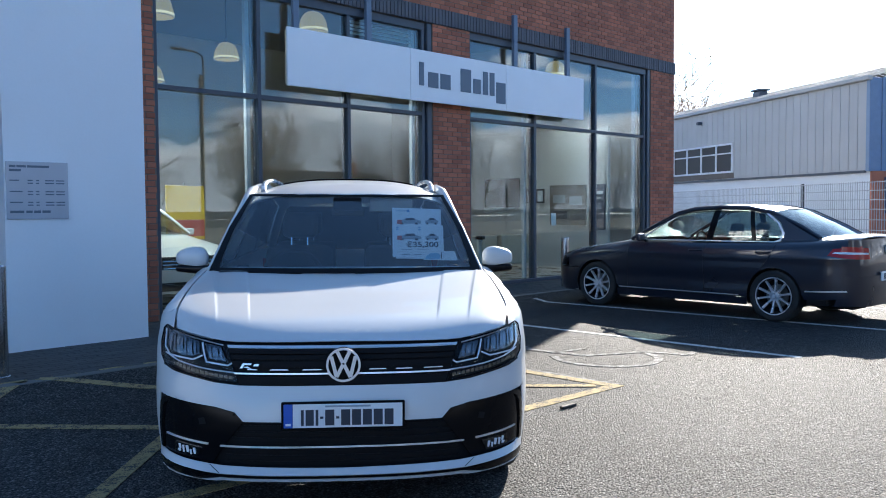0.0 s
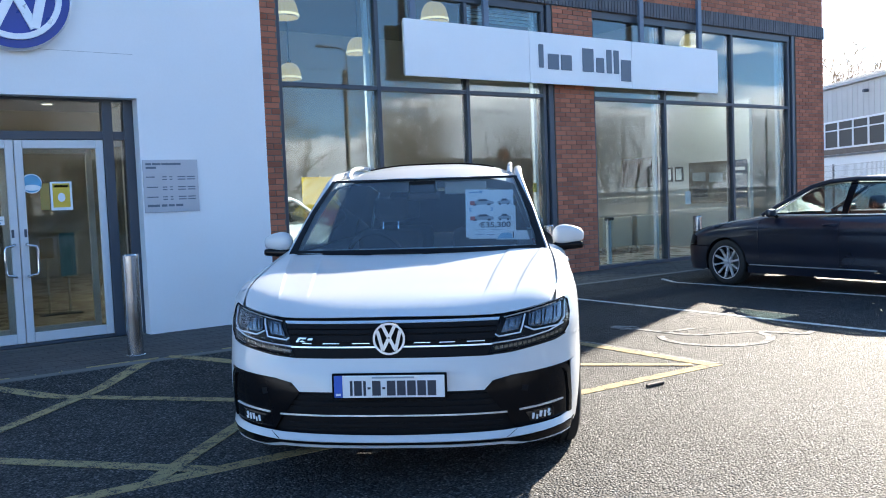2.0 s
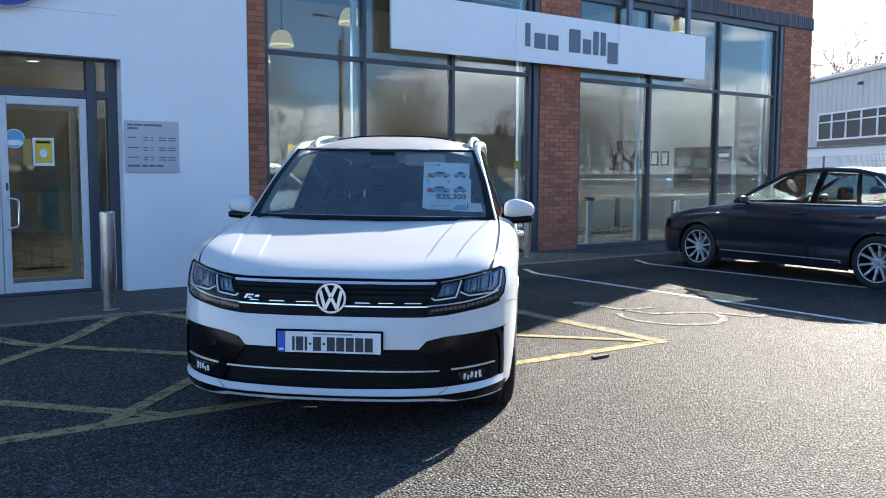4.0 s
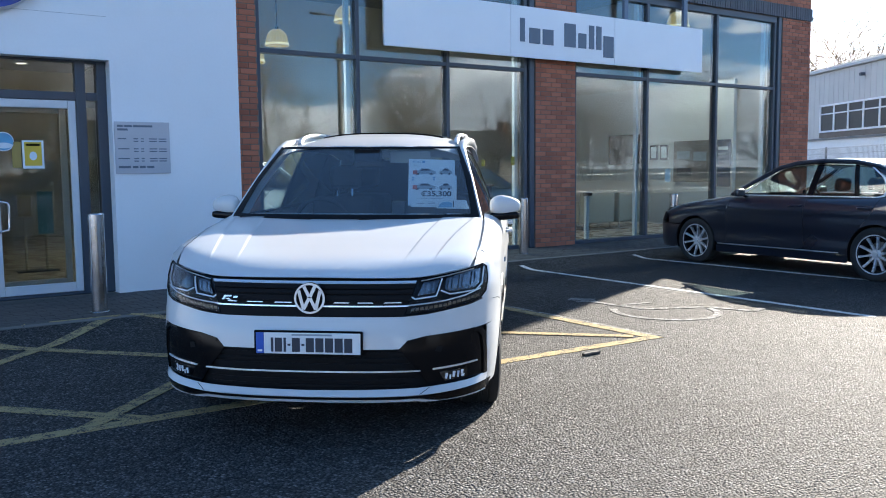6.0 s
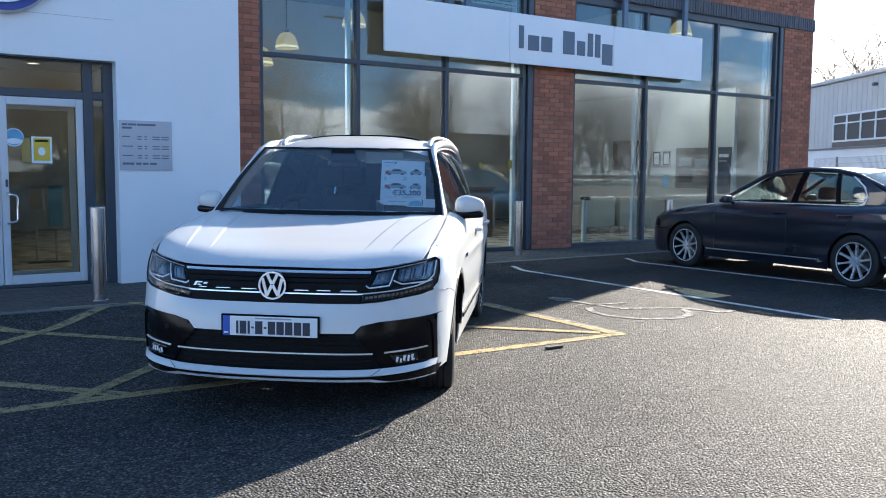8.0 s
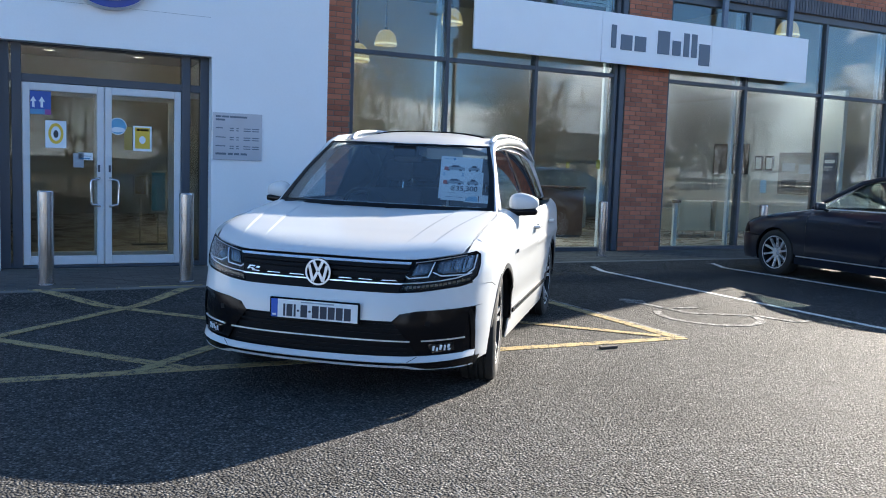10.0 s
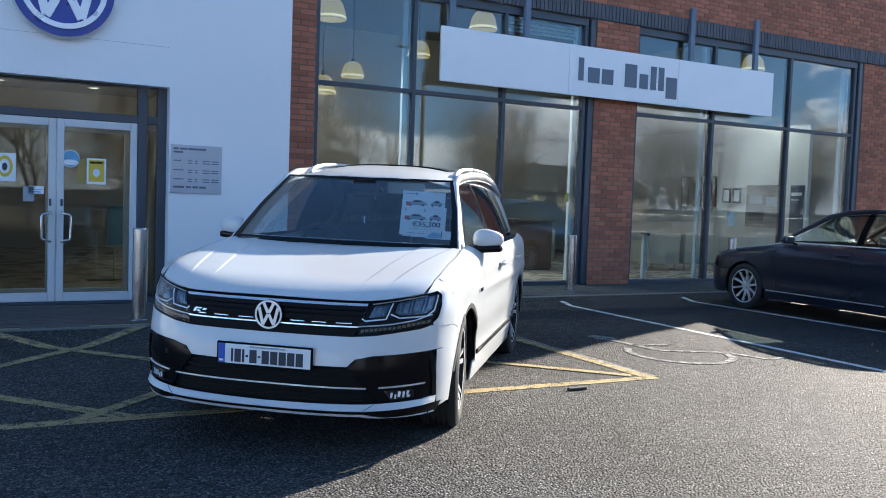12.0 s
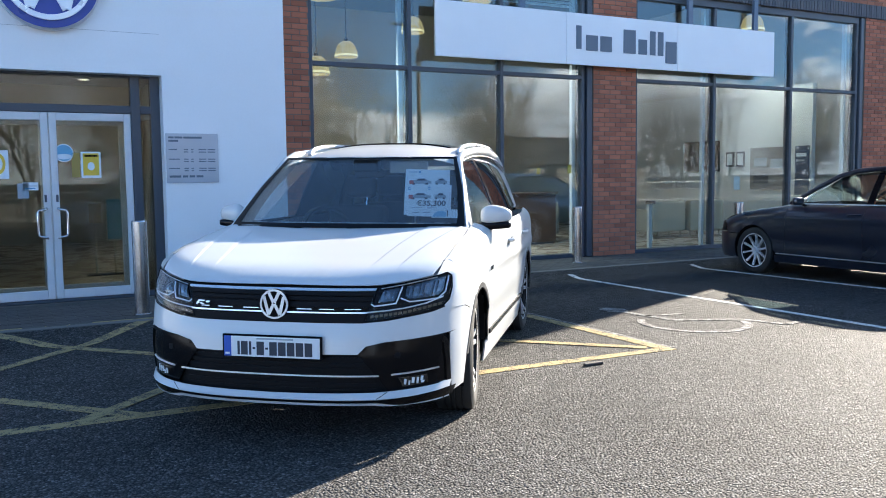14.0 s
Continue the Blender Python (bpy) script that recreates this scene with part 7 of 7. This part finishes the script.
for k in range(int(LEN / 0.30)):
    bm = bmesh.new()
    for side in (1, -1):
        y0, y1 = (0.14, -4.5) if side > 0 else (-9.1, -4.5)
        for a, b, h in ((0.0, 0.22, 0.0), (0.22, 0.30, 0.035)):
            add_slab(bm, [(k * 0.30 + a, y0), (k * 0.30 + b, y0), (k * 0.30 + b, y1), (k * 0.30 + a, y1)], 0.02, lambda u, v, d, y0=y0, y1=y1, h=h: Vector((u, v, 5.30 + 1.15 * (v - y0) / (y1 - y0) + h + d)))
    part("roof_sheet", bm, ROOF_SHEET, shed)
wx = 7.2
frame_w = part("shed_window", box((wx, 0.056, 2.75), (wx + 5.63, 0.11, 2.82)), SHED_WHITE, shed, "white-framed strip window")
part("window_head", box((wx, 0.056, 3.82), (wx + 5.63, 0.11, 3.89)), SHED_WHITE, frame_w)
for k in range(6):
    q = wx + 1.11 * k
    part("window_post", box((q, 0.056, 2.82), (q + 0.08, 0.11, 3.82)), SHED_WHITE, frame_w)
    if k < 5:
        part("pane", box((q + 0.08, 0.056, 2.82), (q + 1.11, 0.07, 3.82)), WINDOW_DARK, frame_w)
        part("glazing_bar", box((q + 0.08, 0.071, 3.48), (q + 1.11, 0.10, 3.53)), SHED_WHITE, frame_w)
part("window_apron", box((wx - 0.05, 0.057, 2.53), (wx + 5.68, 0.075, 2.745), 0.004), MORTAR, shed, "grey boarding under the strip window")
part("floodlight", box((wx + 2.25, 0.06, 4.78), (wx + 2.42, 0.24, 4.90), 0.02), FRAME_GREY, shed)
part("roof_vent", box((8.95, -2.65, 5.75), (9.45, -2.25, 6.18), 0.04), FRAME_GREY, shed)
part("vent_cap", box((8.88, -2.72, 6.18), (9.52, -2.18, 6.25), 0.02), FRAME_GREY, shed)
o = part("shed_sign", box((-0.10, -2.0, 1.2), (-0.061, -0.45, 2.3), 0.01), stuff("board_navy", (0.030, 0.042, 0.10), 0.5), shed, "dark blue and red sign board")
for z0, z1, m in ((1.95, 2.05, PAPER), (1.75, 1.85, PAPER), (1.25, 1.38, PRINT_RED)):
    part("bar", box((-0.105, -1.7, z0), (-0.0995, -0.8, z1)), m, o)
part("brick_base", box((-0.06, -9.0, 0), (-0.001, -0.002, 2.49)), BRICK, shed)

FENCE_GREEN = stuff("fence_wire", (0.40, 0.41, 0.42), 0.45, metal=0.3, vary=0.1)
FENCE_POST = stuff("fence_post", (0.03, 0.032, 0.035), 0.5, vary=0.1)
fa, fb = Vector((15.6, -2.6, 0)), Vector((24.6, 8.2, 0))
fence = thing("mesh_fence", tuple(fa), "pale welded wire mesh fence with dark posts", "fence", rz=math.degrees(math.atan2(fb.y - fa.y, fb.x - fa.x)))
for k in range(-2, 6):
    q = k * 2.5 + 0.3
    if k in (-2, 1, 5):
        part("fence_post", box((q - 0.03, -0.03, 0), (q + 0.03, 0.03, 2.05), 0.005), FENCE_POST, fence)
    bm = bmesh.new()
    for i in range(25):
        x = k * 2.5 + 0.35 + i * 0.1
        add_box(bm, (x - 0.006, 0.031, 0.05), (x + 0.006, 0.041, 2.03))
    for z in (0.15, 0.40, 0.85, 1.10, 1.35, 1.58, 1.80, 2.00):
        add_box(bm, (k * 2.5 + 0.33, 0.041, z - 0.009), (k * 2.5 + 2.83, 0.062, z + 0.009))
    part("mesh_panel", bm, FENCE_GREEN, fence)

# a scrap of wood on the asphalt
tagged(new("debris", finish("debris", box((-1.65, -6.30, 0.001), (-1.49, -6.265, 0.022), 0.004), stuff("scrap", (0.05, 0.045, 0.04), 0.8))), "small dark scrap lying on the asphalt", "debris")

# ---- bare trees, pole, wall and houses across the road ----
BARK = stuff("bark", (0.15, 0.118, 0.085), 0.95, vary=0.35, scale=5, bump=0.5)
TWIG = stuff("twig", (0.24, 0.175, 0.115), 0.95, vary=0.3, scale=3)


def branch(rng, trunk, crown, start, way, length, radius, level, levels, thin):
    """A limb that bends upward, thins out and throws side branches along its outer part."""
    n = (7, 6, 5, 4)[level]
    pts, radii = [start], [radius]
    d = way.normalized()
    for k in range(n):
        d = (d + Vector((rng.gauss(0, 0.14), rng.gauss(0, 0.14), rng.gauss(0.05, 0.10)))).normalized()
        pts.append(pts[-1] + d * length / n)
        radii.append(max(radius * (1 - 0.82 * (k + 1) / n), thin))
    add_tube(trunk if level == 0 else crown, pts, radii, (8, 6, 4, 3)[level], cap=False)
    if level >= levels:
        return
    count = (rng.randint(9, 12), rng.randint(6, 8), rng.randint(4, 6))[level]
    turn = rng.uniform(0, math.tau)
    for k in range(count):
        t = (0.20 if level == 0 else 0.12) + 0.86 * (k + rng.uniform(0, 0.9)) / count
        i = min(int(t * n), n - 1)
        p = pts[i].lerp(pts[i + 1], min(t * n - i, 1))
        way_here = (pts[i + 1] - pts[i]).normalized()
        turn += 2.4 + rng.gauss(0, 0.5)
        side = way_here.orthogonal().normalized()
        side = side * math.cos(turn) + way_here.cross(side) * math.sin(turn)
        branch(rng, trunk, crown, p, way_here * rng.uniform(0.45, 0.8) + side * rng.uniform(0.6, 1.0), length * rng.uniform(0.42, 0.68) * (1.2 - 0.5 * t),
               max(radii[i] * rng.uniform(0.5, 0.72), thin * 1.2), level + 1, levels, thin)


def bare_tree(seed, height, thin=0.0062):
    rng = random.Random(seed)
    tree = thing("bare_tree", (0, 0, 0), "tall leafless tree with fine spreading branches", "tree", "roadside trees")
    trunk, crown = bmesh.new(), bmesh.new()
    # two or three stems that part near the ground
    for k in range(rng.randint(2, 3)):
        a = rng.uniform(0, math.tau)
        branch(rng, trunk, crown, Vector((0.12 * math.cos(a), 0.12 * math.sin(a), -0.1)), Vector((0.34 * math.cos(a), 0.34 * math.sin(a), 1)), height * rng.uniform(0.62, 0.86), height * rng.uniform(0.009, 0.012), 0, 3, thin)
    part("trunk", trunk, BARK, tree, smooth=True)
    part("crown", crown, TWIG, tree)
    return tree


trees = [bare_tree(s, 7.6) for s in (3, 8, 21, 34)]
spots = [(-16, -27), (-11.5, -31), (-6.5, -28.5)] + [(-3.5 + 3.1 * k + 0.9 * math.sin(k * 2.3), -28.0 - 2.2 * math.sin(k * 1.7)) for k in range(26)] + [(-20.5, -29)] + [(-18 + 3.3 * k + 1.1 * math.sin(k * 3.1), -33.5 - 1.5 * math.sin(k * 2.1)) for k in range(0, 24, 3)]
rng = random.Random(5)
for k, (x, y) in enumerate(spots):
    m = Matrix.Translation((x, y, 0)) @ Matrix.Rotation(rng.uniform(0, 6.28), 4, "Z")
    if k < 4:
        trees[k].matrix_world = m
    else:
        c = copy_thing(trees[k % 4], m)
        c.scale = (rng.uniform(0.72, 1.02) * (1.34 if 5.5 < x < 15 else 1.1),) * 3
bare_tree(8, 10.3, 0.02).matrix_world = Matrix.Translation((47.0, 17.3, 0))

pole = thing("street_lamp", (6.75, -13.1, 0), "tall wooden utility pole with a curved street lamp arm", "street lamp")
part("pole", tube([(0, 0, 0), (0, 0, 5.45)], [0.085, 0.06], 12), BARK, pole, smooth=True)
part("arm", tube([(0.08, 0, 4.85), (0.09, 0, 5.75), (0.06, 0, 5.98), (-0.08, 0, 6.10), (-0.55, 0, 6.13)], 0.026, 8), FRAME_GREY, pole)
part("lamp_head", box((-0.95, -0.07, 6.09), (-0.52, 0.07, 6.17), 0.03, 2), FRAME_GREY, pole)
for z in (4.75, 5.0, 5.25):
    part("bracket", box((-0.11, -0.09, z), (0.11, 0.09, z + 0.08), 0.02), FRAME_GREY, pole)
for k, (x, y) in enumerate(((40.0, -21.0), (-26, -13.6))):
    copy_thing(pole, Matrix.Translation((x, y, 0)))
for z in (4.35, 5.1):
    bm = tube([(-26 + 32.75 * t, -13.6 + 0.5 * t, z + 0.35 * ((2 * t - 1) ** 2)) for t in (k / 14 for k in range(15))], 0.012, 4)
    add_tube(bm, [(6.75 + 33.25 * t, -13.1 - 7.9 * t, z + 0.45 * ((2 * t - 1) ** 2)) for t in (k / 14 for k in range(15))], 0.012, 4)
    tagged(new("overhead_cable", finish("overhead_cable", bm, FRAME_GREY)), "thin black overhead cable between poles", "cable", "cables")

WALL_CREAM = stuff("boundary_wall", (0.30, 0.275, 0.235), 0.9, vary=0.15, scale=1.5, fine=30, bump=0.3)
tagged(new("boundary_wall", finish("boundary_wall", box((-60, -21.2, 0), (90, -21.0, 0.72)), WALL_CREAM)), "low pale rendered boundary wall beside the road", "wall", kind="structure")
rail = thing("railing", (0, -20.9, 0), "pale galvanised pedestrian railing along the road", "railing")
part("top_rail", tube([(-30, 0, 1.05), (60, 0, 1.05)], 0.025, 8), FENCE_GREEN, rail)
part("low_rail", tube([(-30, 0, 0.2), (60, 0, 0.2)], 0.02, 8), FENCE_GREEN, rail)
for k in range(-15, 31):
    part("rail_post", tube([(k * 2.0, 0, 0), (k * 2.0, 0, 1.05)], 0.025, 6), FENCE_GREEN, rail)
bm = bmesh.new()
for k in range(-220, 440):
    add_box(bm, (k * 0.135 - 0.006, -0.006, 0.2), (k * 0.135 + 0.006, 0.006, 1.05))
tagged(part("rail_bars", bm, FENCE_GREEN, rail), kind="stuff")

ROOF_SLATE = stuff("slate", (0.06, 0.062, 0.07), 0.7, vary=0.25, scale=1)
HOUSE_WALL = stuff("house_render", (0.42, 0.38, 0.33), 0.9, vary=0.12, scale=1)


def house(x, y, w, d, h):
    o = thing("house", (x, y, 0), "low rendered house with a dark slate gable roof", "house", "houses across the road")
    part("wall", box((-w / 2, -d / 2, 0), (w / 2, d / 2, h)), HOUSE_WALL, o)
    bm = bmesh.new()
    add_slab(bm, [(-d / 2 - 0.3, h - 0.1), (d / 2 + 0.3, h - 0.1), (0, h + d * 0.36)], w + 0.6, lambda u, v, q: Vector((-w / 2 - 0.3 + q, u, v)))
    part("roof", bm, ROOF_SLATE, o)
    part("chimney", box((w * 0.25, -0.4, h + 1.0), (w * 0.25 + 0.8, 0.4, h + d * 0.36 + 0.9), 0.03), BRICK, o)
    for k in (-0.3, 0.0, 0.3):
        part("window", box((k * w - 0.6, d / 2 + 0.001, 0.95), (k * w + 0.6, d / 2 + 0.06, 2.15), 0.02), WINDOW_DARK, o)


house(-13, -52, 13, 7, 2.6)
house(14, -55, 14, 7, 2.6)
house(44, -56, 14, 7, 2.6)
HEDGE = stuff("hedge_leaf", (0.075, 0.066, 0.048), 0.9, vary=0.4, scale=2)
rng = random.Random(11)
bm = bmesh.new()
for k in range(20000):
    x, y = rng.uniform(-34, 76), rng.gauss(-36.0, 1.2)
    z = rng.uniform(0.1, 2.3 + 1.2 * noise.noise((x * 0.25, 0, 0)))
    r = rng.uniform(0.02, 0.07)
    q = Matrix.Translation((x, y, z)) @ Euler((rng.uniform(0, 6), rng.uniform(0, 6), rng.uniform(0, 6))).to_matrix().to_4x4()
    vs = [bm.verts.new(q @ Vector(c) ) for c in ((-r, 0, 0), (0, -r * 0.6, r * 0.2), (r, 0, 0), (0, r * 0.6, -r * 0.1))]
    bm.faces.new(vs)
tagged(new("hedge", finish("hedge", bm, HEDGE)), "dark scrubby winter hedge behind the trees", "hedge", kind="stuff")
